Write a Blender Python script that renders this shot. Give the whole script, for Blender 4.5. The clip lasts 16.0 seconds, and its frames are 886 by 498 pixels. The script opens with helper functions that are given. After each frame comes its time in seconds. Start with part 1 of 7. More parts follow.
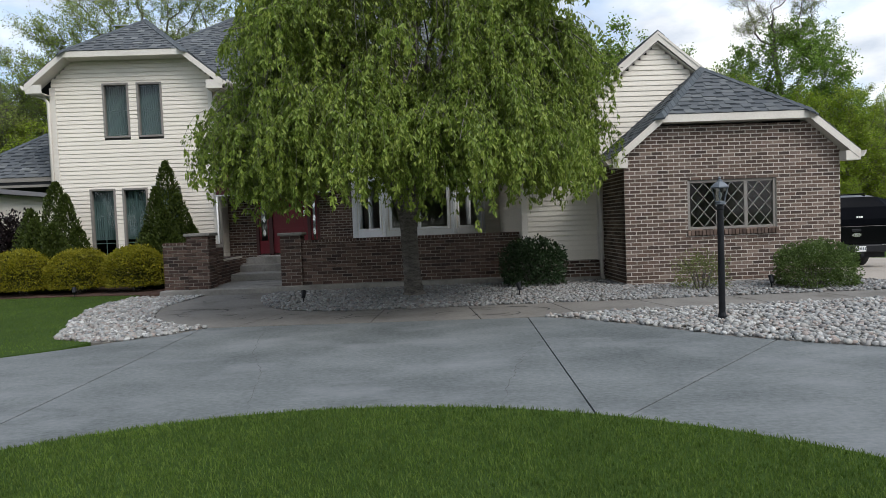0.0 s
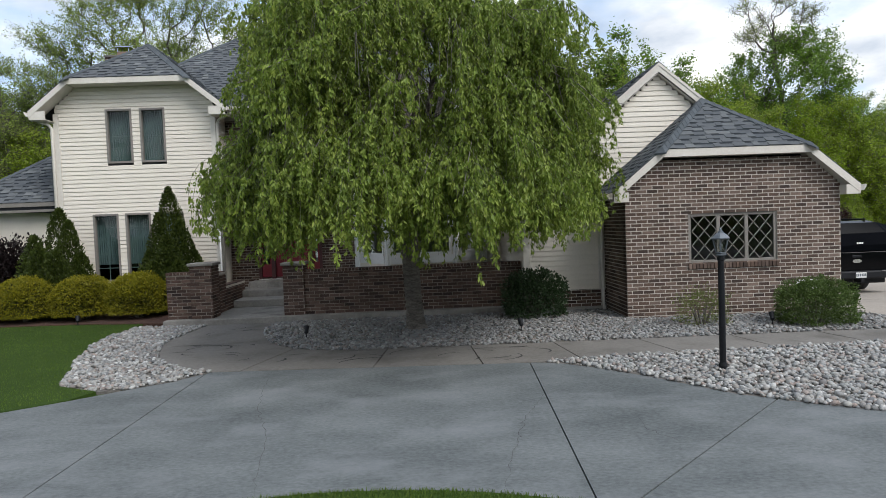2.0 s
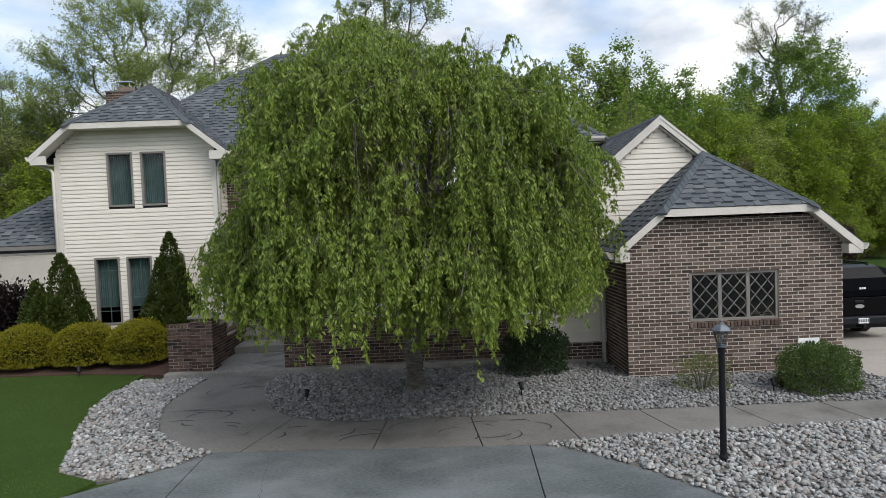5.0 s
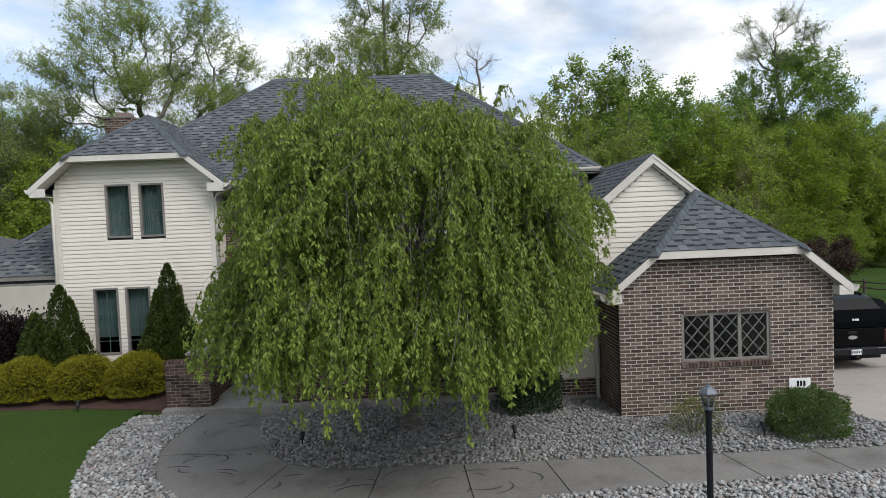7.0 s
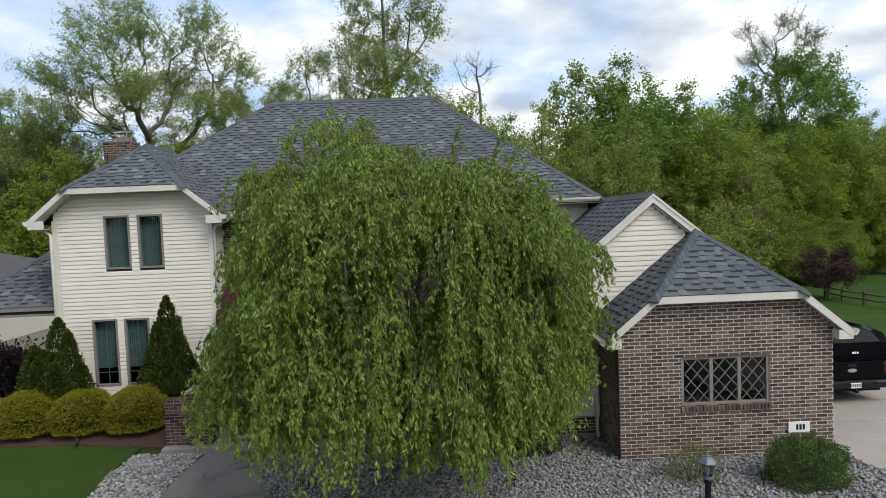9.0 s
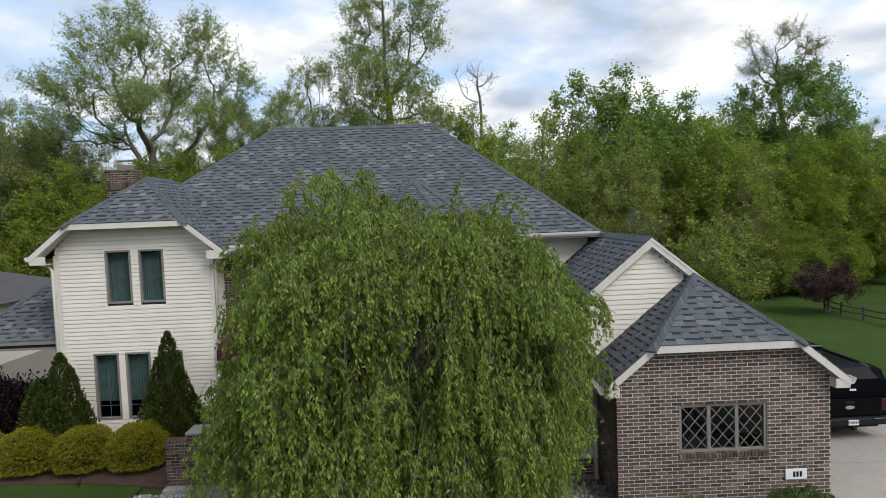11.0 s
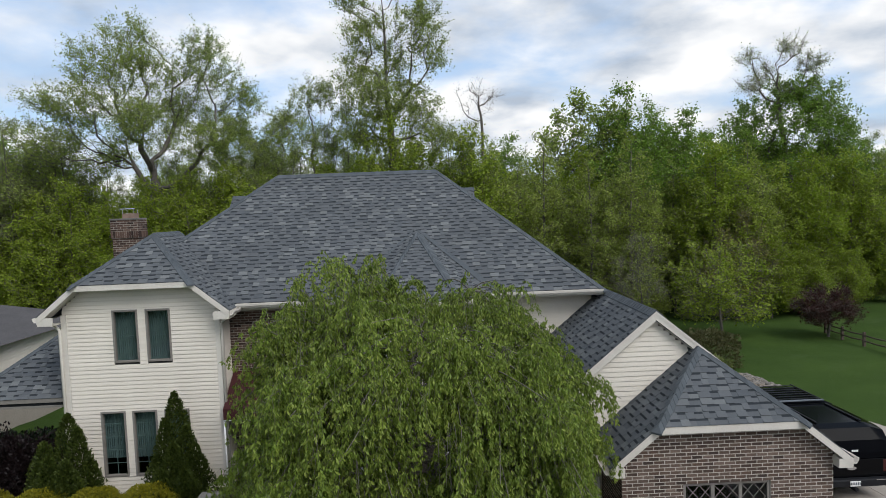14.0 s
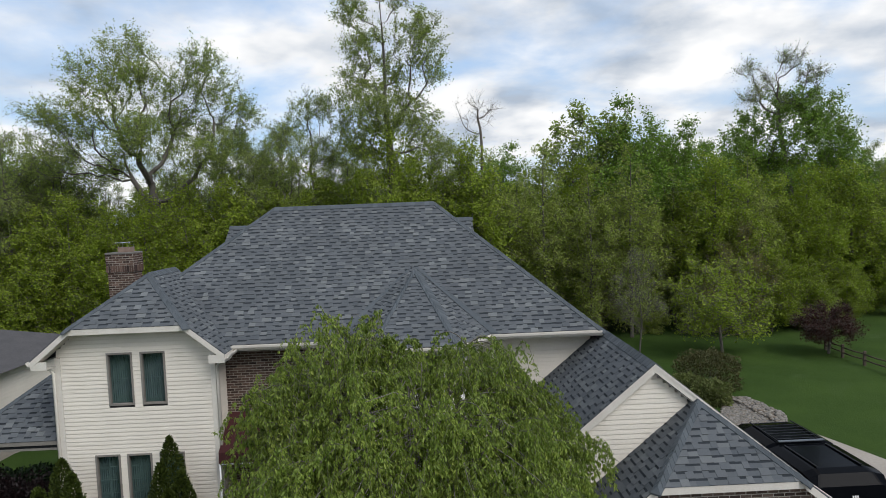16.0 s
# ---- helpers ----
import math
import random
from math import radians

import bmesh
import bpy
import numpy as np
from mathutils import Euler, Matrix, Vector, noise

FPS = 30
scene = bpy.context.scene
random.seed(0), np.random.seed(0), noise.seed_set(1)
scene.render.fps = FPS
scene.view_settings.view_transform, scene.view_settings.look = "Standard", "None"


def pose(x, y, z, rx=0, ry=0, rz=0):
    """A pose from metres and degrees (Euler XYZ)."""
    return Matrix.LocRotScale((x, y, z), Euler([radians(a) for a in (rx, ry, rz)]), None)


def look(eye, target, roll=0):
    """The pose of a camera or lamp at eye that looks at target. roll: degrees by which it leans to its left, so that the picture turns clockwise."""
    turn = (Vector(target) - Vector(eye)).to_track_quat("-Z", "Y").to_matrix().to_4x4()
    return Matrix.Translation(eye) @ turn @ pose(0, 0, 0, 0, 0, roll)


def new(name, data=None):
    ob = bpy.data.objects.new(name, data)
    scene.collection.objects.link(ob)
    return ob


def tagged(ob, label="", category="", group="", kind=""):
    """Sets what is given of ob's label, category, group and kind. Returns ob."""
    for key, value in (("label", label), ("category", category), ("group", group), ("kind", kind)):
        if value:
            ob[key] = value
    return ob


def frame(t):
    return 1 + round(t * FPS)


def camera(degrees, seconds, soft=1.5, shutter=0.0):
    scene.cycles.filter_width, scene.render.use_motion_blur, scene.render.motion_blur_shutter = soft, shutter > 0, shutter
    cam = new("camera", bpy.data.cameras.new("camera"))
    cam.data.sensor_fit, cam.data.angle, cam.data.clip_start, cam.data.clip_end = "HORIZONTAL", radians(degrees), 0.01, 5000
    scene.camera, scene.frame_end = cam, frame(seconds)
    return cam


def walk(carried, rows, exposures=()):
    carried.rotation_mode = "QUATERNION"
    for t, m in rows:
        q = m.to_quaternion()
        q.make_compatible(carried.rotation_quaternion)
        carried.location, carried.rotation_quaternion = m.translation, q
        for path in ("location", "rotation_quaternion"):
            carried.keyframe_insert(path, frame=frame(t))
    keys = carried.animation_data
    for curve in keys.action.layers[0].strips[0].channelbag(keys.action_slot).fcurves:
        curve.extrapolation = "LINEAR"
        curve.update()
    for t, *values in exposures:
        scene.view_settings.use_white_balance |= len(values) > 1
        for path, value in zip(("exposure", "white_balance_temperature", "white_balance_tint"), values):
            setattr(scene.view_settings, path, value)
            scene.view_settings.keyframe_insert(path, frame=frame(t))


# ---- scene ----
cam = camera(72.0, 16.0, soft=0.9)
PATH = [
    (0, (0.035, 0.056, 1.266), (0.092, 2.053, 1.183), -2.2),
    (0.5, (0.033, 0.058, 1.406), (0.089, 2.055, 1.324), -2.2),
    (1, (0.03, 0.043, 1.541), (0.086, 2.041, 1.46), -2.2),
    (1.5, (0.031, 0.028, 1.692), (0.088, 2.025, 1.612), -2.2),
    (2, (0.032, 0.024, 1.856), (0.087, 2.022, 1.776), -2.2),
    (2.5, (0.038, 0.027, 2.033), (0.091, 2.025, 1.951), -2.2),
    (3, (0.056, 0.039, 2.204), (0.108, 2.037, 2.121), -2.2),
    (3.5, (0.066, 0.061, 2.376), (0.118, 2.059, 2.292), -2.2),
    (4, (0.061, 0.085, 2.551), (0.114, 2.083, 2.469), -2.2),
    (4.5, (0.08, 0.096, 2.758), (0.129, 2.094, 2.674), -2.2),
    (7, (0.26, 0.012, 3.733), (0.304, 2.01, 3.644), -2.3),
    (7.5, (0.277, 0.002, 3.965), (0.321, 1.999, 3.868), -2.3),
    (8, (0.285, 0.017, 4.178), (0.328, 2.014, 4.08), -2.2),
    (8.5, (0.298, 0.051, 4.398), (0.341, 2.048, 4.297), -2.3),
    (9, (0.306, 0.079, 4.614), (0.35, 2.076, 4.51), -2.3),
    (11.5, (0.371, 0.056, 5.783), (0.412, 2.053, 5.67), -2.2),
    (12, (0.334, 0.046, 6.026), (0.376, 2.042, 5.913), -2.2),
    (12.5, (0.31, 0.062, 6.289), (0.352, 2.059, 6.174), -2.2),
    (13, (0.274, 0.068, 6.545), (0.317, 2.064, 6.43), -2.2),
    (13.5, (0.259, 0.066, 6.813), (0.302, 2.062, 6.696), -2.2),
    (14, (0.285, 0.062, 7.077), (0.328, 2.058, 6.958), -2.2),
    (14.5, (0.311, 0.103, 7.347), (0.356, 2.099, 7.226), -2.2),
    (15, (0.342, 0.168, 7.624), (0.386, 2.164, 7.501), -2.2),
    (15.5, (0.366, 0.205, 7.884), (0.408, 2.201, 7.761), -2.2),
    (16, (0.391, 0.26, 8.132), (0.434, 2.255, 8.009), -2.2),
]
walk(cam, [(t, look(eye, target, roll)) for t, eye, target, roll in PATH], exposures=((0.0, 0.13), (5.0, 0.07), (9.0, 0.0), (13.0, -0.12), (16.0, -0.2)))

# ---- world, sun ----
def link(nt, a, b):
    nt.links.new(a, b)


def build_world():
    w = bpy.data.worlds.new("sky_world")
    scene.world = w
    w.use_nodes = True
    nt = w.node_tree
    nt.nodes.clear()
    out = nt.nodes.new("ShaderNodeOutputWorld")
    bg = nt.nodes.new("ShaderNodeBackground")
    sky = nt.nodes.new("ShaderNodeTexSky")
    sky.sky_type = "NISHITA"
    sky.sun_disc = False
    sky.sun_elevation = radians(SUN_ELEV)
    sky.sun_rotation = radians(SUN_ROT)
    sky.air_density, sky.dust_density, sky.ozone_density = 1.2, 2.0, 1.5
    dim = nt.nodes.new("ShaderNodeVectorMath")
    dim.operation = "SCALE"
    dim.inputs["Scale"].default_value = 0.06
    link(nt, sky.outputs[0], dim.inputs[0])
    # cloud layer on a flat ceiling overhead
    tc = nt.nodes.new("ShaderNodeTexCoord")
    sep = nt.nodes.new("ShaderNodeSeparateXYZ")
    link(nt, tc.outputs["Generated"], sep.inputs[0])
    up = nt.nodes.new("ShaderNodeMath")
    up.operation = "MAXIMUM"
    up.inputs[1].default_value = 0.0
    link(nt, sep.outputs[2], up.inputs[0])
    add = nt.nodes.new("ShaderNodeMath")
    add.operation = "ADD"
    add.inputs[1].default_value = 0.26
    link(nt, up.outputs[0], add.inputs[0])
    inv = nt.nodes.new("ShaderNodeMath")
    inv.operation = "DIVIDE"
    inv.inputs[0].default_value = 1.0
    link(nt, add.outputs[0], inv.inputs[1])
    flat = nt.nodes.new("ShaderNodeVectorMath")
    flat.operation = "SCALE"
    link(nt, tc.outputs["Generated"], flat.inputs[0])
    link(nt, inv.outputs[0], flat.inputs["Scale"])
    mp = nt.nodes.new("ShaderNodeMapping")
    mp.inputs["Location"].default_value = CLOUD_SHIFT
    mp.inputs["Scale"].default_value = (1.0, 1.0, 1.0)
    link(nt, flat.outputs[0], mp.inputs[0])
    n1 = nt.nodes.new("ShaderNodeTexNoise")
    n1.inputs["Scale"].default_value = 1.9
    n1.inputs["Detail"].default_value = 8
    n1.inputs["Roughness"].default_value = 0.52
    n1.inputs["Distortion"].default_value = 0.25
    link(nt, mp.outputs[0], n1.inputs["Vector"])
    n2 = nt.nodes.new("ShaderNodeTexNoise")
    n2.inputs["Scale"].default_value = 2.8
    n2.inputs["Detail"].default_value = 7
    link(nt, mp.outputs[0], n2.inputs["Vector"])
    cover = nt.nodes.new("ShaderNodeValToRGB")
    cover.color_ramp.elements[0].position = 0.36
    cover.color_ramp.elements[1].position = 0.56
    link(nt, n1.outputs[0], cover.inputs[0])
    tone = nt.nodes.new("ShaderNodeValToRGB")
    tone.color_ramp.elements[0].position = 0.32
    tone.color_ramp.elements[0].color = (0.44, 0.51, 0.61, 1)
    tone.color_ramp.elements[1].position = 0.6
    tone.color_ramp.elements[1].color = (1.0, 1.0, 1.0, 1)
    link(nt, n2.outputs[0], tone.inputs[0])
    lift = nt.nodes.new("ShaderNodeVectorMath")
    lift.operation = "SCALE"
    lift.inputs["Scale"].default_value = CLOUD_GAIN
    link(nt, tone.outputs[0], lift.inputs[0])
    # thin grey-blue veil between the clouds
    veil = nt.nodes.new("ShaderNodeVectorMath")
    veil.operation = "ADD"
    veil.inputs[1].default_value = (0.29, 0.40, 0.58)
    link(nt, dim.outputs[0], veil.inputs[0])
    mix = nt.nodes.new("ShaderNodeMixRGB")
    link(nt, cover.outputs[0], mix.inputs[0])
    link(nt, veil.outputs[0], mix.inputs[1])
    link(nt, lift.outputs[0], mix.inputs[2])
    link(nt, mix.outputs[0], bg.inputs[0])
    bg.inputs[1].default_value = SKY_GAIN
    link(nt, bg.outputs[0], out.inputs[0])


SUN_ELEV, SUN_ROT = 46, 137
CLOUD_SHIFT = (-0.03, 0.15, 0.0)
CLOUD_GAIN = 1.0
SKY_GAIN = 1.2
build_world()
sun = new("sun", bpy.data.lights.new("sun", "SUN"))
sun.data.energy, sun.data.angle, sun.data.color = 2.5, radians(32), (1.0, 0.985, 0.96)
sun.matrix_world = look((26, -18, 40), (0, 10, 0))

# ---- materials ----
def pbr(name, cols, scale=3.0, fine=40.0, rough=0.75, bump=0.2, bump_scale=60.0, metal=0.0, vary=0.0, palette=None,
        spec=0.4, stretch=(1, 1, 1), dist=0.02, thru=0.0, patch=None, rough_vary=0.1):
    """cols: two base colours mixed by coarse and fine noise; palette: colours picked per piece; vary: value spread per piece."""
    m = bpy.data.materials.new(name)
    m.use_nodes = True
    nt = m.node_tree
    nt.nodes.clear()
    N = nt.nodes.new
    out = N("ShaderNodeOutputMaterial")
    b = N("ShaderNodeBsdfPrincipled")
    b.inputs["Roughness"].default_value = rough
    b.inputs["Metallic"].default_value = metal
    b.inputs["Specular IOR Level"].default_value = spec
    geo = N("ShaderNodeNewGeometry")
    mp = N("ShaderNodeMapping")
    mp.inputs["Scale"].default_value = stretch
    link(nt, geo.outputs["Position"], mp.inputs[0])
    def noise_tex(s, detail=4):
        n = N("ShaderNodeTexNoise")
        n.inputs["Scale"].default_value = s
        n.inputs["Detail"].default_value = detail
        n.inputs["Roughness"].default_value = 0.6
        link(nt, mp.outputs[0], n.inputs["Vector"])
        return n.outputs[0]
    big, small = noise_tex(scale, 5), noise_tex(fine, 3)
    mx = N("ShaderNodeMath")
    mx.operation = "MULTIPLY_ADD"
    mx.inputs[1].default_value = 0.45
    link(nt, small, mx.inputs[0])
    half = N("ShaderNodeMath")
    half.operation = "MULTIPLY"
    half.inputs[1].default_value = 0.55
    link(nt, big, half.inputs[0])
    link(nt, half.outputs[0], mx.inputs[2])
    ramp = N("ShaderNodeValToRGB")
    ramp.color_ramp.elements[0].position, ramp.color_ramp.elements[1].position = 0.34, 0.66
    ramp.color_ramp.elements[0].color = (*cols[0], 1)
    ramp.color_ramp.elements[1].color = (*cols[1], 1)
    link(nt, mx.outputs[0], ramp.inputs[0])
    col = ramp.outputs[0]
    if palette or vary:
        info = N("ShaderNodeObjectInfo")
        s = N("ShaderNodeMath")
        s.operation = "ADD"
        link(nt, info.outputs["Random"], s.inputs[0])
        link(nt, geo.outputs["Random Per Island"], s.inputs[1])
        fr = N("ShaderNodeMath")
        fr.operation = "FRACT"
        link(nt, s.outputs[0], fr.inputs[0])
        rand = fr.outputs[0]
        if palette:
            pr = N("ShaderNodeValToRGB")
            el = pr.color_ramp.elements
            for k in range(len(palette) - 2):
                el.new(0.5)
            for k, c in enumerate(palette):
                el[k].position = k / (len(palette) - 1)
                el[k].color = (*c, 1)
            link(nt, rand, pr.inputs[0])
            mm = N("ShaderNodeMixRGB")
            mm.blend_type = "MULTIPLY"
            mm.inputs[0].default_value = 1.0
            link(nt, pr.outputs[0], mm.inputs[1])
            link(nt, col, mm.inputs[2])
            col = mm.outputs[0]
        if vary:
            w = N("ShaderNodeMath")
            w.operation = "MULTIPLY_ADD"
            w.inputs[1].default_value = 2 * vary
            w.inputs[2].default_value = 1 - vary
            link(nt, rand, w.inputs[0])
            sc = N("ShaderNodeVectorMath")
            sc.operation = "SCALE"
            link(nt, col, sc.inputs[0])
            link(nt, w.outputs[0], sc.inputs["Scale"])
            col = sc.outputs[0]
    if patch:
        pcol, pscale, lo, hi = patch
        pn = noise_tex(pscale, 6)
        pr2 = N("ShaderNodeValToRGB")
        pr2.color_ramp.elements[0].position, pr2.color_ramp.elements[1].position = lo, hi
        link(nt, pn, pr2.inputs[0])
        pm = N("ShaderNodeMixRGB")
        link(nt, pr2.outputs[0], pm.inputs[0])
        link(nt, col, pm.inputs[1])
        pm.inputs[2].default_value = (*pcol, 1)
        col = pm.outputs[0]
    link(nt, col, b.inputs["Base Color"])
    if rough_vary:
        rr = N("ShaderNodeMath")
        rr.operation = "MULTIPLY_ADD"
        rr.inputs[1].default_value = 2 * rough_vary
        rr.inputs[2].default_value = rough - rough_vary
        link(nt, mx.outputs[0], rr.inputs[0])
        link(nt, rr.outputs[0], b.inputs["Roughness"])
    if bump:
        bn = N("ShaderNodeBump")
        bn.inputs["Strength"].default_value = bump
        bn.inputs["Distance"].default_value = dist
        link(nt, noise_tex(bump_scale, 4), bn.inputs["Height"])
        link(nt, bn.outputs[0], b.inputs["Normal"])
    shader = b.outputs[0]
    if thru:
        tr = N("ShaderNodeBsdfTranslucent")
        # light that passes through a leaf comes out greener
        tint = N("ShaderNodeMixRGB")
        tint.blend_type = "MULTIPLY"
        tint.inputs[0].default_value = 1.0
        tint.inputs[2].default_value = (0.84, 1.0, 0.75, 1)
        link(nt, col, tint.inputs[1])
        link(nt, tint.outputs[0], tr.inputs[0])
        ms = N("ShaderNodeMixShader")
        ms.inputs[0].default_value = thru
        link(nt, b.outputs[0], ms.inputs[1])
        link(nt, tr.outputs[0], ms.inputs[2])
        shader = ms.outputs[0]
    link(nt, shader, out.inputs[0])
    return m


def glass_mat(name, tint=(0.75, 0.82, 0.82), rough=0.01, ior=1.52):
    m = bpy.data.materials.new(name)
    m.use_nodes = True
    nt = m.node_tree
    nt.nodes.clear()
    out = nt.nodes.new("ShaderNodeOutputMaterial")
    gl = nt.nodes.new("ShaderNodeBsdfGlossy")
    gl.inputs["Roughness"].default_value = rough
    tr = nt.nodes.new("ShaderNodeBsdfTransparent")
    tr.inputs[0].default_value = (*tint, 1)
    fr = nt.nodes.new("ShaderNodeFresnel")
    fr.inputs[0].default_value = ior
    mix = nt.nodes.new("ShaderNodeMixShader")
    link(nt, fr.outputs[0], mix.inputs[0])
    link(nt, tr.outputs[0], mix.inputs[1])
    link(nt, gl.outputs[0], mix.inputs[2])
    link(nt, mix.outputs[0], out.inputs[0])
    return m


BRICK = pbr("brick_clay", ((0.72, 0.72, 0.72), (1.18, 1.16, 1.13)), 5, 90, 0.88, 0.5, 180, dist=0.004, spec=0.2,
            palette=((0.1198, 0.0827, 0.0660), (0.0792, 0.0552, 0.0453), (0.1605, 0.1162, 0.0955), (0.0535, 0.0394, 0.0345), (0.1027, 0.0690, 0.0552), (0.1980, 0.1477, 0.1241), (0.0706, 0.0502, 0.0424), (0.1305, 0.0877, 0.0690)))
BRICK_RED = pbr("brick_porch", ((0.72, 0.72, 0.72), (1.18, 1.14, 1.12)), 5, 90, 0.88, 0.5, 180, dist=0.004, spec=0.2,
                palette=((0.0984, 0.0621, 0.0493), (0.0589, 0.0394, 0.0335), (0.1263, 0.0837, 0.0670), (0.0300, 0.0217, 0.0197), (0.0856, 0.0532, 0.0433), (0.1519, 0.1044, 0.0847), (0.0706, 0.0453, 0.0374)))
MORTAR = pbr("mortar", ((0.40, 0.368, 0.328), (0.58, 0.54, 0.485)), 4, 60, 0.95, 0.4, 150, dist=0.004, spec=0.1)
# dark mortar of chimney and porch; on the entry wall it paints in shade
MORTAR_DARK = pbr("dark_shaded_mortar", ((0.22, 0.195, 0.168), (0.40, 0.36, 0.315)), 2.5, 60, 0.95, 0.4, 150, dist=0.004, spec=0.1)
SIDING = pbr("vinyl_siding", ((0.64, 0.59, 0.52), (0.72, 0.668, 0.59)), 1.2, 30, 0.55, 0.08, 80, dist=0.002, vary=0.03, spec=0.35)
TRIM = pbr("cream_trim", ((0.56, 0.52, 0.47), (0.66, 0.63, 0.57)), 2, 30, 0.5, 0.05, 60, dist=0.002)
TAUPE = pbr("taupe_frame", ((0.17, 0.16, 0.145), (0.23, 0.21, 0.19)), 4, 50, 0.5, 0.05, 80, dist=0.002)
WHITE = pbr("white_paint", ((0.68, 0.68, 0.67), (0.8, 0.8, 0.79)), 3, 40, 0.45, 0.05, 80, dist=0.002)
SHINGLE = pbr("asphalt_shingle", ((0.8, 0.8, 0.8), (1.16, 1.16, 1.16)), 1.0, 120, 0.92, 0.5, 300, dist=0.003, spec=0.15,
              palette=((0.076, 0.084, 0.093), (0.092, 0.1, 0.108), (0.084, 0.092, 0.1), (0.1, 0.108, 0.116), (0.09, 0.098, 0.106), (0.103, 0.111, 0.118), (0.113, 0.121, 0.127), (0.152, 0.16, 0.163)))
# dark granule band, with the shade of the shingle notches put into its colour
SHINGLE_BAND = pbr("shingle_granule_shade", ((0.024, 0.028, 0.033), (0.036, 0.041, 0.047)), 2, 80, 0.95, 0.3, 200, dist=0.003, spec=0.1)
SHINGLE_CAP = pbr("shingle_cap", ((0.065, 0.075, 0.084), (0.092, 0.103, 0.113)), 2, 120, 0.92, 0.5, 300, dist=0.003, vary=0.15, spec=0.15)
DECK = pbr("roof_felt", ((0.03, 0.033, 0.04), (0.045, 0.05, 0.058)), 2, 60, 0.95, 0.2, 100)
CONCRETE = pbr("driveway_concrete", ((0.062, 0.071, 0.073), (0.165, 0.177, 0.179)), 0.9, 26, 0.82, 0.3, 220, dist=0.004, spec=0.3, stretch=(0.8, 1.3, 1.0),
               patch=((0.19, 0.2, 0.207), 1.1, 0.5, 0.8))
WALKWAY = pbr("walkway_concrete", ((0.135, 0.127, 0.116), (0.21, 0.197, 0.18)), 0.9, 18, 0.88, 0.25, 200, dist=0.004, spec=0.25,
              patch=((0.1, 0.091, 0.08), 1.1, 0.52, 0.75))
PALE_CONCRETE = pbr("side_drive_concrete", ((0.262, 0.232, 0.2), (0.356, 0.318, 0.276)), 0.5, 15, 0.9, 0.2, 200, dist=0.004, spec=0.2)
JOINT = pbr("joint_dirt", ((0.03, 0.03, 0.03), (0.06, 0.058, 0.055)), 5, 60, 0.95, 0.3, 100)
LAWN = pbr("lawn_turf", ((0.0248, 0.05, 0.009), (0.049, 0.086, 0.017)), 0.35, 28, 0.95, 0.7, 90, dist=0.03, spec=0.1,
           patch=((0.05, 0.0813, 0.024), 0.5, 0.56, 0.78))
GRASS = pbr("grass_blade", ((0.55, 0.58, 0.55), (1.3, 1.25, 1.15)), 0.9, 7, 0.7, 0, spec=0.2, thru=0.3,
            palette=((0.055, 0.1, 0.0144), (0.084, 0.136, 0.0225), (0.124, 0.176, 0.0414), (0.066, 0.117, 0.018)))
SOIL = pbr("soil", ((0.09, 0.083, 0.075), (0.17, 0.157, 0.143)), 4, 30, 0.95, 0.6, 60)
MULCH = pbr("bark_mulch", ((0.04, 0.02, 0.014), (0.10, 0.05, 0.035)), 6, 70, 0.95, 0.9, 70, dist=0.03)
STONE = pbr("river_stone", ((0.8, 0.8, 0.8), (1.15, 1.15, 1.15)), 8, 70, 0.75, 0.25, 120, dist=0.004, spec=0.3,
            palette=((0.17, 0.17, 0.166), (0.29, 0.29, 0.283), (0.235, 0.217, 0.197), (0.36, 0.36, 0.352), (0.13, 0.136, 0.14), (0.3, 0.245, 0.217), (0.25, 0.262, 0.256), (0.33, 0.322, 0.3), (0.47, 0.47, 0.46)))
# grey river stone, with some of the tree's shade darkened into its palette
STONE_GREY_SHADED = pbr("shaded_grey_river_stone", ((0.8, 0.8, 0.8), (1.15, 1.15, 1.15)), 8, 70, 0.75, 0.25, 120, dist=0.004, spec=0.3,
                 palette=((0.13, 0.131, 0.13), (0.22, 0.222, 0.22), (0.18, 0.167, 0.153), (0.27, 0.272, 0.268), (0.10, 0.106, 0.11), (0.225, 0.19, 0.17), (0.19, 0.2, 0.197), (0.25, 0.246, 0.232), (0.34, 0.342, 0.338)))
BARK = pbr("tree_bark", ((0.07, 0.062, 0.055), (0.16, 0.145, 0.13)), 6, 30, 0.9, 0.9, 35, dist=0.02, stretch=(1, 1, 0.5))
BARK_WOOD = pbr("pale_bark", ((0.075, 0.066, 0.057), (0.15, 0.135, 0.12)), 2, 12, 0.9, 0.5, 20, dist=0.03, stretch=(1, 1, 0.4))
BARK_CHERRY = pbr("cherry_bark", ((0.035, 0.03, 0.025), (0.27, 0.24, 0.205)), 5, 22, 0.85, 1.0, 18, dist=0.05, stretch=(1, 1, 4.0))
TWIG = pbr("twig_bark", ((0.07, 0.062, 0.053), (0.16, 0.145, 0.125)), 6, 30, 0.75, 0)

SHOOT = pbr("green_shoot", ((0.05, 0.055, 0.025), (0.09, 0.09, 0.045)), 6, 30, 0.7, 0)


def leaf_mat(name, pal, thru=0.35, rough=0.55):
    return pbr(name, ((0.8, 0.8, 0.8), (1.2, 1.2, 1.2)), 0.5, 3, rough, 0, palette=pal, thru=thru, spec=0.25)


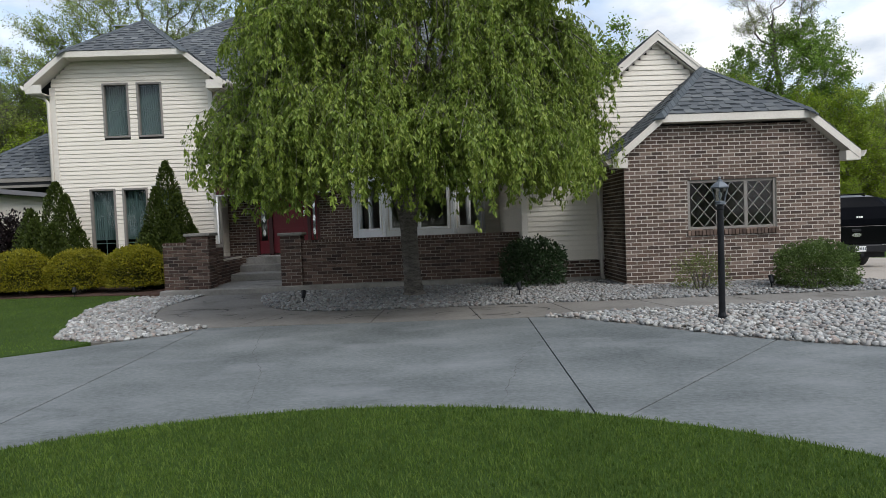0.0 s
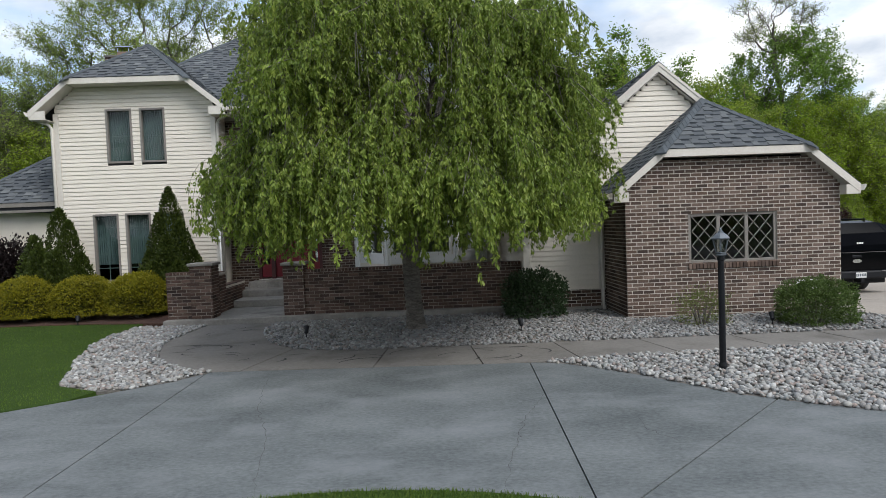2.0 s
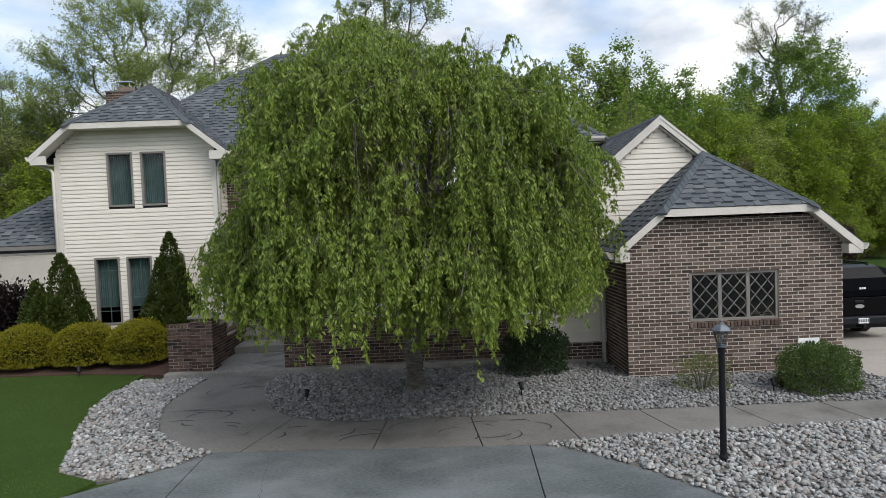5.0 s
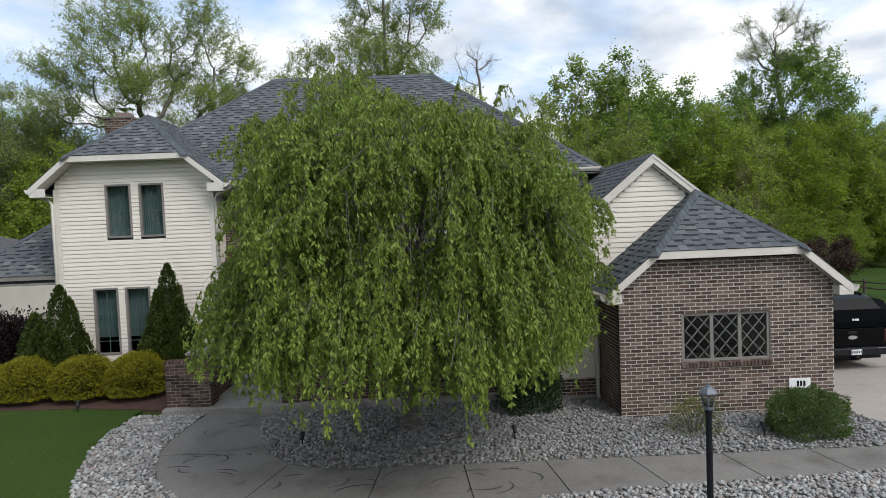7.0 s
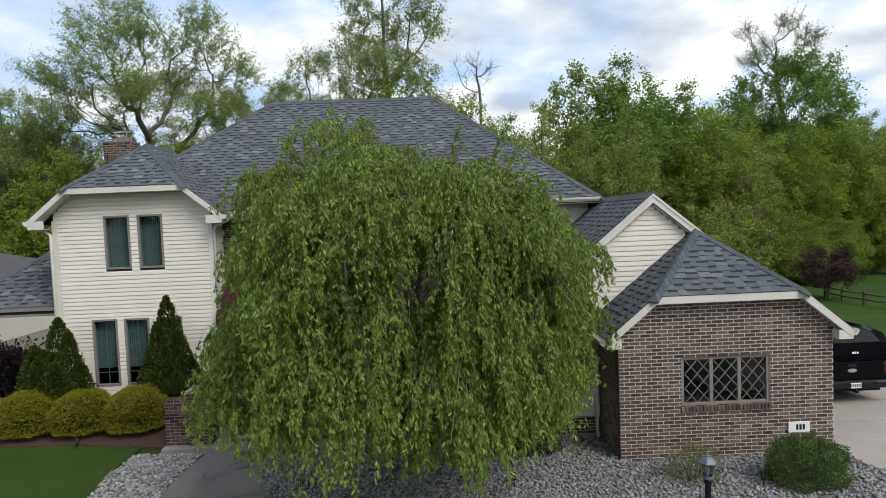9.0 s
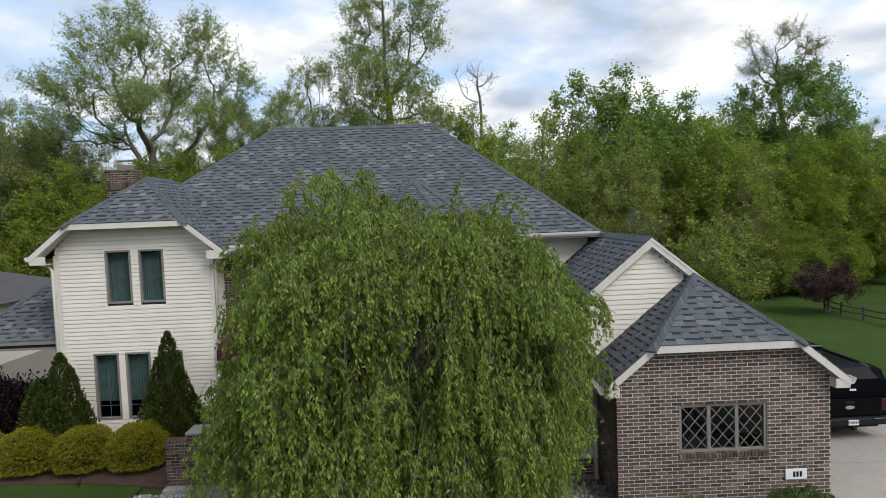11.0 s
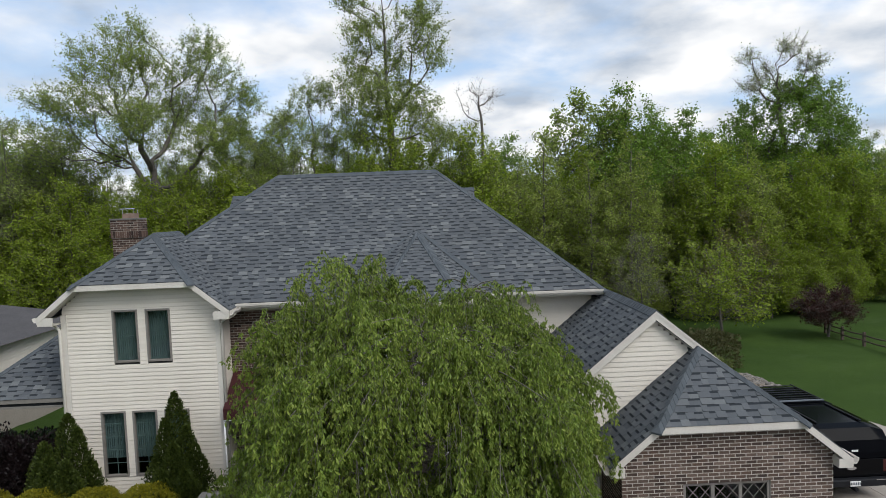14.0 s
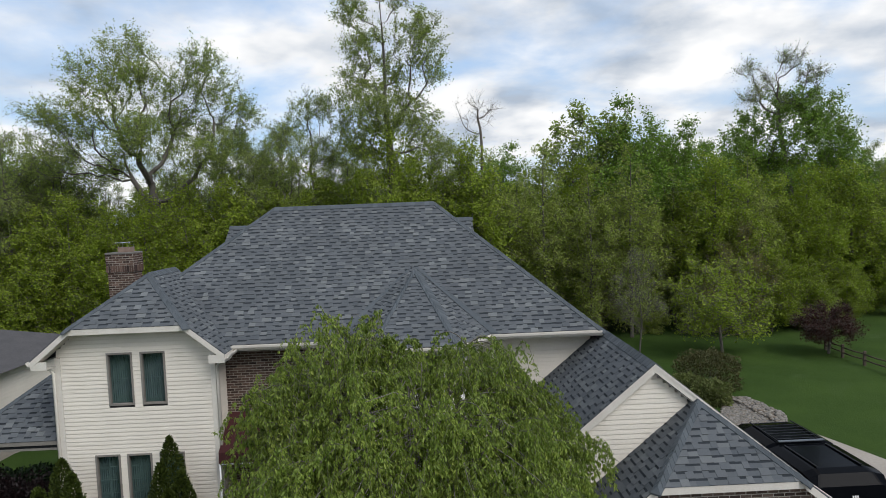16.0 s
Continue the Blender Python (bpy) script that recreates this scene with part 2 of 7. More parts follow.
LEAF_WEEP = leaf_mat("weeping_leaf", ((0.1214, 0.1798, 0.0303), (0.1954, 0.2624, 0.0435), (0.1531, 0.2187, 0.0369), (0.2534, 0.3110, 0.0587), (0.1267, 0.1847, 0.0359)), 0.36, 0.42)
LEAF_TIP = leaf_mat("weeping_new_leaf", ((0.1870, 0.2515, 0.0420), (0.2473, 0.3047, 0.0534), (0.2130, 0.2728, 0.0457), (0.2971, 0.3385, 0.0725)), 0.42, 0.42)
LEAF_WOOD = leaf_mat("wood_leaf", ((0.1776, 0.2482, 0.0228), (0.2494, 0.3185, 0.0314), (0.2123, 0.2751, 0.0284), (0.3112, 0.3662, 0.0456)), 0.45)
LEAF_FRESH = leaf_mat("fresh_green_leaf", ((0.1250, 0.2150, 0.0300), (0.1800, 0.2800, 0.0400), (0.1450, 0.2350, 0.0350), (0.2200, 0.3200, 0.0550)), 0.4)
LEAF_PALE = leaf_mat("spring_leaf", ((0.1980, 0.2676, 0.0600), (0.2774, 0.3423, 0.0764), (0.2386, 0.2959, 0.0764), (0.3370, 0.3887, 0.0987)), 0.45)
LEAF_OLIVE = leaf_mat("olive_leaf", ((0.2268, 0.2936, 0.0572), (0.3111, 0.3695, 0.0724), (0.2689, 0.3073, 0.0685), (0.3675, 0.4231, 0.0919)), 0.45)
LEAF_RUSSET = leaf_mat("russet_leaf", ((0.1955, 0.1828, 0.0636), (0.2759, 0.2478, 0.0809), (0.2299, 0.1947, 0.0751), (0.2415, 0.2596, 0.0809)), 0.5)
LEAF_SPIREA = leaf_mat("muted_shrub_leaf", ((0.10, 0.125, 0.04), (0.15, 0.175, 0.055), (0.12, 0.12, 0.05)), 0.3)
LEAF_DARK = leaf_mat("dark_shrub_leaf", ((0.018, 0.035, 0.014), (0.03, 0.055, 0.02), (0.024, 0.042, 0.018)), 0.15, 0.4)
LEAF_BRONZE = leaf_mat("bronze_shrub_leaf", ((0.045, 0.046, 0.016), (0.075, 0.072, 0.024), (0.055, 0.058, 0.018)), 0.15, 0.5)
LEAF_ARB = leaf_mat("arborvitae_leaf", ((0.026, 0.041, 0.005), (0.06, 0.08, 0.012), (0.036, 0.055, 0.007), (0.02, 0.032, 0.005)), 0.15)
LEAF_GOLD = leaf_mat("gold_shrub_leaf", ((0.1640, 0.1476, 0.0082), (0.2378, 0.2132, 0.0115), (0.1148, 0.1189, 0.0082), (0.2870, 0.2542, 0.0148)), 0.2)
# dark inner leaves, with the shade inside the mound put into their colour
LEAF_GOLD_SHADE = leaf_mat("shrub_inner_shade_leaf", ((0.03, 0.038, 0.008), (0.055, 0.062, 0.011), (0.022, 0.028, 0.007)), 0.1)
LEAF_YEW = leaf_mat("green_shrub_leaf", ((0.0480, 0.0805, 0.0198), (0.0900, 0.1323, 0.0308), (0.0660, 0.1035, 0.0264)), 0.25)
LEAF_RED = leaf_mat("purple_leaf", ((0.0046, 0.0021, 0.0025), (0.0088, 0.0034, 0.0038), (0.0063, 0.0029, 0.0029)), 0.1)
LEAF_PLUM = leaf_mat("plum_leaf", ((0.0288, 0.0084, 0.0070), (0.0468, 0.0144, 0.0110), (0.0360, 0.0120, 0.0090)), 0.2)
STEP = pbr("step_concrete", ((0.19, 0.178, 0.16), (0.29, 0.273, 0.25)), 1.5, 20, 0.9, 0.2, 200, dist=0.004, spec=0.2, patch=((0.11, 0.102, 0.092), 1.6, 0.5, 0.7))
BLACK = pbr("black_metal", ((0.006, 0.0065, 0.008), (0.014, 0.015, 0.018)), 6, 60, 0.5, 0.1, 90, dist=0.002, spec=0.2)
LAMP_GREY = pbr("weathered_grey_metal", ((0.09, 0.105, 0.125), (0.17, 0.19, 0.21)), 8, 60, 0.55, 0.15, 90, dist=0.002, metal=0.3)
CAR_BLACK = pbr("black_car_paint", ((0.0015, 0.0017, 0.0025), (0.003, 0.0032, 0.004)), 2, 30, 0.1, 0, spec=0.12, rough_vary=0.03)
CAP_BLACK = pbr("black_fibreglass", ((0.002, 0.0024, 0.0036), (0.004, 0.0045, 0.006)), 2, 30, 0.12, 0, spec=0.03, rough_vary=0.03)
RUBBER = pbr("tyre_rubber", ((0.012, 0.012, 0.012), (0.025, 0.025, 0.025)), 5, 50, 0.85, 0.3, 60)
CHROME = pbr("chrome", ((0.6, 0.6, 0.62), (0.72, 0.72, 0.74)), 3, 40, 0.15, 0, metal=1.0, rough_vary=0.04)
RED = pbr("red_door_paint", ((0.17, 0.010, 0.018), (0.23, 0.016, 0.026)), 2, 40, 0.4, 0.05, 60, dist=0.002)
MAROON = pbr("maroon_canvas", ((0.03, 0.006, 0.007), (0.05, 0.010, 0.011)), 3, 120, 0.9, 0.3, 300, dist=0.002)
TAIL = pbr("smoked_red_lens", ((0.03, 0.004, 0.004), (0.05, 0.006, 0.005)), 4, 40, 0.2, 0)
CURTAIN = pbr("sheer_curtain", ((0.11, 0.175, 0.175), (0.18, 0.255, 0.25)), 2, 20, 0.9, 0, stretch=(6, 1, 0.3), thru=0.3)
ROCK = pbr("field_rock", ((0.8, 0.8, 0.8), (1.15, 1.15, 1.15)), 6, 50, 0.85, 0.4, 60, dist=0.01, spec=0.2,
           palette=((0.15, 0.135, 0.115), (0.21, 0.195, 0.175), (0.17, 0.14, 0.11), (0.24, 0.225, 0.2), (0.13, 0.12, 0.11)))
DARKROOM = pbr("interior_wall", ((0.016, 0.016, 0.016), (0.028, 0.027, 0.026)), 1, 10, 0.9, 0)
WOOD_FENCE = pbr("split_rail_wood", ((0.05, 0.038, 0.028), (0.10, 0.078, 0.06)), 4, 40, 0.9, 0.5, 50)
CLAY = pbr("clay_flue", ((0.17, 0.12, 0.095), (0.25, 0.18, 0.145)), 6, 40, 0.85, 0.2, 80)
GLASS = glass_mat("window_glass")
CAR_GLASS = glass_mat("car_glass", (0.03, 0.034, 0.045), 0.02, 1.14)
LAMP_GLASS = glass_mat("lamp_glass", (0.7, 0.72, 0.7), 0.08)
NEIGH_ROOF = pbr("dark_grey_shingle", ((0.055, 0.053, 0.055), (0.085, 0.08, 0.083)), 1.5, 8, 0.92, 0.5, 30, dist=0.02, stretch=(1, 1, 3))

# ---- building helpers ----
def mesh_of(name, verts, faces, material, smooth=False):
    me = bpy.data.meshes.new(name)
    me.from_pydata([tuple(v) for v in verts], [], [tuple(f) for f in faces])
    me.materials.append(material)
    if smooth:
        me.polygons.foreach_set("use_smooth", [True] * len(me.polygons))
    me.update()
    return me


def child(name, me, parent=None, label="", m=None, kind=""):
    ob = new(name, me)
    if parent is not None:
        ob.parent = parent
    if m is not None:
        ob.matrix_basis = m
    if label or kind:
        tagged(ob, label=label, kind=kind)
    return ob


def part(name, bm, material, parent, label="", smooth=False):
    me = bpy.data.meshes.new(name)
    bm.to_mesh(me)
    bm.free()
    me.materials.append(material)
    if smooth:
        me.polygons.foreach_set("use_smooth", [True] * len(me.polygons))
    return child(name, me, parent, label)


def thing(name, label, category, at=(0, 0, 0), group="", kind=""):
    ob = new(name)
    ob.empty_display_size = 0.1
    ob.matrix_basis = Matrix.Translation(at)
    return tagged(ob, label=label, category=category, group=group, kind=kind)


def box_bm(x0, x1, y0, y1, z0, z1, bevel=0.0, bm=None):
    bm = bm or bmesh.new()
    vs = [bm.verts.new((x, y, z)) for z in (z0, z1) for y in (y0, y1) for x in (x0, x1)]
    fs = [bm.faces.new([vs[i] for i in f]) for f in ((0, 2, 3, 1), (4, 5, 7, 6), (0, 1, 5, 4), (2, 6, 7, 3), (0, 4, 6, 2), (1, 3, 7, 5))]
    if bevel:
        edges = list({e for f in fs for e in f.edges})
        bmesh.ops.bevel(bm, geom=edges, offset=bevel, segments=2, affect="EDGES", profile=0.5)
    return bm


def box(name, parent, mat_, x0, x1, y0, y1, z0, z1, bevel=0.0, label=""):
    return part(name, box_bm(x0, x1, y0, y1, z0, z1, bevel), mat_, parent, label)


def prism_bm(poly, z0, z1, bm=None):
    """Upright prism over a plan outline."""
    bm = bm or bmesh.new()
    a = [bm.verts.new((x, y, z0)) for x, y in poly]
    b = [bm.verts.new((x, y, z1)) for x, y in poly]
    n = len(poly)
    bm.faces.new(list(reversed(a)))
    bm.faces.new(b)
    for i in range(n):
        bm.faces.new((a[i], a[(i + 1) % n], b[(i + 1) % n], b[i]))
    bmesh.ops.recalc_face_normals(bm, faces=bm.faces[:])
    bmesh.ops.triangulate(bm, faces=[f for f in bm.faces if len(f.verts) > 4])
    return bm


def extrude_bm(poly, axis_from, axis_to, place):
    """Outline (a, b) swept from axis_from to axis_to; place(a, b, c) gives the point."""
    bm = bmesh.new()
    a = [bm.verts.new(place(p, q, axis_from)) for p, q in poly]
    b = [bm.verts.new(place(p, q, axis_to)) for p, q in poly]
    n = len(poly)
    bm.faces.new(a)
    bm.faces.new(list(reversed(b)))
    for i in range(n):
        bm.faces.new((a[(i + 1) % n], a[i], b[i], b[(i + 1) % n]))
    bmesh.ops.recalc_face_normals(bm, faces=bm.faces[:])
    return bm


def lathe_bm(profile, n=16, bm=None, at=(0, 0, 0)):
    """profile: (radius, height) from the bottom up, closed at both ends."""
    bm = bm or bmesh.new()
    rings = []
    for r, z in profile:
        rings.append([bm.verts.new((at[0] + r * math.cos(2 * math.pi * k / n), at[1] + r * math.sin(2 * math.pi * k / n), at[2] + z)) for k in range(n)])
    for a, b in zip(rings, rings[1:]):
        for k in range(n):
            bm.faces.new((a[k], a[(k + 1) % n], b[(k + 1) % n], b[k]))
    bm.faces.new(list(reversed(rings[0])))
    bm.faces.new(rings[-1])
    return bm


def tube_arrays(points, radii, n=6):
    """A tapered tube along points: vertices and faces."""
    P = np.asarray(points, float)
    T = np.gradient(P, axis=0)
    T /= np.linalg.norm(T, axis=1)[:, None] + 1e-9
    ref = np.array([0.31, 0.17, 0.93])
    A = np.cross(T, ref)
    A /= np.linalg.norm(A, axis=1)[:, None] + 1e-9
    B = np.cross(T, A)
    ang = np.arange(n) * 2 * np.pi / n
    V = P[:, None, :] + np.asarray(radii)[:, None, None] * (np.cos(ang)[None, :, None] * A[:, None, :] + np.sin(ang)[None, :, None] * B[:, None, :])
    V = V.reshape(-1, 3)
    F = []
    for i in range(len(P) - 1):
        for k in range(n):
            F.append((i * n + k, i * n + (k + 1) % n, (i + 1) * n + (k + 1) % n, (i + 1) * n + k))
    return V, F


class Soup:
    """Collects many small pieces into one mesh."""
    def __init__(self):
        self.v, self.f, self.n = [], [], 0

    def add(self, verts, faces):
        self.v.extend(verts)
        o = self.n
        self.f.extend([tuple(i + o for i in q) for q in faces])
        self.n += len(verts)

    def mesh(self, name, material, smooth=False):
        return mesh_of(name, self.v, self.f, material, smooth)


def tri_mesh(name, V, F, material, smooth=False):
    """Fast mesh from arrays; F has rows of three or four."""
    V, F = np.asarray(V, np.float32), np.asarray(F, np.int32)
    k = F.shape[1]
    me = bpy.data.meshes.new(name)
    me.vertices.add(len(V))
    me.vertices.foreach_set("co", V.ravel())
    me.loops.add(F.size)
    me.loops.foreach_set("vertex_index", F.ravel())
    me.polygons.add(len(F))
    me.polygons.foreach_set("loop_start", np.arange(0, F.size, k, dtype=np.int32))
    me.polygons.foreach_set("use_smooth", np.full(len(F), smooth))
    me.update(calc_edges=True)
    me.validate()
    me.materials.append(material)
    return me


def pipe(name, parent, mat_, points, r, label="", n=8):
    V, F = tube_arrays(points, [r] * len(points), n)
    m = len(points)
    F = F + [tuple(range(n))[::-1], tuple(range((m - 1) * n, m * n))]
    return child(name, mesh_of(name, V, F, mat_, True), parent, label)


# ---- walls in rows ----
def spans(poly, holes, z):
    """Stretches of the wall's length that are solid at height z."""
    xs = []
    for (x0, z0), (x1, z1) in zip(poly, poly[1:] + poly[:1]):
        if (z0 <= z) != (z1 <= z):
            xs.append(x0 + (z - z0) * (x1 - x0) / (z1 - z0))
    xs.sort()
    out = [(a, b) for a, b in zip(xs[::2], xs[1::2])]
    for u0, u1, h0, h1 in holes:
        if h0 <= z <= h1:
            nxt = []
            for a, b in out:
                if u1 <= a or u0 >= b:
                    nxt.append((a, b))
                else:
                    if u0 > a:
                        nxt.append((a, u0))
                    if u1 < b:
                        nxt.append((u1, b))
            out = nxt
    return [(a, b) for a, b in out if b - a > 0.015]


class Wall:
    """An upright wall: outline in (length, height), holes (u0, u1, z0, z1), start point and heading in plan; outward is to the right of the heading."""
    def __init__(self, poly, holes, start, heading):
        self.poly, self.holes = poly, holes
        self.o = Vector((*start, 0))
        self.d = Vector((math.cos(radians(heading)), math.sin(radians(heading)), 0))
        self.n = Vector((self.d.y, -self.d.x, 0))

    def at(self, u, z, out=0.0):
        return self.o + self.d * u + Vector((0, 0, z)) + self.n * out

    def core(self, parent, material, thick=0.2, name="wall", label=""):
        """The solid wall behind its cladding, with its openings cut through."""
        zs = sorted({round(z, 4) for _, z in self.poly} | {round(z, 4) for h in self.holes for z in h[2:]})
        s = Soup()
        for z0, z1 in zip(zs, zs[1:]):
            e = (z1 - z0) * 1e-4
            lo, hi = spans(self.poly, self.holes, z0 + e), spans(self.poly, self.holes, z1 - e)
            cuts = sorted({u for h in self.holes for u in h[:2]})
            cells = []
            for (a0, b0), (a1, b1) in zip(lo, hi):
                ends = [(a0, a1)] + [(u, u) for u in cuts if max(a0, a1) < u - 1e-6 and u + 1e-6 < min(b0, b1)] + [(b0, b1)]
                cells += [(*p, *r) for p, r in zip(ends, ends[1:])]
            for a0, a1, b0, b1 in cells:
                q = [self.at(a0, z0), self.at(b0, z0), self.at(b1, z1), self.at(a1, z1)]
                q += [p - self.n * thick for p in q]
                s.add(q, [(0, 1, 2, 3), (7, 6, 5, 4), (0, 4, 5, 1), (1, 5, 6, 2), (2, 6, 7, 3), (3, 7, 4, 0)])
        bm = bmesh.new()
        bm.from_mesh(s.mesh("shell", material))
        bmesh.ops.remove_doubles(bm, verts=bm.verts[:], dist=1e-3)
        return part(name, bm, material, parent, label)

    def siding(self, parent, material, z0, z1, step=0.1016):
        """Lapped boards, each a piece of its own."""
        z = z0
        while z < z1 - 0.02:
            t = min(z + step, z1)
            for a, b in spans(self.poly, self.holes, (z + t) / 2):
                p = [self.at(a, z, 0.002), self.at(b, z, 0.002), self.at(b, z, 0.021), self.at(a, z, 0.021),
                     self.at(a, t - 0.03, 0.012), self.at(b, t - 0.03, 0.012), self.at(a, t, 0.003), self.at(b, t, 0.003)]
                me = mesh_of("siding_board", p, [(0, 1, 2, 3), (3, 2, 5, 4), (4, 5, 7, 6), (0, 3, 4, 6), (1, 7, 5, 2), (1, 0, 6, 7)], material)
                child("siding_board", me, parent)
            z = t

    def bricks(self, parent, material, z0, z1, single=0, seed=1, L=0.2032, H=0.0677, gap=0.0115, keep=None):
        """Running bond; up to `single` whole bricks stand as objects of their own, the rest is joined."""
        rng = random.Random(seed)
        s, row, z, made = Soup(), 0, z0, 0
        full = None
        while z < z1 - 0.02:
            h = min(H - gap, z1 - z)
            for a, b in spans(self.poly, self.holes, z + h / 2):
                k = math.floor(a / L - 0.5)
                while True:
                    u0 = k * L + (row % 2) * L / 2
                    u1 = u0 + L - gap
                    k += 1
                    if u0 >= b:
                        break
                    v0, v1 = max(u0, a), min(u1, b)
                    if v1 - v0 < 0.02:
                        continue
                    out = 0.004 + rng.uniform(-0.0015, 0.002)
                    whole = v1 - v0 > L - gap - 1e-4 and h > H - gap - 1e-4
                    if whole and made < single and (keep is None or keep(v0, z)):
                        if full is None:
                            w, d, c = (L - gap), 0.02, 0.0035
                            vs = [(0, -d, 0), (w, -d, 0), (w, -d, h), (0, -d, h), (0, -c, 0), (w, -c, 0), (w, -c, h), (0, -c, h),
                                  (c, 0, c), (w - c, 0, c), (w - c, 0, h - c), (c, 0, h - c)]
                            fs = [(0, 1, 5, 4), (1, 2, 6, 5), (2, 3, 7, 6), (3, 0, 4, 7), (4, 5, 9, 8), (5, 6, 10, 9), (6, 7, 11, 10), (7, 4, 8, 11), (8, 9, 10, 11)]
                            full = mesh_of("brick", vs, fs, material)
                        m = Matrix(((self.d.x, self.n.x, 0, 0), (self.d.y, self.n.y, 0, 0), (0, 0, 1, 0), (0, 0, 0, 1)))
                        m.translation = self.at(v0, z, out)
                        child("brick", full, parent, m=m)
                        made += 1
                    else:
                        c = 0.003
                        p = [self.at(v0, z, -0.004), self.at(v1, z, -0.004), self.at(v1, z + h, -0.004), self.at(v0, z + h, -0.004),
                             self.at(v0 + c, z + c, out), self.at(v1 - c, z + c, out), self.at(v1 - c, z + h - c, out), self.at(v0 + c, z + h - c, out)]
                        s.add(p, [(4, 5, 6, 7), (0, 1, 5, 4), (1, 2, 6, 5), (2, 3, 7, 6), (3, 0, 4, 7)])
            z += H
            row += 1
        if s.n:
            child("brickwork", s.mesh("brickwork", material), parent, kind="stuff")

    def box(self, name, parent, material, u0, u1, z0, z1, o0, o1, label=""):
        p = [self.at(u, z, o) for o in (o0, o1) for u, z in ((u0, z0), (u1, z0), (u1, z1), (u0, z1))]
        bm = bmesh.new()
        vs = [bm.verts.new(q) for q in p]
        for f in ((3, 2, 1, 0), (4, 5, 6, 7), (0, 1, 5, 4), (1, 2, 6, 5), (2, 3, 7, 6), (3, 0, 4, 7)):
            bm.faces.new([vs[i] for i in f])
        w = min(u1 - u0, z1 - z0, abs(o1 - o0))
        bmesh.ops.bevel(bm, geom=bm.edges[:], offset=min(0.004, w * 0.2), segments=1, affect="EDGES")
        return part(name, bm, material, parent, label)

    def soldiers(self, parent, material, u0, u1, z0, z1, o=0.02, step=0.0677):
        """A row of bricks on edge, over or under an opening."""
        n = round((u1 - u0) / step)
        w = (u1 - u0) / n
        for k in range(n):
            self.box("brick", parent, material, u0 + k * w + 0.005, u0 + (k + 1) * w - 0.005, z0, z1, -0.05, o)

    def window(self, name, parent, u0, u1, z0, z1, frame_mat, depth=0.05, rim=0.05, mull=(), bars=None, back=None, label="", sill=False, flush=0.03):
        """frame, panes and what hangs behind them; mull: places of upright mullions."""
        w = new(name)
        w.parent = parent
        if label:
            tagged(w, label=label)
        self.box("window_frame", w, frame_mat, u0, u0 + rim, z0, z1, -depth, flush)
        self.box("window_frame", w, frame_mat, u1 - rim, u1, z0, z1, -depth, flush)
        self.box("window_frame", w, frame_mat, u0 + rim, u1 - rim, z1 - rim, z1, -depth, flush - 0.003)
        self.box("window_frame", w, frame_mat, u0 + rim, u1 - rim, z0, z0 + rim, -depth, flush - 0.003)
        edges = [u0 + rim, *mull, u1 - rim]
        for x in mull:
            self.box("mullion", w, frame_mat, x - rim * 0.6, x + rim * 0.6, z0 + rim, z1 - rim, -depth, flush - 0.006)
        for a, b in zip(edges, edges[1:]):
            p = [self.at(a, z0 + rim, -depth * 0.5), self.at(b, z0 + rim, -depth * 0.5), self.at(b, z1 - rim, -depth * 0.5), self.at(a, z1 - rim, -depth * 0.5)]
            g = child("pane", mesh_of("pane", p, [(0, 1, 2, 3)], GLASS), w)
            g.visible_shadow = False
            if bars == "diamond":
                a2, b2 = a + rim * 0.4, b - rim * 0.4
                wd, ht = b2 - a2, z1 - z0 - 2 * rim
                nx, nz = 2.0, 3.0
                cx, cz = wd / nx, ht / nz
                s = Soup()
                for sg in (1, -1):
                    for k in range(-6, 8):
                        pts = []
                        for q in np.linspace(0, 1, 121):
                            x = q * wd
                            zz = (k * cz + sg * x / cx * cz)
                            if -1e-6 <= zz <= ht + 1e-6:
                                pts.append((a2 + x, z0 + rim + zz))
                        if len(pts) > 2:
                            (xa, za), (xb, zb) = pts[0], pts[-1]
                            ln = math.hypot(xb - xa, zb - za)
                            px, pz = -(zb - za) / ln * 0.006, (xb - xa) / ln * 0.006
                            q4 = [(xa + px, za + pz), (xb + px, zb + pz), (xb - px, zb - pz), (xa - px, za - pz)]
                            vs = [self.at(u, zz, -depth * 0.5 + 0.004) for u, zz in q4] + [self.at(u, zz, -depth * 0.5 + 0.012) for u, zz in q4]
                            s.add(vs, [(4, 5, 6, 7), (0, 1, 5, 4), (2, 3, 7, 6), (1, 2, 6, 5), (3, 0, 4, 7)])
                child("lattice", s.mesh("lattice", frame_mat), w)
            if bars and bars[0] == "grid":
                _, nu, nv = bars
                for k in range(1, nu):
                    x = a + (b - a) * k / nu
                    self.box("glazing_bar", w, CURTAIN, x - 0.009, x + 0.009, z0 + rim, z1 - rim, -depth * 0.5 - 0.02, -depth * 0.5 - 0.008)
                for k in range(1, nv):
                    z = z0 + (z1 - z0) * k / nv
                    self.box("glazing_bar", w, CURTAIN, a, b, z - 0.009, z + 0.009, -depth * 0.5 - 0.022, -depth * 0.5 - 0.01)
        if back:
            mat_, b0, b1 = back
            n = 24
            s = Soup()
            for k in range(n):
                ua, ub = u0 + (u1 - u0) * k / n, u0 + (u1 - u0) * (k + 1) / n
                oa, ob = -0.16 - 0.02 * (k % 2), -0.16 - 0.02 * ((k + 1) % 2)
                s.add([self.at(ua, b0, oa), self.at(ub, b0, ob), self.at(ub, b1, ob), self.at(ua, b1, oa)], [(0, 1, 2, 3)])
            child("curtain", s.mesh("curtain", mat_), w, "pale sheer curtain behind the glass")
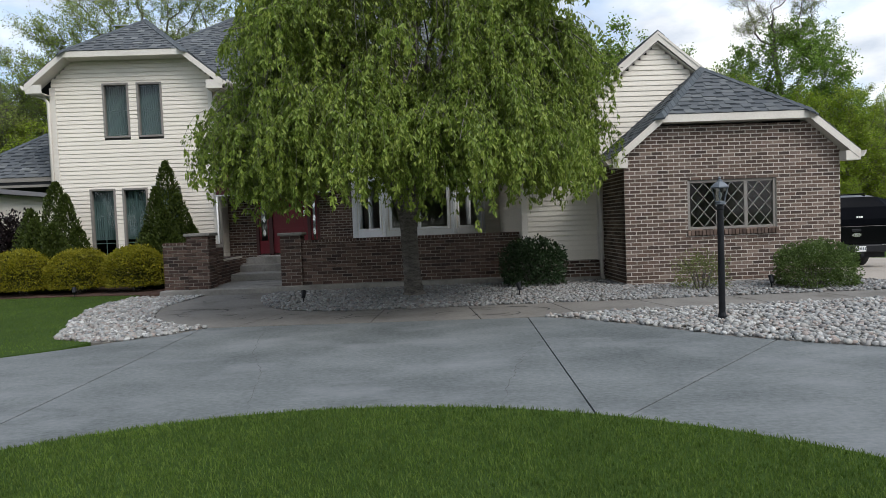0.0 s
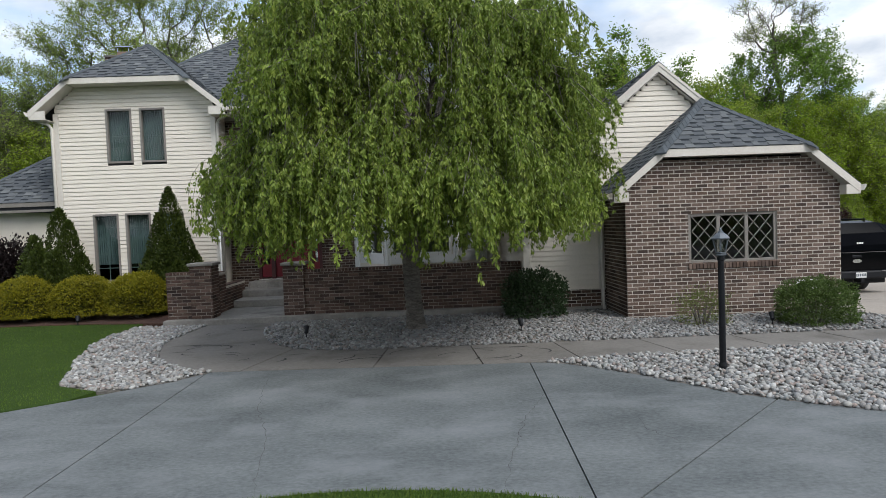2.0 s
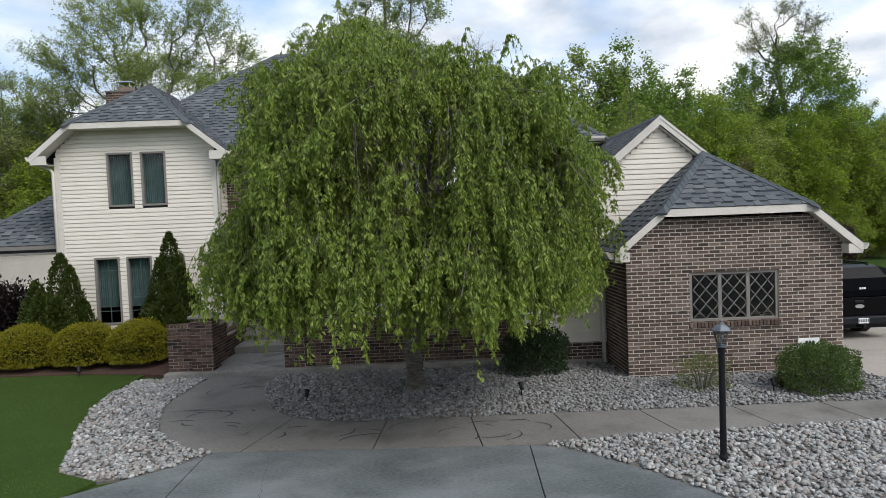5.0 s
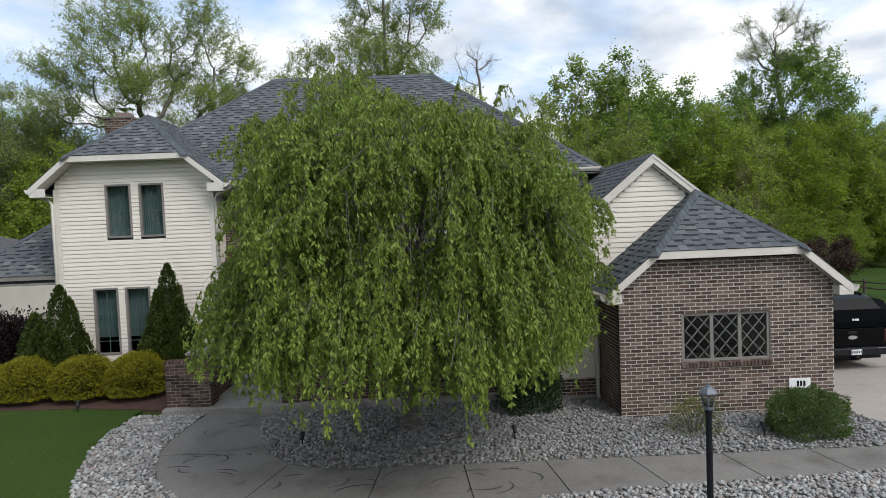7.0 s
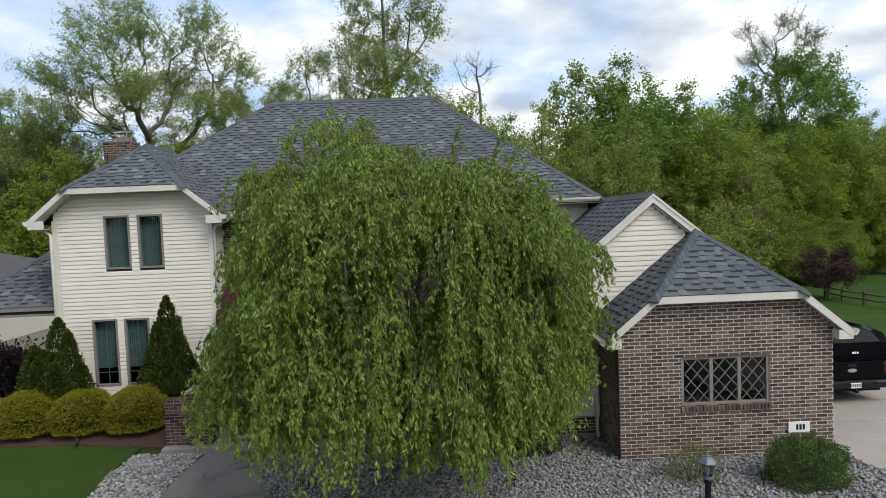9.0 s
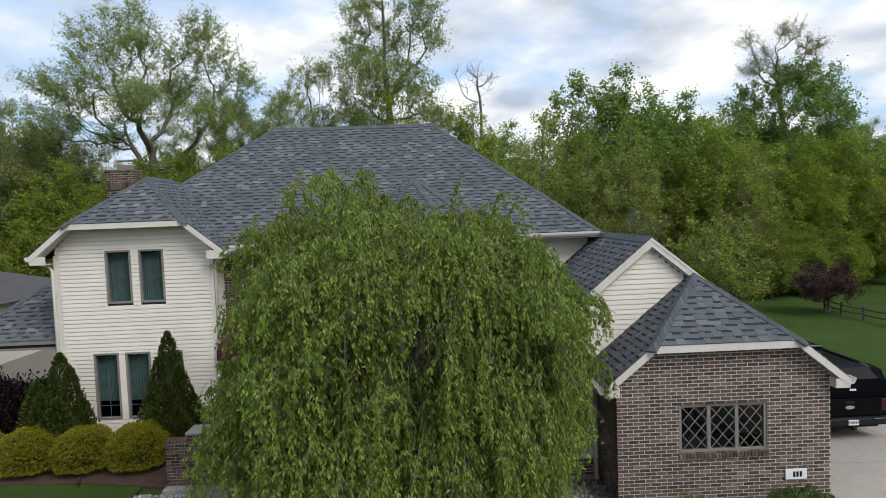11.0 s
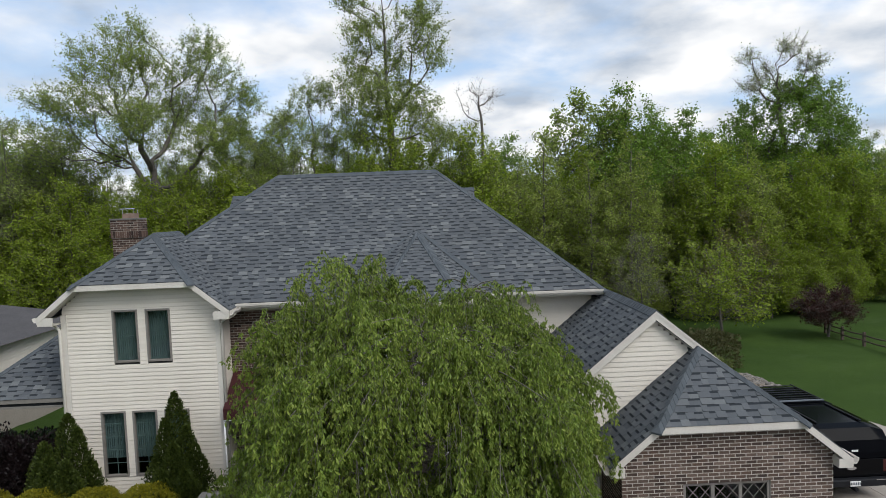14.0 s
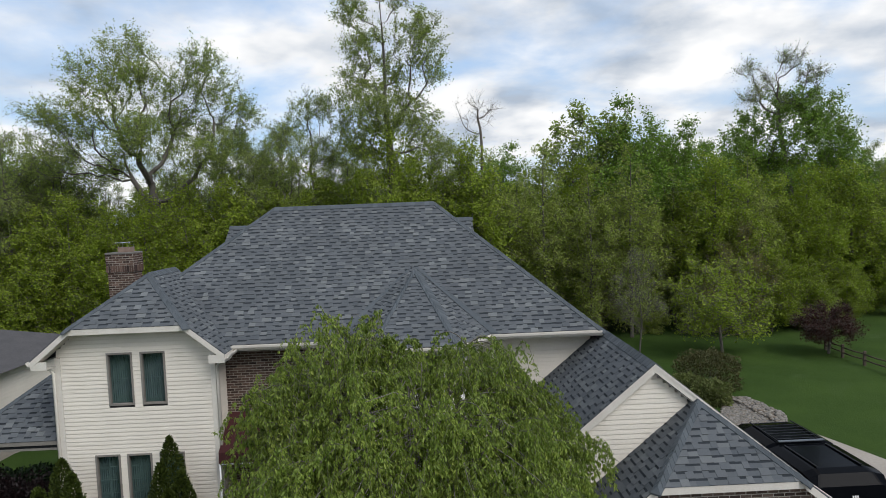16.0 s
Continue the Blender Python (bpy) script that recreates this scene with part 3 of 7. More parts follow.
        if sill:
            self.box("window_sill", w, frame_mat, u0 - 0.02, u1 + 0.02, z0 - 0.035, z0, -depth, 0.06)
        return w


# ---- roofs in courses ----
def roof_plane(parent, corners, name="roof_slope", seed=1, single=0, thick=0.1, step=0.143):
    """A slope given by its corners, the first two along the eave: a deck and shingle tabs in courses."""
    C = [Vector(c) for c in corners]
    e = (C[1] - C[0]).normalized()
    nrm = None
    for c in C[2:]:
        q = e.cross(c - C[0])
        if q.length > 1e-4:
            nrm = q.normalized()
            break
    if nrm.z < 0:
        nrm = -nrm
    s = nrm.cross(e)
    if s.z < 0:
        s = -s
    flat = [((c - C[0]).dot(e), (c - C[0]).dot(s)) for c in C]
    lo = [c - Vector((0, 0, thick)) for c in C]
    n = len(C)
    bm = bmesh.new()
    a, b = [bm.verts.new(c) for c in C], [bm.verts.new(c) for c in lo]
    bm.faces.new(a)
    bm.faces.new(list(reversed(b)))
    for i in range(n):
        bm.faces.new((a[(i + 1) % n], a[i], b[i], b[(i + 1) % n]))
    bmesh.ops.recalc_face_normals(bm, faces=bm.faces[:])
    slope = part(name, bm, DECK, parent)
    rng = random.Random(seed)
    soup, band, made, unit = Soup(), Soup(), 0, {}
    t, top = -0.015, max(q[1] for q in flat)
    while t < top - 0.02:
        t1 = min(t + step, top)
        for u0, u1 in spans(flat, [], max((t + t1) / 2, 0.02)):
            u, tooth = u0 - rng.uniform(0, 0.25), rng.random() < 0.5
            while u < u1:
                w = rng.choice((0.12, 0.16, 0.19, 0.23))
                x0, x1 = max(u, u0), min(u + w, u1)
                u += w
                if x1 - x0 < 0.01:
                    continue
                tooth = not tooth if rng.random() < 0.9 else tooth
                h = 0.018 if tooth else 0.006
                # granule band and painted shade in the notch below the next course
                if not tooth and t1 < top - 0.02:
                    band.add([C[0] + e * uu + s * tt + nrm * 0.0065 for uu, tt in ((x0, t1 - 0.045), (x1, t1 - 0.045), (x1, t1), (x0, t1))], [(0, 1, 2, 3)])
                if made < single and x1 - x0 == w and t1 - t == step:
                    key = (w, h)
                    if key not in unit:
                        unit[key] = mesh_of("shingle", [(0, 0, h), (w, 0, h), (w, step, 0.004), (0, step, 0.004), (0, 0, 0), (w, 0, 0)],
                                            [(0, 1, 2, 3), (4, 5, 1, 0), (4, 0, 3), (5, 2, 1)], SHINGLE)
                    p = C[0] + e * x0 + s * t
                    m = Matrix(((e.x, s.x, nrm.x, p.x), (e.y, s.y, nrm.y, p.y), (e.z, s.z, nrm.z, p.z), (0, 0, 0, 1)))
                    child("shingle", unit[key], slope, m=m)
                    made += 1
                    continue
                f = lambda uu, tt, hh: C[0] + e * uu + s * tt + nrm * hh
                soup.add([f(x0, t, h), f(x1, t, h), f(x1, t1, 0.004), f(x0, t1, 0.004), f(x0, t, 0), f(x1, t, 0)],
                         [(0, 1, 2, 3), (4, 5, 1, 0), (4, 0, 3), (5, 2, 1)])
        t = t1
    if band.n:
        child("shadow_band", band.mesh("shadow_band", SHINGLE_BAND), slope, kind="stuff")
    if soup.n:
        child("shingle_course", soup.mesh("shingle_course", SHINGLE), slope, kind="stuff")
    return slope


def ridge_cap(parent, p, q, side_a, side_b, w=0.18, name="ridge_cap"):
    """Folded cap shingles from p up or along to q; side_a, side_b: downhill directions on each side."""
    p, q = Vector(p), Vector(q)
    d = (q - p)
    n = max(2, round(d.length / 0.15))
    d /= n
    sa, sb = Vector(side_a).normalized() * w, Vector(side_b).normalized() * w
    up = Vector((0, 0, 0.022))
    cap = new(name)
    cap.parent = parent
    for k in range(n):
        s = Soup()
        a, b = p + d * k, p + d * (k + 1.15)
        hi, lo = up + Vector((0, 0, 0.012)), up
        s.add([a + hi, a + sa + hi, a + sb + hi, b + lo, b + sa + lo, b + sb + lo, a + sa, a + sb],
              [(0, 1, 4, 3), (0, 3, 5, 2), (1, 6, 4), (2, 5, 7), (0, 2, 7, 6, 1)])
        child("cap_shingle", s.mesh("cap_shingle", SHINGLE_CAP), cap)
    return cap


def board(name, parent, material, p, q, h, thick, out, label=""):
    """A fascia or rake board: top edge from p to q, h high, thick deep on the side `out` points to."""
    p, q, o = Vector(p), Vector(q), Vector(out).normalized() * thick
    d = Vector((0, 0, -h))
    vs = [p, q, q + d, p + d, p + o, q + o, q + d + o, p + d + o]
    bm = bmesh.new()
    v = [bm.verts.new(x) for x in vs]
    for f in ((0, 1, 2, 3), (7, 6, 5, 4), (0, 4, 5, 1), (1, 5, 6, 2), (2, 6, 7, 3), (3, 7, 4, 0)):
        bm.faces.new([v[i] for i in f])
    bmesh.ops.recalc_face_normals(bm, faces=bm.faces[:])
    return part(name, bm, material, parent, label)

# ---- ground ----
def ground_z(x, y):
    """The land falls gently behind and beside the house."""
    fall = 0.045 * min(max(y - 11.0, 0.0), 24.0)
    side = min(max((x - 7.7) / 1.5, 0.0), 1.0)
    left = min(max((-9.5 - x) / 2.0, 0.0), 1.0)
    back = min(max((y - 20.0) / 4.0, 0.0), 1.0)
    return -0.035 - fall * max(side, left * 0.5, back * 0.7)


def axis(lo, hi, fine_lo, fine_hi, fine, coarse):
    v, x = [], lo
    while x < hi:
        v.append(x)
        x += fine if fine_lo <= x < fine_hi else coarse
    return v + [hi]


def build_ground():
    xs, ys = axis(-1500, 1500, -20, 34, 1.0, 74), axis(-1500, 1500, -10, 48, 1.0, 74.5)
    V = [(x, y, ground_z(x, y)) for y in ys for x in xs]
    n = len(xs)
    F = [(j * n + i, j * n + i + 1, (j + 1) * n + i + 1, (j + 1) * n + i) for j in range(len(ys) - 1) for i in range(n - 1)]
    tagged(child("ground", mesh_of("ground", V, F, LAWN, True)), "mown green lawn falling gently towards the woods", "lawn", kind="structure")


build_ground()


def clip_half(poly, p, d, keep_left, gap):
    """The part of a plan outline on one side of the line through p along d, set back by gap."""
    dx, dy = d
    ln = math.hypot(dx, dy)
    nx, ny = -dy / ln, dx / ln
    if not keep_left:
        nx, ny = -nx, -ny
    f = [(x - p[0]) * nx + (y - p[1]) * ny - gap for x, y in poly]
    out = []
    for i in range(len(poly)):
        (x0, y0), (x1, y1), a, b = poly[i], poly[(i + 1) % len(poly)], f[i], f[(i + 1) % len(poly)]
        if a >= 0:
            out.append((x0, y0))
        if (a >= 0) != (b >= 0):
            t = a / (a - b)
            out.append((x0 + t * (x1 - x0), y0 + t * (y1 - y0)))
    return out


def slabs(parent, outline, cuts, z0, z1, material, name="slab", gap=0.007):
    """Concrete cut into slabs by joints; each joint is a real groove."""
    polys = [outline]
    for p, d in cuts:
        nxt = []
        for q in polys:
            for side in (True, False):
                r = clip_half(q, p, d, side, gap)
                if len(r) >= 3:
                    area = 0.5 * abs(sum(a[0] * b[1] - b[0] * a[1] for a, b in zip(r, r[1:] + r[:1])))
                    if area > 0.02:
                        nxt.append(r)
        polys = nxt
    for q in polys:
        part(name, prism_bm(q, z0, z1), material, parent)


DRIVE_EDGE = [(-16, 0.5), (-11, 3.0), (-8, 4.75), (-5.6, 6.15), (-4.65, 6.7), (-4.15, 7.05), (-3.6, 7.5), (-3.25, 7.75), (-2.9, 8.2)]
GRAVEL_EDGE = [(1.45, 7.93), (1.75, 7.8), (2.12, 7.47), (2.57, 6.97), (3.15, 6.16), (3.6, 5.8), (4.16, 5.41), (5.0, 5.02), (6.2, 4.62), (7.6, 4.3), (9.0, 4.1)]
driveway = thing("driveway", "weathered grey concrete driveway with dark joints and stains", "driveway", kind="structure")
part("joint_bed", prism_bm(DRIVE_EDGE + GRAVEL_EDGE + [(16, 3.0), (16, -14), (-16, -14)], -0.12, -0.028), JOINT, driveway)
slabs(driveway, DRIVE_EDGE + GRAVEL_EDGE + [(16, 3.0), (16, -14), (-16, -14)],
      [((1.31, 7.49), (0.22, 3.63)), ((3.06, 5.54), (1.80, 1.71)), ((-2.95, 8.0), (0.0, 1.0)), ((0, -2.0), (1, 0.0))], -0.1, 0.0, CONCRETE, "driveway_slab")

WALK_UP = [(-2.95, 12.4), (-3.1, 11.89), (-2.98, 11.2), (-2.83, 10.67), (-2.55, 10.05), (-2.1, 9.55), (-1.6, 9.33), (-0.9, 9.25), (2.0, 9.2), (7.6, 9.12), (8.3, 9.1)]
WALK_LEFT = [(-2.9, 8.21), (-3.2, 8.36), (-3.55, 8.62), (-3.95, 9.1), (-4.25, 9.7), (-4.45, 10.3), (-4.53, 10.9), (-4.5, 11.6), (-4.42, 12.4)]
walkway = thing("walkway", "pale concrete walkway with tooled joints and leaf stains", "walkway", kind="structure")
WALK = [(8.3, 8.27), (6.4, 8.27), (2.3, 8.07), (1.45, 7.94)] + WALK_LEFT + WALK_UP
part("joint_bed", prism_bm(WALK, -0.1, -0.024), JOINT, walkway)
slabs(walkway, WALK, [((-2.12, 9.5), (0.42, 1.4)), ((-0.69, 8.5), (0.1, 1.0)), ((0.69, 8.5), (-0.06, 1.0)), ((1.99, 8.5), (-0.12, 1.0)),
                      ((3.35, 8.5), (-0.22, 1.0)), ((4.75, 8.5), (-0.2, 1.0)), ((6.1, 8.5), (-0.2, 1.0)), ((-3.4, 10.3), (1.0, 0.12))], -0.09, 0.004, WALKWAY, "walkway_slab", 0.009)

side_drive = thing("side_driveway", "pale broom-finished concrete driveway beside the garage", "driveway", kind="structure")
SIDE = [(7.95, 9.3), (8.3, 8.27), (9.0, 4.1), (16, 3.0), (15.6, 12.0), (15.0, 18.0), (14.0, 22.7), (11.9, 22.9), (7.75, 22.9), (7.75, 11.0)]


def draped(parent, name, outline, material, lift, cuts=()):
    """A thin slab laid on the sloping land."""
    polys = [outline]
    for p, d in cuts:
        polys = [r for q in polys for sd in (True, False) if len(r := clip_half(q, p, d, sd, 0.008)) >= 3]
    for q in polys:
        bm = bmesh.new()
        f = bm.faces.new([bm.verts.new((x, y, 0)) for x, y in q])
        bmesh.ops.triangulate(bm, faces=[f])
        for yy in range(4, 44):
            bmesh.ops.bisect_plane(bm, geom=bm.verts[:] + bm.edges[:] + bm.faces[:], plane_co=(0, yy, 0), plane_no=(0, 1, 0))
        for xx in (8.2, 8.7, 9.2, 10, 11):
            bmesh.ops.bisect_plane(bm, geom=bm.verts[:] + bm.edges[:] + bm.faces[:], plane_co=(xx, 0, 0), plane_no=(1, 0, 0))
        g = bmesh.ops.extrude_face_region(bm, geom=bm.faces[:])
        tops = {v for v in g["geom"] if isinstance(v, bmesh.types.BMVert)}
        for v in bm.verts:
            v.co.z = ground_z(v.co.x, v.co.y) + (lift if v in tops else -0.06)
        bmesh.ops.recalc_face_normals(bm, faces=bm.faces[:])
        part(name, bm, material, parent)


draped(side_drive, "driveway_slab", SIDE, PALE_CONCRETE, 0.035, [((7, 12.6), (1, 0)), ((7, 17.0), (1, 0)), ((11.0, 8), (0.0, 1))])

island = tagged(part("lawn_island", prism_bm([(-0.6 + 3.94 * math.cos(a), 0.3 + 3.94 * math.sin(a)) for a in np.linspace(0, 2 * math.pi, 72, endpoint=False)], -0.05, 0.018), LAWN, None),
                "round mown lawn inside the driveway loop", "lawn", kind="structure")
LAWN_LEFT = [(-16, 0.6)] + DRIVE_EDGE[1:6] + [(-4.0, 7.4), (-4.65, 7.75), (-5.0, 8.6), (-5.45, 9.6), (-5.75, 10.5), (-5.95, 11.6), (-5.95, 12.9), (-7.5, 13.2), (-9.5, 13.3), (-16, 13.4)]
lawn_left = tagged(part("front_lawn", prism_bm(LAWN_LEFT, -0.1, 0.012), LAWN, None), "mown green front lawn beside the driveway", "lawn", kind="structure")
MULCH_BED = [(-16, 13.4), (-9.5, 13.3), (-7.5, 13.2), (-5.95, 12.9), (-5.35, 12.75), (-5.35, 15.2), (-8.9, 15.3), (-8.9, 19.4), (-16, 19.4)]
tagged(part("mulch_bed", prism_bm(MULCH_BED, -0.1, 0.03), MULCH, None), "dark bark mulch bed under the foundation shrubs", "mulch bed", kind="structure")

# stone beds
BED_LEFT = [(-2.93, 8.18), (-3.25, 7.77), (-3.6, 7.52), (-4.0, 7.42), (-4.65, 7.75), (-5.0, 8.6), (-5.45, 9.6), (-5.75, 10.5), (-5.95, 11.6), (-5.9, 12.45), (-4.44, 12.4)] + WALK_LEFT[::-1][1:]
BED_MID = WALK_UP[:-1] + [(8.0, 9.3), (7.72, 10.97), (3.68, 10.97), (3.62, 12.4), (2.0, 12.4), (2.0, 12.38)]
BED_RIGHT = [(1.47, 7.93), (2.3, 8.06), (6.4, 8.26), (8.3, 8.26), (8.95, 4.12)] + GRAVEL_EDGE[::-1][1:-1]


def inside(poly, x, y):
    c = False
    for (x0, y0), (x1, y1) in zip(poly, poly[1:] + poly[:1]):
        if (y0 > y) != (y1 > y) and x < x0 + (y - y0) * (x1 - x0) / (y1 - y0):
            c = not c
    return c


def ico(sub):
    bm = bmesh.new()
    bmesh.ops.create_icosphere(bm, subdivisions=sub, radius=1.0)
    V = np.array([v.co[:] for v in bm.verts])
    F = np.array([[v.index for v in f.verts] for f in bm.faces])
    bm.free()
    return V, F


def stone_bed(name, label, outline, size, density, seed, single_zone=None, stone=STONE, mound=0.022):
    rng = np.random.default_rng(seed)
    bed = tagged(part(name, prism_bm(outline, -0.1, 0.0), SOIL, None), label, "stone bed", kind="structure")
    xs, ys = [p[0] for p in outline], [p[1] for p in outline]
    V, F = ico(1)
    shapes = []
    for k in range(16):
        d = 1 + 0.18 * np.sin(V @ rng.normal(size=3) * 1.9 + rng.uniform(0, 6)) + 0.15 * np.sin(V @ rng.normal(size=3) * 3.1)
        shapes.append(V * d[:, None] * np.array([1.0, rng.uniform(0.55, 0.95), rng.uniform(0.42, 0.72)]))
    unit = {}
    allV, allF, n, made = [], [], 0, 0
    count = int((max(xs) - min(xs)) * (max(ys) - min(ys)) * density)
    for _ in range(count):
        x, y = rng.uniform(min(xs), max(xs)), rng.uniform(min(ys), max(ys))
        if not inside(outline, x, y):
            continue
        r = size * rng.choice((0.5, 0.65, 0.8, 0.9, 1.0, 1.15, 1.35))
        k = int(rng.integers(16))
        z = rng.uniform(0.0, 1.0) * mound + r * 0.15
        R = np.array(Euler((rng.uniform(-0.5, 0.5), rng.uniform(-0.5, 0.5), rng.uniform(0, 6.28))).to_matrix())
        if single_zone and made < 300 and single_zone(x, y):
            if k not in unit:
                unit[k] = tri_mesh("stone", shapes[k], F, stone, True)
            m = Matrix.Translation((x, y, z)) @ Matrix(R.tolist()).to_4x4() @ Matrix.Diagonal((r, r, r, 1))
            child("stone", unit[k], bed, m=m)
            made += 1
        else:
            allV.append((shapes[k] * r) @ R.T + (x, y, z))
            allF.append(F + n)
            n += len(V)
    child("stone_fill", tri_mesh("stone_fill", np.concatenate(allV), np.concatenate(allF), stone, True), bed, kind="stuff")


stone_bed("stone_bed_west", "bed of pale rounded river stones beside the walkway", BED_LEFT, 0.034, 560, 3, lambda x, y: y < 9.2)
stone_bed("stone_bed_middle", "bed of grey river stones round the tree and along the walls", BED_MID, 0.031, 640, 4, lambda x, y: y < 9.7, STONE_GREY_SHADED)
stone_bed("stone_bed_east", "bed of pale rounded river stones round the lamp post", BED_RIGHT, 0.035, 560, 5, lambda x, y: x < 4.2 and y < 7.2)


def grass(name, label, outline, count, h, seed, z, parent):
    """Single blades, each a bent strip."""
    rng = np.random.default_rng(seed)
    xs, ys = [p[0] for p in outline], [p[1] for p in outline]
    P = np.stack([rng.uniform(min(xs), max(xs), count * 2), rng.uniform(min(ys), max(ys), count * 2)], 1)
    P = np.array([p for p in P if inside(outline, *p)][:count])
    n = len(P)
    a = rng.uniform(0, 2 * np.pi, n)
    hh = h * rng.uniform(0.5, 1.25, n)
    lean = hh * rng.uniform(0.1, 0.8, n)
    la = rng.uniform(0, 2 * np.pi, n)
    w = rng.uniform(0.0015, 0.003, n)
    sx, sy = np.cos(a) * w, np.sin(a) * w
    lx, ly = np.cos(la) * lean, np.sin(la) * lean
    V = np.zeros((n, 5, 3))
    V[:, 0] = np.stack([P[:, 0] - sx, P[:, 1] - sy, np.full(n, z)], 1)
    V[:, 1] = np.stack([P[:, 0] + sx, P[:, 1] + sy, np.full(n, z)], 1)
    V[:, 2] = np.stack([P[:, 0] + sx * 0.8 + lx * 0.35, P[:, 1] + sy * 0.8 + ly * 0.35, z + hh * 0.6], 1)
    V[:, 3] = np.stack([P[:, 0] - sx * 0.8 + lx * 0.35, P[:, 1] - sy * 0.8 + ly * 0.35, z + hh * 0.6], 1)
    V[:, 4] = np.stack([P[:, 0] + lx, P[:, 1] + ly, z + hh], 1)
    base = np.arange(n)[:, None] * 5
    F = np.concatenate([base + [0, 1, 2], base + [0, 2, 3], base + [3, 2, 4]])
    child(name, tri_mesh(name, V.reshape(-1, 3), F, GRASS), parent, label, kind="stuff")


ISLAND_NEAR = [(-0.6 + 3.95 * math.cos(a), 0.3 + 3.95 * math.sin(a)) for a in np.linspace(radians(20), radians(160), 40)] + [(-3.2, 1.4), (3.0, 1.4)]
grass("grass_blades", "short green grass blades", ISLAND_NEAR, 120000, 0.028, 11, 0.015, island)
grass("grass_blades", "short green grass blades", [(-3.4, 1.4), (-3.6, 0.0), (-2.6, -2.4), (-0.6, -3.5), (1.4, -2.4), (2.4, 0.0), (2.9, 1.4)], 40000, 0.028, 13, 0.015, island)
GRASS_LEFT = [(-9.5, 4.2), (-8, 4.9), (-5.6, 6.2), (-4.65, 6.75), (-4.1, 7.2), (-4.0, 7.4), (-4.65, 7.75), (-5.0, 8.6), (-5.45, 9.6), (-5.75, 10.5), (-5.95, 11.6), (-5.95, 12.9), (-7.5, 13.2), (-10, 13.3)]
grass("grass_blades", "short green grass blades", GRASS_LEFT, 42000, 0.028, 12, 0.01, lawn_left)


def strip(parent, name, pts, w, z, material, soft=6):
    """A narrow mark laid on the concrete along a smooth line, tapering at its ends."""
    P = np.array(pts, float)
    t = np.linspace(0, len(P) - 1, (len(P) - 1) * 8 + 1)
    Q = np.stack([np.interp(t, range(len(P)), P[:, k]) for k in (0, 1)], 1)
    for _ in range(soft):
        Q[1:-1] = (Q[:-2] + 2 * Q[1:-1] + Q[2:]) / 4
    T = np.gradient(Q, axis=0)
    T /= np.linalg.norm(T, axis=1)[:, None]
    N = np.stack([-T[:, 1], T[:, 0]], 1)
    m = len(Q)
    ww = w * (0.25 + 0.75 * np.sin(np.linspace(0.12, math.pi - 0.12, m))) * (1 + 0.35 * np.sin(np.arange(m) * 2.3))
    V = [(*(Q[i] + N[i] * ww[i]), z) for i in range(m)] + [(*(Q[i] - N[i] * ww[i]), z) for i in range(m)]
    F = [(i, i + 1, m + i + 1, m + i) for i in range(m - 1)]
    return child(name, mesh_of(name, V, F, material), parent)


def marks():
    rng = random.Random(4)
    # curved dark leaf stains on the walkway
    for k in range(40):
        x, y = (rng.uniform(-4.2, -3.0), rng.uniform(9.0, 12.0)) if k < 22 else (rng.uniform(-2.9, 1.4), rng.uniform(8.3, 9.1))
        a, r, sw = rng.uniform(0, 6.28), rng.uniform(0.2, 0.5), rng.uniform(0.8, 1.8)
        pts = [(x + r * math.cos(a + sw * q), y + 0.6 * r * math.sin(a + sw * q)) for q in np.linspace(0, 1, 6)]
        if all(inside(WALK, *p) for p in pts):
            strip(walkway, "stain", pts, rng.uniform(0.008, 0.02), 0.0075, JOINT)

    # hairline cracks across the driveway
    for line in (((-2.06, 8.07), (-1.99, 7.5), (-1.92, 7.0), (-1.81, 6.46), (-1.65, 5.99), (-1.52, 5.66), (-1.46, 5.42), (-1.33, 4.7), (-1.25, 4.2)),
                 ((1.27, 6.57), (1.1, 6.14), (0.94, 5.76), (0.82, 5.39), (0.76, 5.17), (0.6, 4.6), (0.5, 4.1)),
                 ((1.95, 5.6), (1.9, 5.3), (1.97, 5.05), (2.1, 4.9))):
        pts = []
        for (x0, y0), (x1, y1) in zip(line, line[1:]):
            for q in np.linspace(0, 1, 7)[:-1]:
                pts.append((x0 + (x1 - x0) * q + rng.gauss(0, 0.012), y0 + (y1 - y0) * q))
        strip(driveway, "crack", pts, 0.0019, 0.003, JOINT, 2)


marks()

# ---- house ----
house = thing("house", "two-storey house with cream siding, brown brick and grey shingle roofs", "house")
K = 0.82

# garage wing: brick front with a clipped gable
GX0, GX1, GY = 3.66, 7.63, 10.99
gw_hole = (1.15, 2.79, 0.97, 1.88)
w_front = Wall([(0, -0.3), (GX1 - GX0, -0.3), (GX1 - GX0, 2.34), (3.36, 2.86), (0.61, 2.86), (0, 2.34)], [gw_hole], (GX0, GY), 0)
wf = w_front.core(house, MORTAR, 0.2, "garage_wall", "brown brick garage wall with pale mortar")
w_left = Wall([(0, -0.3), (1.443, -0.3), (1.443, 2.34), (0, 2.34)], [], (GX0, 12.44), -90)
wl = w_left.core(house, MORTAR, 0.2, "garage_side_wall", "brown brick side wall in shade")
w_right = Wall([(0, -0.9), (11.0, -0.9), (11.0, 2.34), (0, 2.34)], [], (GX1, GY + 0.005), 90)
wr = w_right.core(house, MORTAR, 0.2, "garage_side_wall", "brown brick side wall")
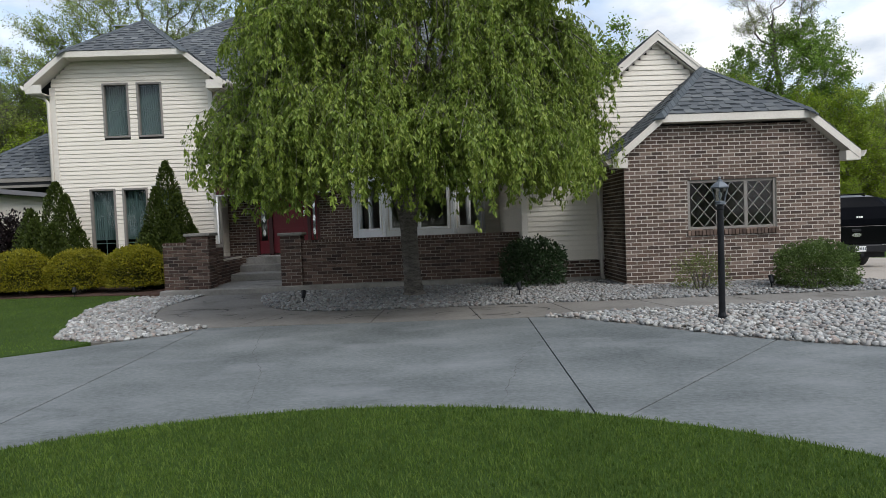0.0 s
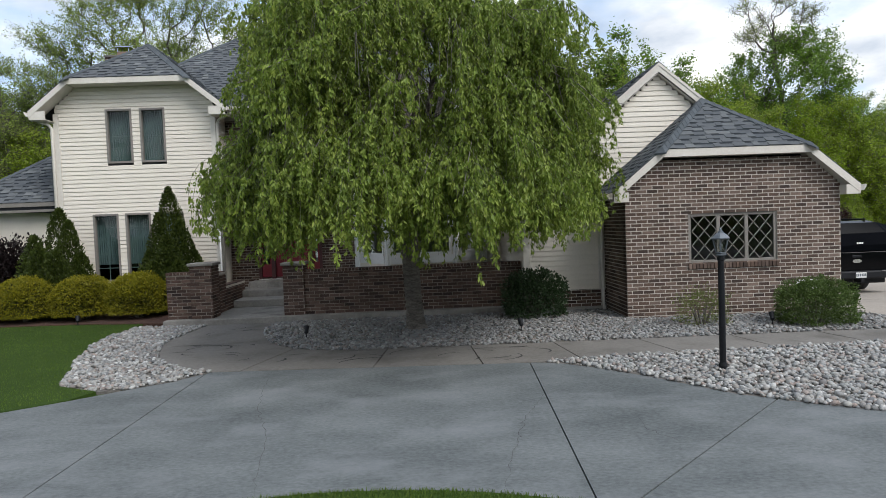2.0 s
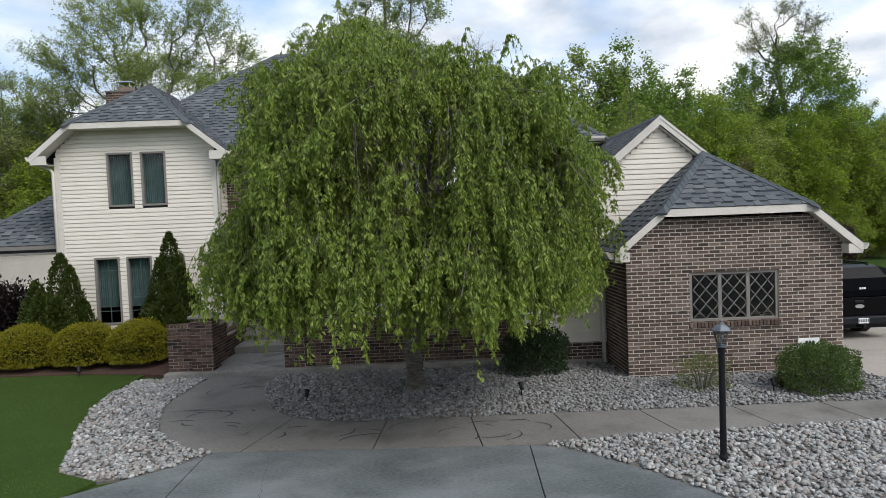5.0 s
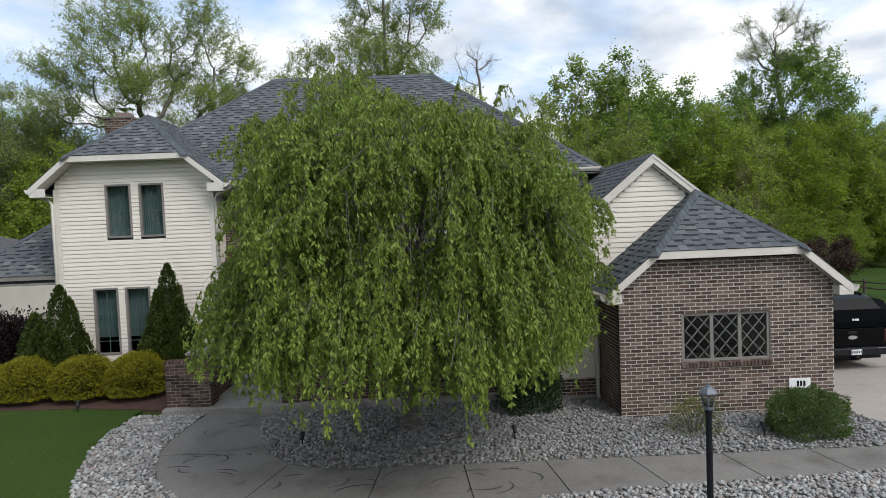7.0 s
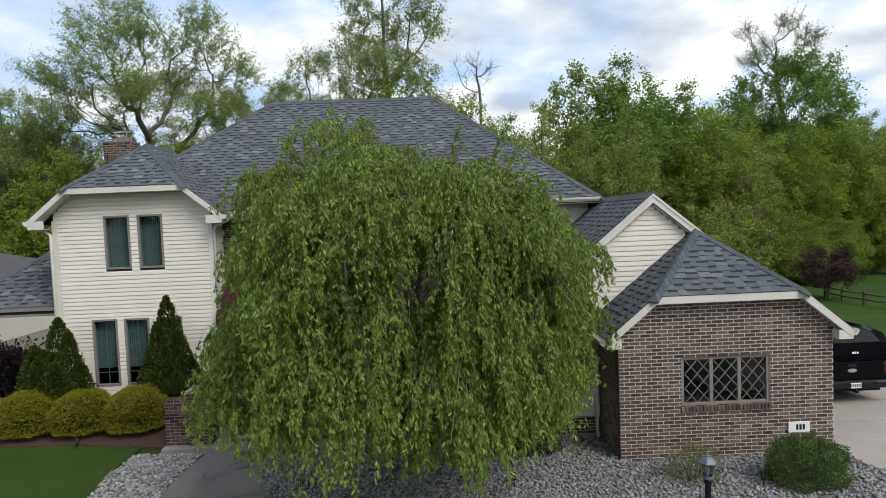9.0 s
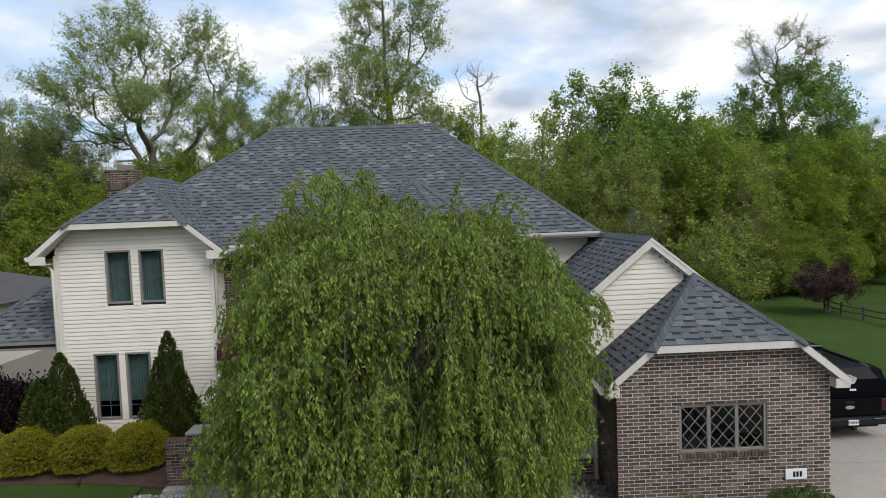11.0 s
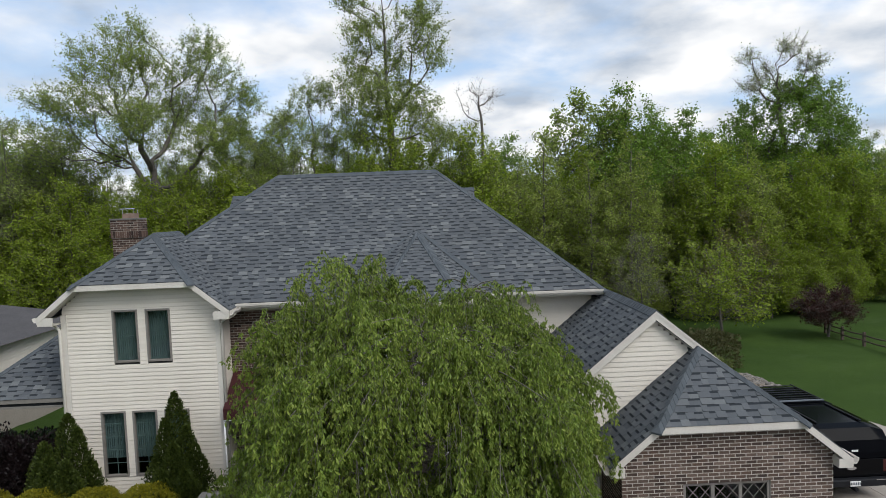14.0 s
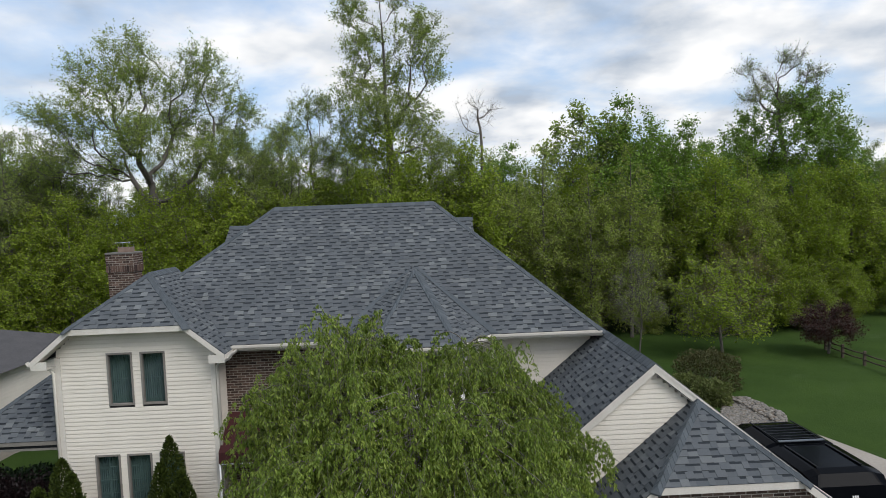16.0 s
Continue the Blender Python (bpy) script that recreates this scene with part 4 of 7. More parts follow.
w_front.window("window", house, 1.15, 2.79, 0.97, 1.88, TAUPE, depth=0.09, rim=0.055, mull=(1.715, 2.235), bars="diamond", label="taupe casement window with diamond lattice panes", flush=-0.02)
w_front.soldiers(wf, BRICK, 1.13, 2.81, 0.875, 0.965, 0.035)
box("garage_shelf", house, DARKROOM, 4.5, 7.0, 11.6, 11.9, 0.7, 0.95, 0.01, "dim workbench behind the garage window")

# garage body: cream gable behind
SY = 12.33
g_poly = [(0, -0.3), (5.6, -0.3), (5.6, 2.36), (2.79, 4.70), (0, 2.42)]
w_gable = Wall(g_poly, [(1.9, 5.35, -0.25, 2.2)], (2.02, SY), 0)
wg = w_gable.core(house, DARKROOM, 0.18, "gable_wall", "cream lap siding gable wall")
w_gside = Wall([(0, -0.3), (3.55, -0.3), (3.55, 2.36), (0, 2.36)], [], (2.02, 16.0), -90)
wgs = w_gside.core(house, DARKROOM, 0.18, "garage_return_wall", "cream lap siding wall facing the porch")
w_gable.box("corner_post", house, TRIM, -0.03, 0.09, 0.0, 2.4, -0.02, 0.03)
w_gable.box("corner_post", house, TRIM, 1.50, 1.62, 0.42, 2.4, -0.02, 0.03)


def clipped_roof(cx, half, eave_z, hip_w, y_front, y_back, seed, single=0, deep=0.3):
    """Gable roof whose front peak is cut by a small hip; cx, half: middle and half width at the eaves."""
    ridge_z = eave_z + K * half
    hz = ridge_z - K * hip_w
    y_r = y_front + hip_w
    xl, xr = cx - half, cx + half
    roof_plane(house, [(xl, y_back, eave_z), (xl, y_front, eave_z), (cx - hip_w, y_front, hz), (cx, y_r, ridge_z), (cx, y_back, ridge_z)], seed=seed)
    roof_plane(house, [(xr, y_front, eave_z), (xr, y_back, eave_z), (cx, y_back, ridge_z), (cx, y_r, ridge_z), (cx + hip_w, y_front, hz)], seed=seed + 1)
    roof_plane(house, [(cx - hip_w, y_front, hz), (cx + hip_w, y_front, hz), (cx, y_r, ridge_z)], seed=seed + 2, single=single)
    ridge_cap(house, (cx - hip_w, y_front, hz), (cx, y_r, ridge_z), (-1, 0, -K), (0, -1, -K), name="hip_cap")
    ridge_cap(house, (cx + hip_w, y_front, hz), (cx, y_r, ridge_z), (1, 0, -K), (0, -1, -K), name="hip_cap")
    ridge_cap(house, (cx, y_r, ridge_z), (cx, y_back, ridge_z), (-1, 0, -K), (1, 0, -K))
    # fascia and rake boards with a soffit return
    b = 0.135
    board("fascia", house, TRIM, (cx - hip_w - 0.02, y_front - 0.004, hz - 0.015), (cx + hip_w + 0.02, y_front - 0.004, hz - 0.015), b, 0.03, (0, 1, 0))
    for sg in (-1, 1):
        board("rake_board", house, TRIM, (cx + sg * hip_w, y_front - 0.007, hz - 0.015), (cx + sg * (half + 0.0), y_front - 0.007, eave_z - 0.015), b * 1.15, 0.03, (0, 1, 0))
        board("soffit", house, TRIM, (cx + sg * hip_w, y_front + 0.03, hz - b * 1.05), (cx + sg * half, y_front + 0.03, eave_z - b * 1.05), 0.012, deep, (0, 1, 0))
    board("soffit", house, TRIM, (cx - hip_w, y_front + 0.03, hz - b), (cx + hip_w, y_front + 0.03, hz - b), 0.012, deep, (0, 1, 0))
    return ridge_z, hz


def gutter(p, q, out, label="cream aluminium gutter"):
    """A gutter along the eave from p to q, standing out on the side `out`."""
    p, q, o = Vector(p), Vector(q), Vector(out).normalized()
    prof = [(0.0, 0.0), (0.0, -0.11), (0.07, -0.11), (0.11, -0.05), (0.115, 0.0), (0.10, 0.0), (0.095, -0.04), (0.06, -0.095), (0.012, -0.095), (0.012, 0.0)]
    bm = bmesh.new()
    a = [bm.verts.new(p + o * u + Vector((0, 0, v))) for u, v in prof]
    b = [bm.verts.new(q + o * u + Vector((0, 0, v))) for u, v in prof]
    n = len(prof)
    for i in range(n):
        bm.faces.new((a[i], a[(i + 1) % n], b[(i + 1) % n], b[i]))
    bm.faces.new(list(reversed(a)))
    bm.faces.new(b)
    bmesh.ops.recalc_face_normals(bm, faces=bm.faces[:])
    return part("gutter", bm, TRIM, house, label)


clipped_roof(5.64, 2.24, 2.32, 1.345, 10.80, 12.62, 21, single=300)
gutter((3.39, 10.82, 2.30), (3.39, 12.3, 2.30), (-1, 0, 0))
gutter((7.89, 10.82, 2.30), (7.89, 21.0, 2.30), (1, 0, 0))
part("eave_return", box_bm(3.40, 3.67, 10.80, 11.02, 2.13, 2.30), TRIM, house)
part("eave_return", box_bm(7.62, 7.88, 10.80, 11.02, 2.13, 2.30), TRIM, house)
# body roof
RX, RZ, RE = 4.81, 4.92, 2.40
roof_plane(house, [(1.74, 22.0, RE), (1.74, 12.2, RE), (RX, 12.2, RZ), (RX, 22.0, RZ)], seed=31)
roof_plane(house, [(7.88, 12.2, RE), (7.88, 22.0, RE), (RX, 22.0, RZ), (RX, 12.2, RZ)], seed=32)
ridge_cap(house, (RX, 12.2, RZ), (RX, 22.0, RZ), (-1, 0, -K), (1, 0, -K))
for sg in (-1, 1):
    board("rake_board", house, TRIM, (RX, 12.19, RZ - 0.01), (RX + sg * 3.07, 12.19, RE - 0.02), 0.17, 0.03, (0, 1, 0))
    board("rake_trim", house, TRIM, (RX, 12.178, RZ + 0.0), (RX + sg * 3.07, 12.178, RE), 0.06, 0.012, (0, 1, 0))
    board("soffit", house, TRIM, (RX, 12.22, RZ - 0.2), (RX + sg * 3.07, 12.22, RE - 0.2), 0.012, 0.25, (0, 1, 0))
gutter((1.73, 12.25, 2.38), (1.73, 16.0, 2.38), (-1, 0, 0))

# two-storey side wing with the twin windows
LX0, LX1, LY = -8.87, -5.04, 15.25
ups, lows = (3.655, 4.975), (0.76, 2.43)
lh_holes = [(-7.66 - LX0, -7.03 - LX0, *ups), (-6.84 - LX0, -6.23 - LX0, *ups), (-8.10 - LX0, -7.48 - LX0, *lows), (-7.32 - LX0, -6.70 - LX0, *lows), (-6.52 - LX0, -5.9 - LX0, *lows)]
lw = LX1 - LX0
w_lh = Wall([(0, -0.3), (lw, -0.3), (lw, 5.06), (lw - 0.5, 5.52), (0.5, 5.52), (0, 5.06)], lh_holes, (LX0, LY), 0)
wlh = w_lh.core(house, DARKROOM, 0.18, "front_wall", "cream lap siding wall with paired windows")
for k, (a, b, c, d) in enumerate(lh_holes):
    up = k < 2
    w_lh.window("window", house, a, b, c, d, TAUPE, 0.07, 0.05, bars=("grid", 1, 2) if up else ("grid", 2, 5),
                back=(CURTAIN, c + (0.02 if up else 0.42), d - 0.03), label="tall taupe-framed window with sheer curtains", flush=0.03)
w_lhr = Wall([(0, -0.3), (0.8, -0.3), (0.8, 4.9), (0, 4.9)], [], (LX1, LY), 90)
wlhr = w_lhr.core(house, DARKROOM, 0.18, "return_wall", "cream lap siding return wall")
w_lhl = Wall([(0, -0.3), (8.0, -0.3), (8.0, 4.9), (0, 4.9)], [], (LX0, LY + 8.0), -90)
w_lhl.core(house, DARKROOM, 0.18, "side_wall", "cream lap siding side wall")
w_lh.box("corner_post", house, TRIM, -0.04, 0.09, 0.0, 4.9, -0.02, 0.03)
w_lh.box("corner_post", house, TRIM, lw - 0.09, lw + 0.03, 0.0, 4.9, -0.02, 0.03)
clipped_roof(-6.95, 2.31, 4.92, 1.40, 14.85, 17.9, 41, deep=0.39)
gutter((-4.64, 14.87, 4.90), (-4.64, 15.55, 4.90), (1, 0, 0))
gutter((-9.26, 14.87, 4.90), (-9.26, 22.0, 4.90), (-1, 0, 0))
for x0, x1 in ((-9.25, -8.88), (-5.03, -4.65)):
    part("eave_return", box_bm(x0, x1, 14.85, 14.88, 4.70, 4.90), TRIM, house)
    part("soffit", box_bm(x0, x1, 14.884, 15.26, 4.70, 4.715), TRIM, house)

# main block
MY, EY, EZ = 16.0, 15.5, 5.0
RGY, RGZ, RGL, RGR = 19.7, 8.44, -4.46, 0.57
door_hole = (-4.33 + 5.03, -2.68 + 5.03, 0.62, 2.75)
w_entry = Wall([(0, -0.3), (3.35, -0.3), (3.35, 4.95), (0, 4.95)], [door_hole], (-5.03, MY), 0)
# dark mortar puts the shade under the soffit into the wall's colour
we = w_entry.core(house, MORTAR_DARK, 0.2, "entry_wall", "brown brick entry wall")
w_rear = Wall([(0, -0.3), (3.0, -0.3), (3.0, 4.95), (0, 4.95)], [], (1.5, MY), 0)
wre = w_rear.core(house, DARKROOM, 0.2, "upper_wall", "cream lap siding upper wall")
w_mr = Wall([(0, -0.3), (7.5, -0.3), (7.5, 4.95), (0, 4.95)], [], (4.5, MY), 90)
w_mr.core(house, DARKROOM, 0.2, "side_wall", "cream lap siding side wall")
w_entry.box("frieze", house, TRIM, -0.02, 3.3, 4.72, 4.9, 0.0, 0.03)
roof_plane(house, [(-8.66, EY, EZ), (4.67, EY, EZ), (RGR, RGY, RGZ), (RGL, RGY, RGZ)], seed=51)
roof_plane(house, [(4.97, EY + 0.0, EZ - 0.25), (4.97, 23.6, EZ - 0.25), (RGR, RGY + 0.5, RGZ), (RGR, RGY, RGZ), (4.67, EY, EZ)], seed=52)
roof_plane(house, [(-8.66, 23.9, EZ), (-8.66, EY, EZ), (RGL, RGY, RGZ), (RGL, RGY + 0.5, RGZ)], seed=53)
roof_plane(house, [(4.67, 23.9, EZ), (-8.66, 23.9, EZ), (RGL, RGY, RGZ), (RGR, RGY, RGZ)], seed=54)
ridge_cap(house, (RGL, RGY, RGZ), (RGR, RGY, RGZ), (0, -1, -K), (0, 1, -K))
ridge_cap(house, (4.67, EY, EZ), (RGR, RGY, RGZ), (1, 0, -K), (0, -1, -K), name="hip_cap")
ridge_cap(house, (-8.66, EY, EZ), (RGL, RGY, RGZ), (-1, 0, -K), (0, -1, -K), name="hip_cap")
# rear cross roof
BZ, BY = 7.88, 21.1
roof_plane(house, [(-6.35, 19.2, BZ - 1.9 * K), (1.87, 19.2, BZ - 1.9 * K), (1.87, BY, BZ), (-6.35, BY, BZ)], seed=55)
roof_plane(house, [(1.87, 24.0, BZ - 2.9 * K), (-6.35, 24.0, BZ - 2.9 * K), (-6.35, BY, BZ), (1.87, BY, BZ)], seed=56)
ridge_cap(house, (-6.35, BY, BZ), (1.87, BY, BZ), (0, -1, -K), (0, 1, -K))
for x in (-6.3, 1.82):
    part("rear_gable", extrude_bm([(19.4, 6.2), (24, 5.4), (BY, BZ - 0.1)], x - 0.05, x + 0.05, lambda a, b, c: (c, a, b)), SIDING, house)
gutter((-4.66, EY, EZ - 0.02), (-1.99, EY, EZ - 0.02), (0, -1, 0))
gutter((1.86, EY, EZ - 0.02), (4.66, EY, EZ - 0.02), (0, -1, 0))
board("rake_board", house, TRIM, (4.66, EY - 0.03, EZ - 0.01), (4.98, EY - 0.03, EZ - 0.26), 0.16, 0.03, (0, 1, 0))
part("soffit", box_bm(-4.72, -1.9, EY - 0.01, MY + 0.02, EZ - 0.17, EZ - 0.15), TRIM, house)
part("soffit", box_bm(1.86, 4.9, EY - 0.01, MY + 0.02, EZ - 0.17, EZ - 0.15), TRIM, house)
part("garage_rear_gable", extrude_bm([(2.0, 2.3), (7.6, 2.3), (4.8, 4.6)], 21.6, 21.8, lambda a, b, c: (a, c, b)), SIDING, house)
part("garage_rear_wall", box_bm(2.0, 7.6, 21.6, 21.8, -1.0, 2.3), SIDING, house)
part("rear_wall", box_bm(-8.9, 4.5, 23.2, 23.4, -1.0, 4.9), SIDING, house)

# bay with a hipped roof
PK = (-0.06, 17.1, 6.55)
BA, BB, BC, BD = (-1.96, EY, EZ), (-1.07, 14.3, EZ), (0.95, 14.3, EZ), (1.84, EY, EZ)
PR = (-0.06, 17.42, 6.55)
roof_plane(house, [BB, BC, PK], seed=61)
roof_plane(house, [BC, BD, PR, PK], seed=62)
roof_plane(house, [BA, BB, PK, PR], seed=63)
ridge_cap(house, BC, PK, (0.9, 0.35, -0.6), (0, -1, -0.55), 0.24, "hip_cap")
ridge_cap(house, BB, PK, (-0.9, 0.35, -0.6), (0, -1, -0.55), 0.24, "hip_cap")
for p in (BD, BA):
    sg = 1 if p[0] > 0 else -1
    q = [Vector(p), Vector(PR)]
    child("valley_strip", mesh_of("valley_strip", [q[0] + Vector((0.0, 0, 0.035)), q[0] + Vector((sg * 0.2, 0, 0.03)), q[1] + Vector((sg * 0.16, 0, 0.03)), q[1] + Vector((0, 0, 0.05)), q[0] + Vector((-sg * 0.03, -0.02, 0.0)), q[0] + Vector((sg * 0.2, -0.02, 0.0))],
                                  [(0, 1, 2, 3), (4, 5, 1, 0)], SHINGLE_CAP), house)
for p, q, o in ((BB, BC, (0, -1, 0)), (BC, BD, (1.2, -0.89, 0)), (BA, BB, (-1.2, -0.89, 0))):
    gutter((p[0], p[1], EZ - 0.02), (q[0], q[1], EZ - 0.02), o)
BW = [(-1.72, 15.99), (-0.90, 14.68), (0.74, 14.68), (1.58, 15.99)]
part("bay_soffit", prism_bm([(-1.9, 15.52), (-1.05, 14.33), (0.93, 14.33), (1.8, 15.52), (1.6, 15.99), (-1.7, 15.99)], EZ - 0.16, EZ - 0.14), TRIM, house)
bay_walls = []
for (xa, ya), (xb, yb) in zip(BW, BW[1:]):
    ln, hd = math.hypot(xb - xa, yb - ya), math.degrees(math.atan2(yb - ya, xb - xa))
    m = 0.16 if ln < 1.6 else 0.1
    hs = [(m, ln - m, 1.15, 2.45), (m, ln - m, 3.55, 4.75)]
    bw = Wall([(0, -0.2), (ln, -0.2), (ln, 4.9), (0, 4.9)], hs, (xa, ya), hd)
    c = bw.core(house, DARKROOM, 0.14, "bay_wall", "cream siding face of the bay")
    for a, b, z0, z1 in hs:
        bw.window("window", house, a, b, z0, z1, WHITE, 0.06, 0.06, mull=((a + b) / 2,) if b - a > 1.2 else (), back=None, label="white bay window", flush=0.035)
        bw.box("apron", house, WHITE, a - 0.04, b + 0.04, z0 - 0.2, z0 - 0.005, 0.0, 0.03)
    bw.box("corner_board", house, WHITE, -0.05, 0.07, 0, 4.8, 0.0, 0.035)
    bw.box("corner_board", house, WHITE, ln - 0.07, ln + 0.05, 0, 4.8, 0.0, 0.038)
    bay_walls.append((bw, c))
w_entry.box("corner_board", house, WHITE, 3.2, 3.34, 0.0, 4.8, 0.0, 0.04)

# chimney
chim = new("chimney")
chim.parent = house
tagged(chim, label="brown brick chimney with a clay flue and metal cap")
CX0, CX1, CY0, CY1, CT = -9.28, -8.52, 18.7, 19.25, 7.0
for st, hd, ln in (((CX0, CY0), 0, CX1 - CX0), ((CX1, CY0), 90, CY1 - CY0), ((CX0, CY1), -90, CY1 - CY0)):
    cw = Wall([(0, 0), (ln, 0), (ln, CT), (0, CT)], [], st, hd)
    cw.bricks(chim, BRICK_RED, 3.5, CT, seed=hd + 7)
part("chimney_core", box_bm(CX0, CX1, CY0, CY1, 0.0, CT), MORTAR_DARK, chim)
cw = Wall([(0, 0), (CX1 - CX0 + 0.06, 0), (CX1 - CX0 + 0.06, 9), (0, 9)], [], (CX0 - 0.03, CY0 - 0.03), 0)
cw.soldiers(chim, BRICK_RED, 0.0, CX1 - CX0 + 0.06, CT - 0.32, CT - 0.12, 0.012)
cw.bricks(chim, BRICK_RED, CT - 0.11, CT + 0.22, seed=5)
cs = Wall([(0, 0), (CY1 - CY0 + 0.06, 0), (CY1 - CY0 + 0.06, 9), (0, 9)], [], (CX1 + 0.03, CY0 - 0.03), 90)
cs.soldiers(chim, BRICK_RED, 0.0, CY1 - CY0 + 0.06, CT - 0.32, CT - 0.12, 0.012)
cs.bricks(chim, BRICK_RED, CT - 0.11, CT + 0.22, seed=6)
part("chimney_crown", box_bm(CX0 - 0.03, CX1 + 0.03, CY0 - 0.03, CY1 + 0.03, CT - 0.33, CT + 0.22), MORTAR_DARK, chim)
part("crown_slab", box_bm(CX0 - 0.04, CX1 + 0.04, CY0 - 0.05, CY1 + 0.04, CT + 0.22, CT + 0.27, 0.01), WALKWAY, chim)
part("flue", box_bm(-9.02, -8.66, 18.84, 19.16, CT + 0.27, CT + 0.42, 0.01), CLAY, chim)
part("flue_cap", box_bm(-9.06, -8.6, 18.8, 19.2, CT + 0.54, CT + 0.57, 0.005), CHROME, chim)
for x in (-9.0, -8.68):
    for y in (18.86, 19.14):
        part("cap_leg", box_bm(x - 0.01, x + 0.01, y - 0.01, y + 0.01, CT + 0.4, CT + 0.55), CHROME, chim)

# entry door
door = new("entry_door")
door.parent = house
tagged(door, label="red panelled front door between leaded sidelights")
dx = -5.03
for a, b, z0, z1 in ((0.70, 0.77, 0.62, 2.75), (1.03, 1.13, 0.62, 2.75), (2.03, 2.11, 0.62, 2.75), (2.28, 2.35, 0.62, 2.75)):
    w_entry.box("door_post", door, pbr("dark_red_trim", ((0.06, 0.02, 0.02), (0.09, 0.03, 0.03)), 3, 40, 0.5, 0) if a == 0.70 else bpy.data.materials["dark_red_trim"], a, b, z0, z1, -0.1, 0.02)
w_entry.box("door_post", door, bpy.data.materials["dark_red_trim"], 0.77, 2.28, 2.68, 2.75, -0.1, 0.018)
leaf = w_entry.box("door_leaf", door, RED, 1.13, 2.03, 0.66, 2.68, -0.09, -0.045)
for u in (1.24, 1.62):
    for z0, z1 in ((0.8, 1.3), (1.42, 1.95), (2.07, 2.5)):
        w_entry.box("door_panel", leaf, RED, u, u + 0.3, z0, z1, -0.05, -0.035)
w_entry.box("door_handle", leaf, CHROME, 1.93, 1.97, 1.6, 1.75, -0.045, -0.01)
w_entry.box("deadbolt", leaf, CHROME, 1.93, 1.97, 1.84, 1.88, -0.045, -0.02)
for a, b in ((0.77, 1.03), (2.11, 2.28)):
    w_entry.box("sidelight_panel", door, RED, a, b, 0.66, 1.0, -0.09, -0.04)
    w_entry.box("sidelight_panel", door, RED, a, a + 0.05, 1.0, 2.68, -0.09, -0.042)
    w_entry.box("sidelight_panel", door, RED, b - 0.05, b, 1.0, 2.68, -0.09, -0.044)
    g = w_entry.box("pane", door, GLASS, a + 0.05, b - 0.05, 1.0, 2.68, -0.075, -0.07)
    for z in (1.2, 1.55, 1.9, 2.25):
        c = (a + b) / 2
        p = [w_entry.at(u, zz, o) for o in (-0.069, -0.06) for u, zz in ((c - 0.05, z), (c, z - 0.1), (c + 0.05, z), (c, z + 0.1))]
        child("leading", mesh_of("leading", p, [(0, 1, 2, 3), (4, 5, 6, 7), (0, 1, 5, 4), (1, 2, 6, 5), (2, 3, 7, 6), (3, 0, 4, 7)], CHROME), door)
w_entry.box("threshold", door, TRIM, 0.7, 2.35, 0.58, 0.625, -0.1, 0.06)

# canvas awning over the entry
awn = new("awning")
awn.parent = house
tagged(awn, label="maroon canvas awning on a white frame over the entry")
part("canvas", extrude_bm([(MY - 0.01, 3.12), (MY - 0.04, 3.14), (15.0, 2.44), (14.98, 2.17), (15.01, 2.17), (15.03, 2.41), (MY - 0.01, 3.07)], -4.98, -2.2, lambda a, b, c: (c, a, b)), MAROON, awn)
for x in (-4.97, -2.21):
    part("canvas_side", extrude_bm([(MY - 0.01, 3.07), (15.02, 2.41), (15.02, 2.18), (MY - 0.01, 2.18)], x - 0.006, x + 0.006, lambda a, b, c: (c, a, b)), MAROON, awn)
pipe("post", awn, WHITE, [(-4.97, 15.02, 0.12), (-4.97, 15.02, 2.18)], 0.02)
pipe("front_rail", awn, WHITE, [(-4.98, 15.0, 2.15), (-2.2, 15.0, 2.15)], 0.018)

# downspouts
pipe("downspout", house, TRIM, [(-4.58, 15.1, 4.80), (-4.64, 15.12, 4.74), (-4.90, 15.19, 4.64), (-4.955, 15.2, 4.54), (-4.955, 15.2, 0.1)], 0.037)
pipe("downspout", house, TRIM, [(-9.32, 15.1, 4.80), (-9.25, 15.12, 4.74), (-9.0, 15.17, 4.64), (-8.93, 15.19, 4.54), (-8.93, 15.19, 0.1)], 0.037)
pipe("downspout", house, TRIM, [(3.33, 12.2, 2.2), (3.42, 12.23, 2.05), (3.56, 12.25, 1.95), (3.58, 12.25, 0.2), (3.58, 12.17, 0.03)], 0.037)

# open side porch roof on the far end
PX, PYE, PZ = -11.7, 15.4, 2.80
roof_plane(house, [(PX, PYE, PZ), (-8.93, PYE, PZ), (-8.93, PYE + 2.67, PZ + 2.67 * K)], seed=71)
roof_plane(house, [(PX, 20.7, PZ), (PX, PYE, PZ), (-8.93, PYE + 2.67, PZ + 2.67 * K)], seed=72)
ridge_cap(house, (PX, PYE, PZ), (-8.93, PYE + 2.67, PZ + 2.67 * K), (-1, 0, -K), (0, -1, -K), name="hip_cap")
board("fascia", house, TAUPE, (PX, PYE - 0.004, PZ - 0.005), (-8.95, PYE - 0.004, PZ - 0.005), 0.11, 0.03, (0, 1, 0))
part("porch_fascia", box_bm(PX, -8.95, PYE + 0.02, PYE + 0.1, PZ - 0.19, PZ - 0.1), BLACK, house)
part("porch_beam", box_bm(PX, -8.95, PYE + 0.02, PYE + 0.14, PZ - 0.25, PZ - 0.19), TAUPE, house)
for x in (PX + 0.1, -9.02):
    part("porch_post", box_bm(x - 0.05, x + 0.05, PYE + 0.04, PYE + 0.14, -0.3, PZ - 0.22), TAUPE, house)

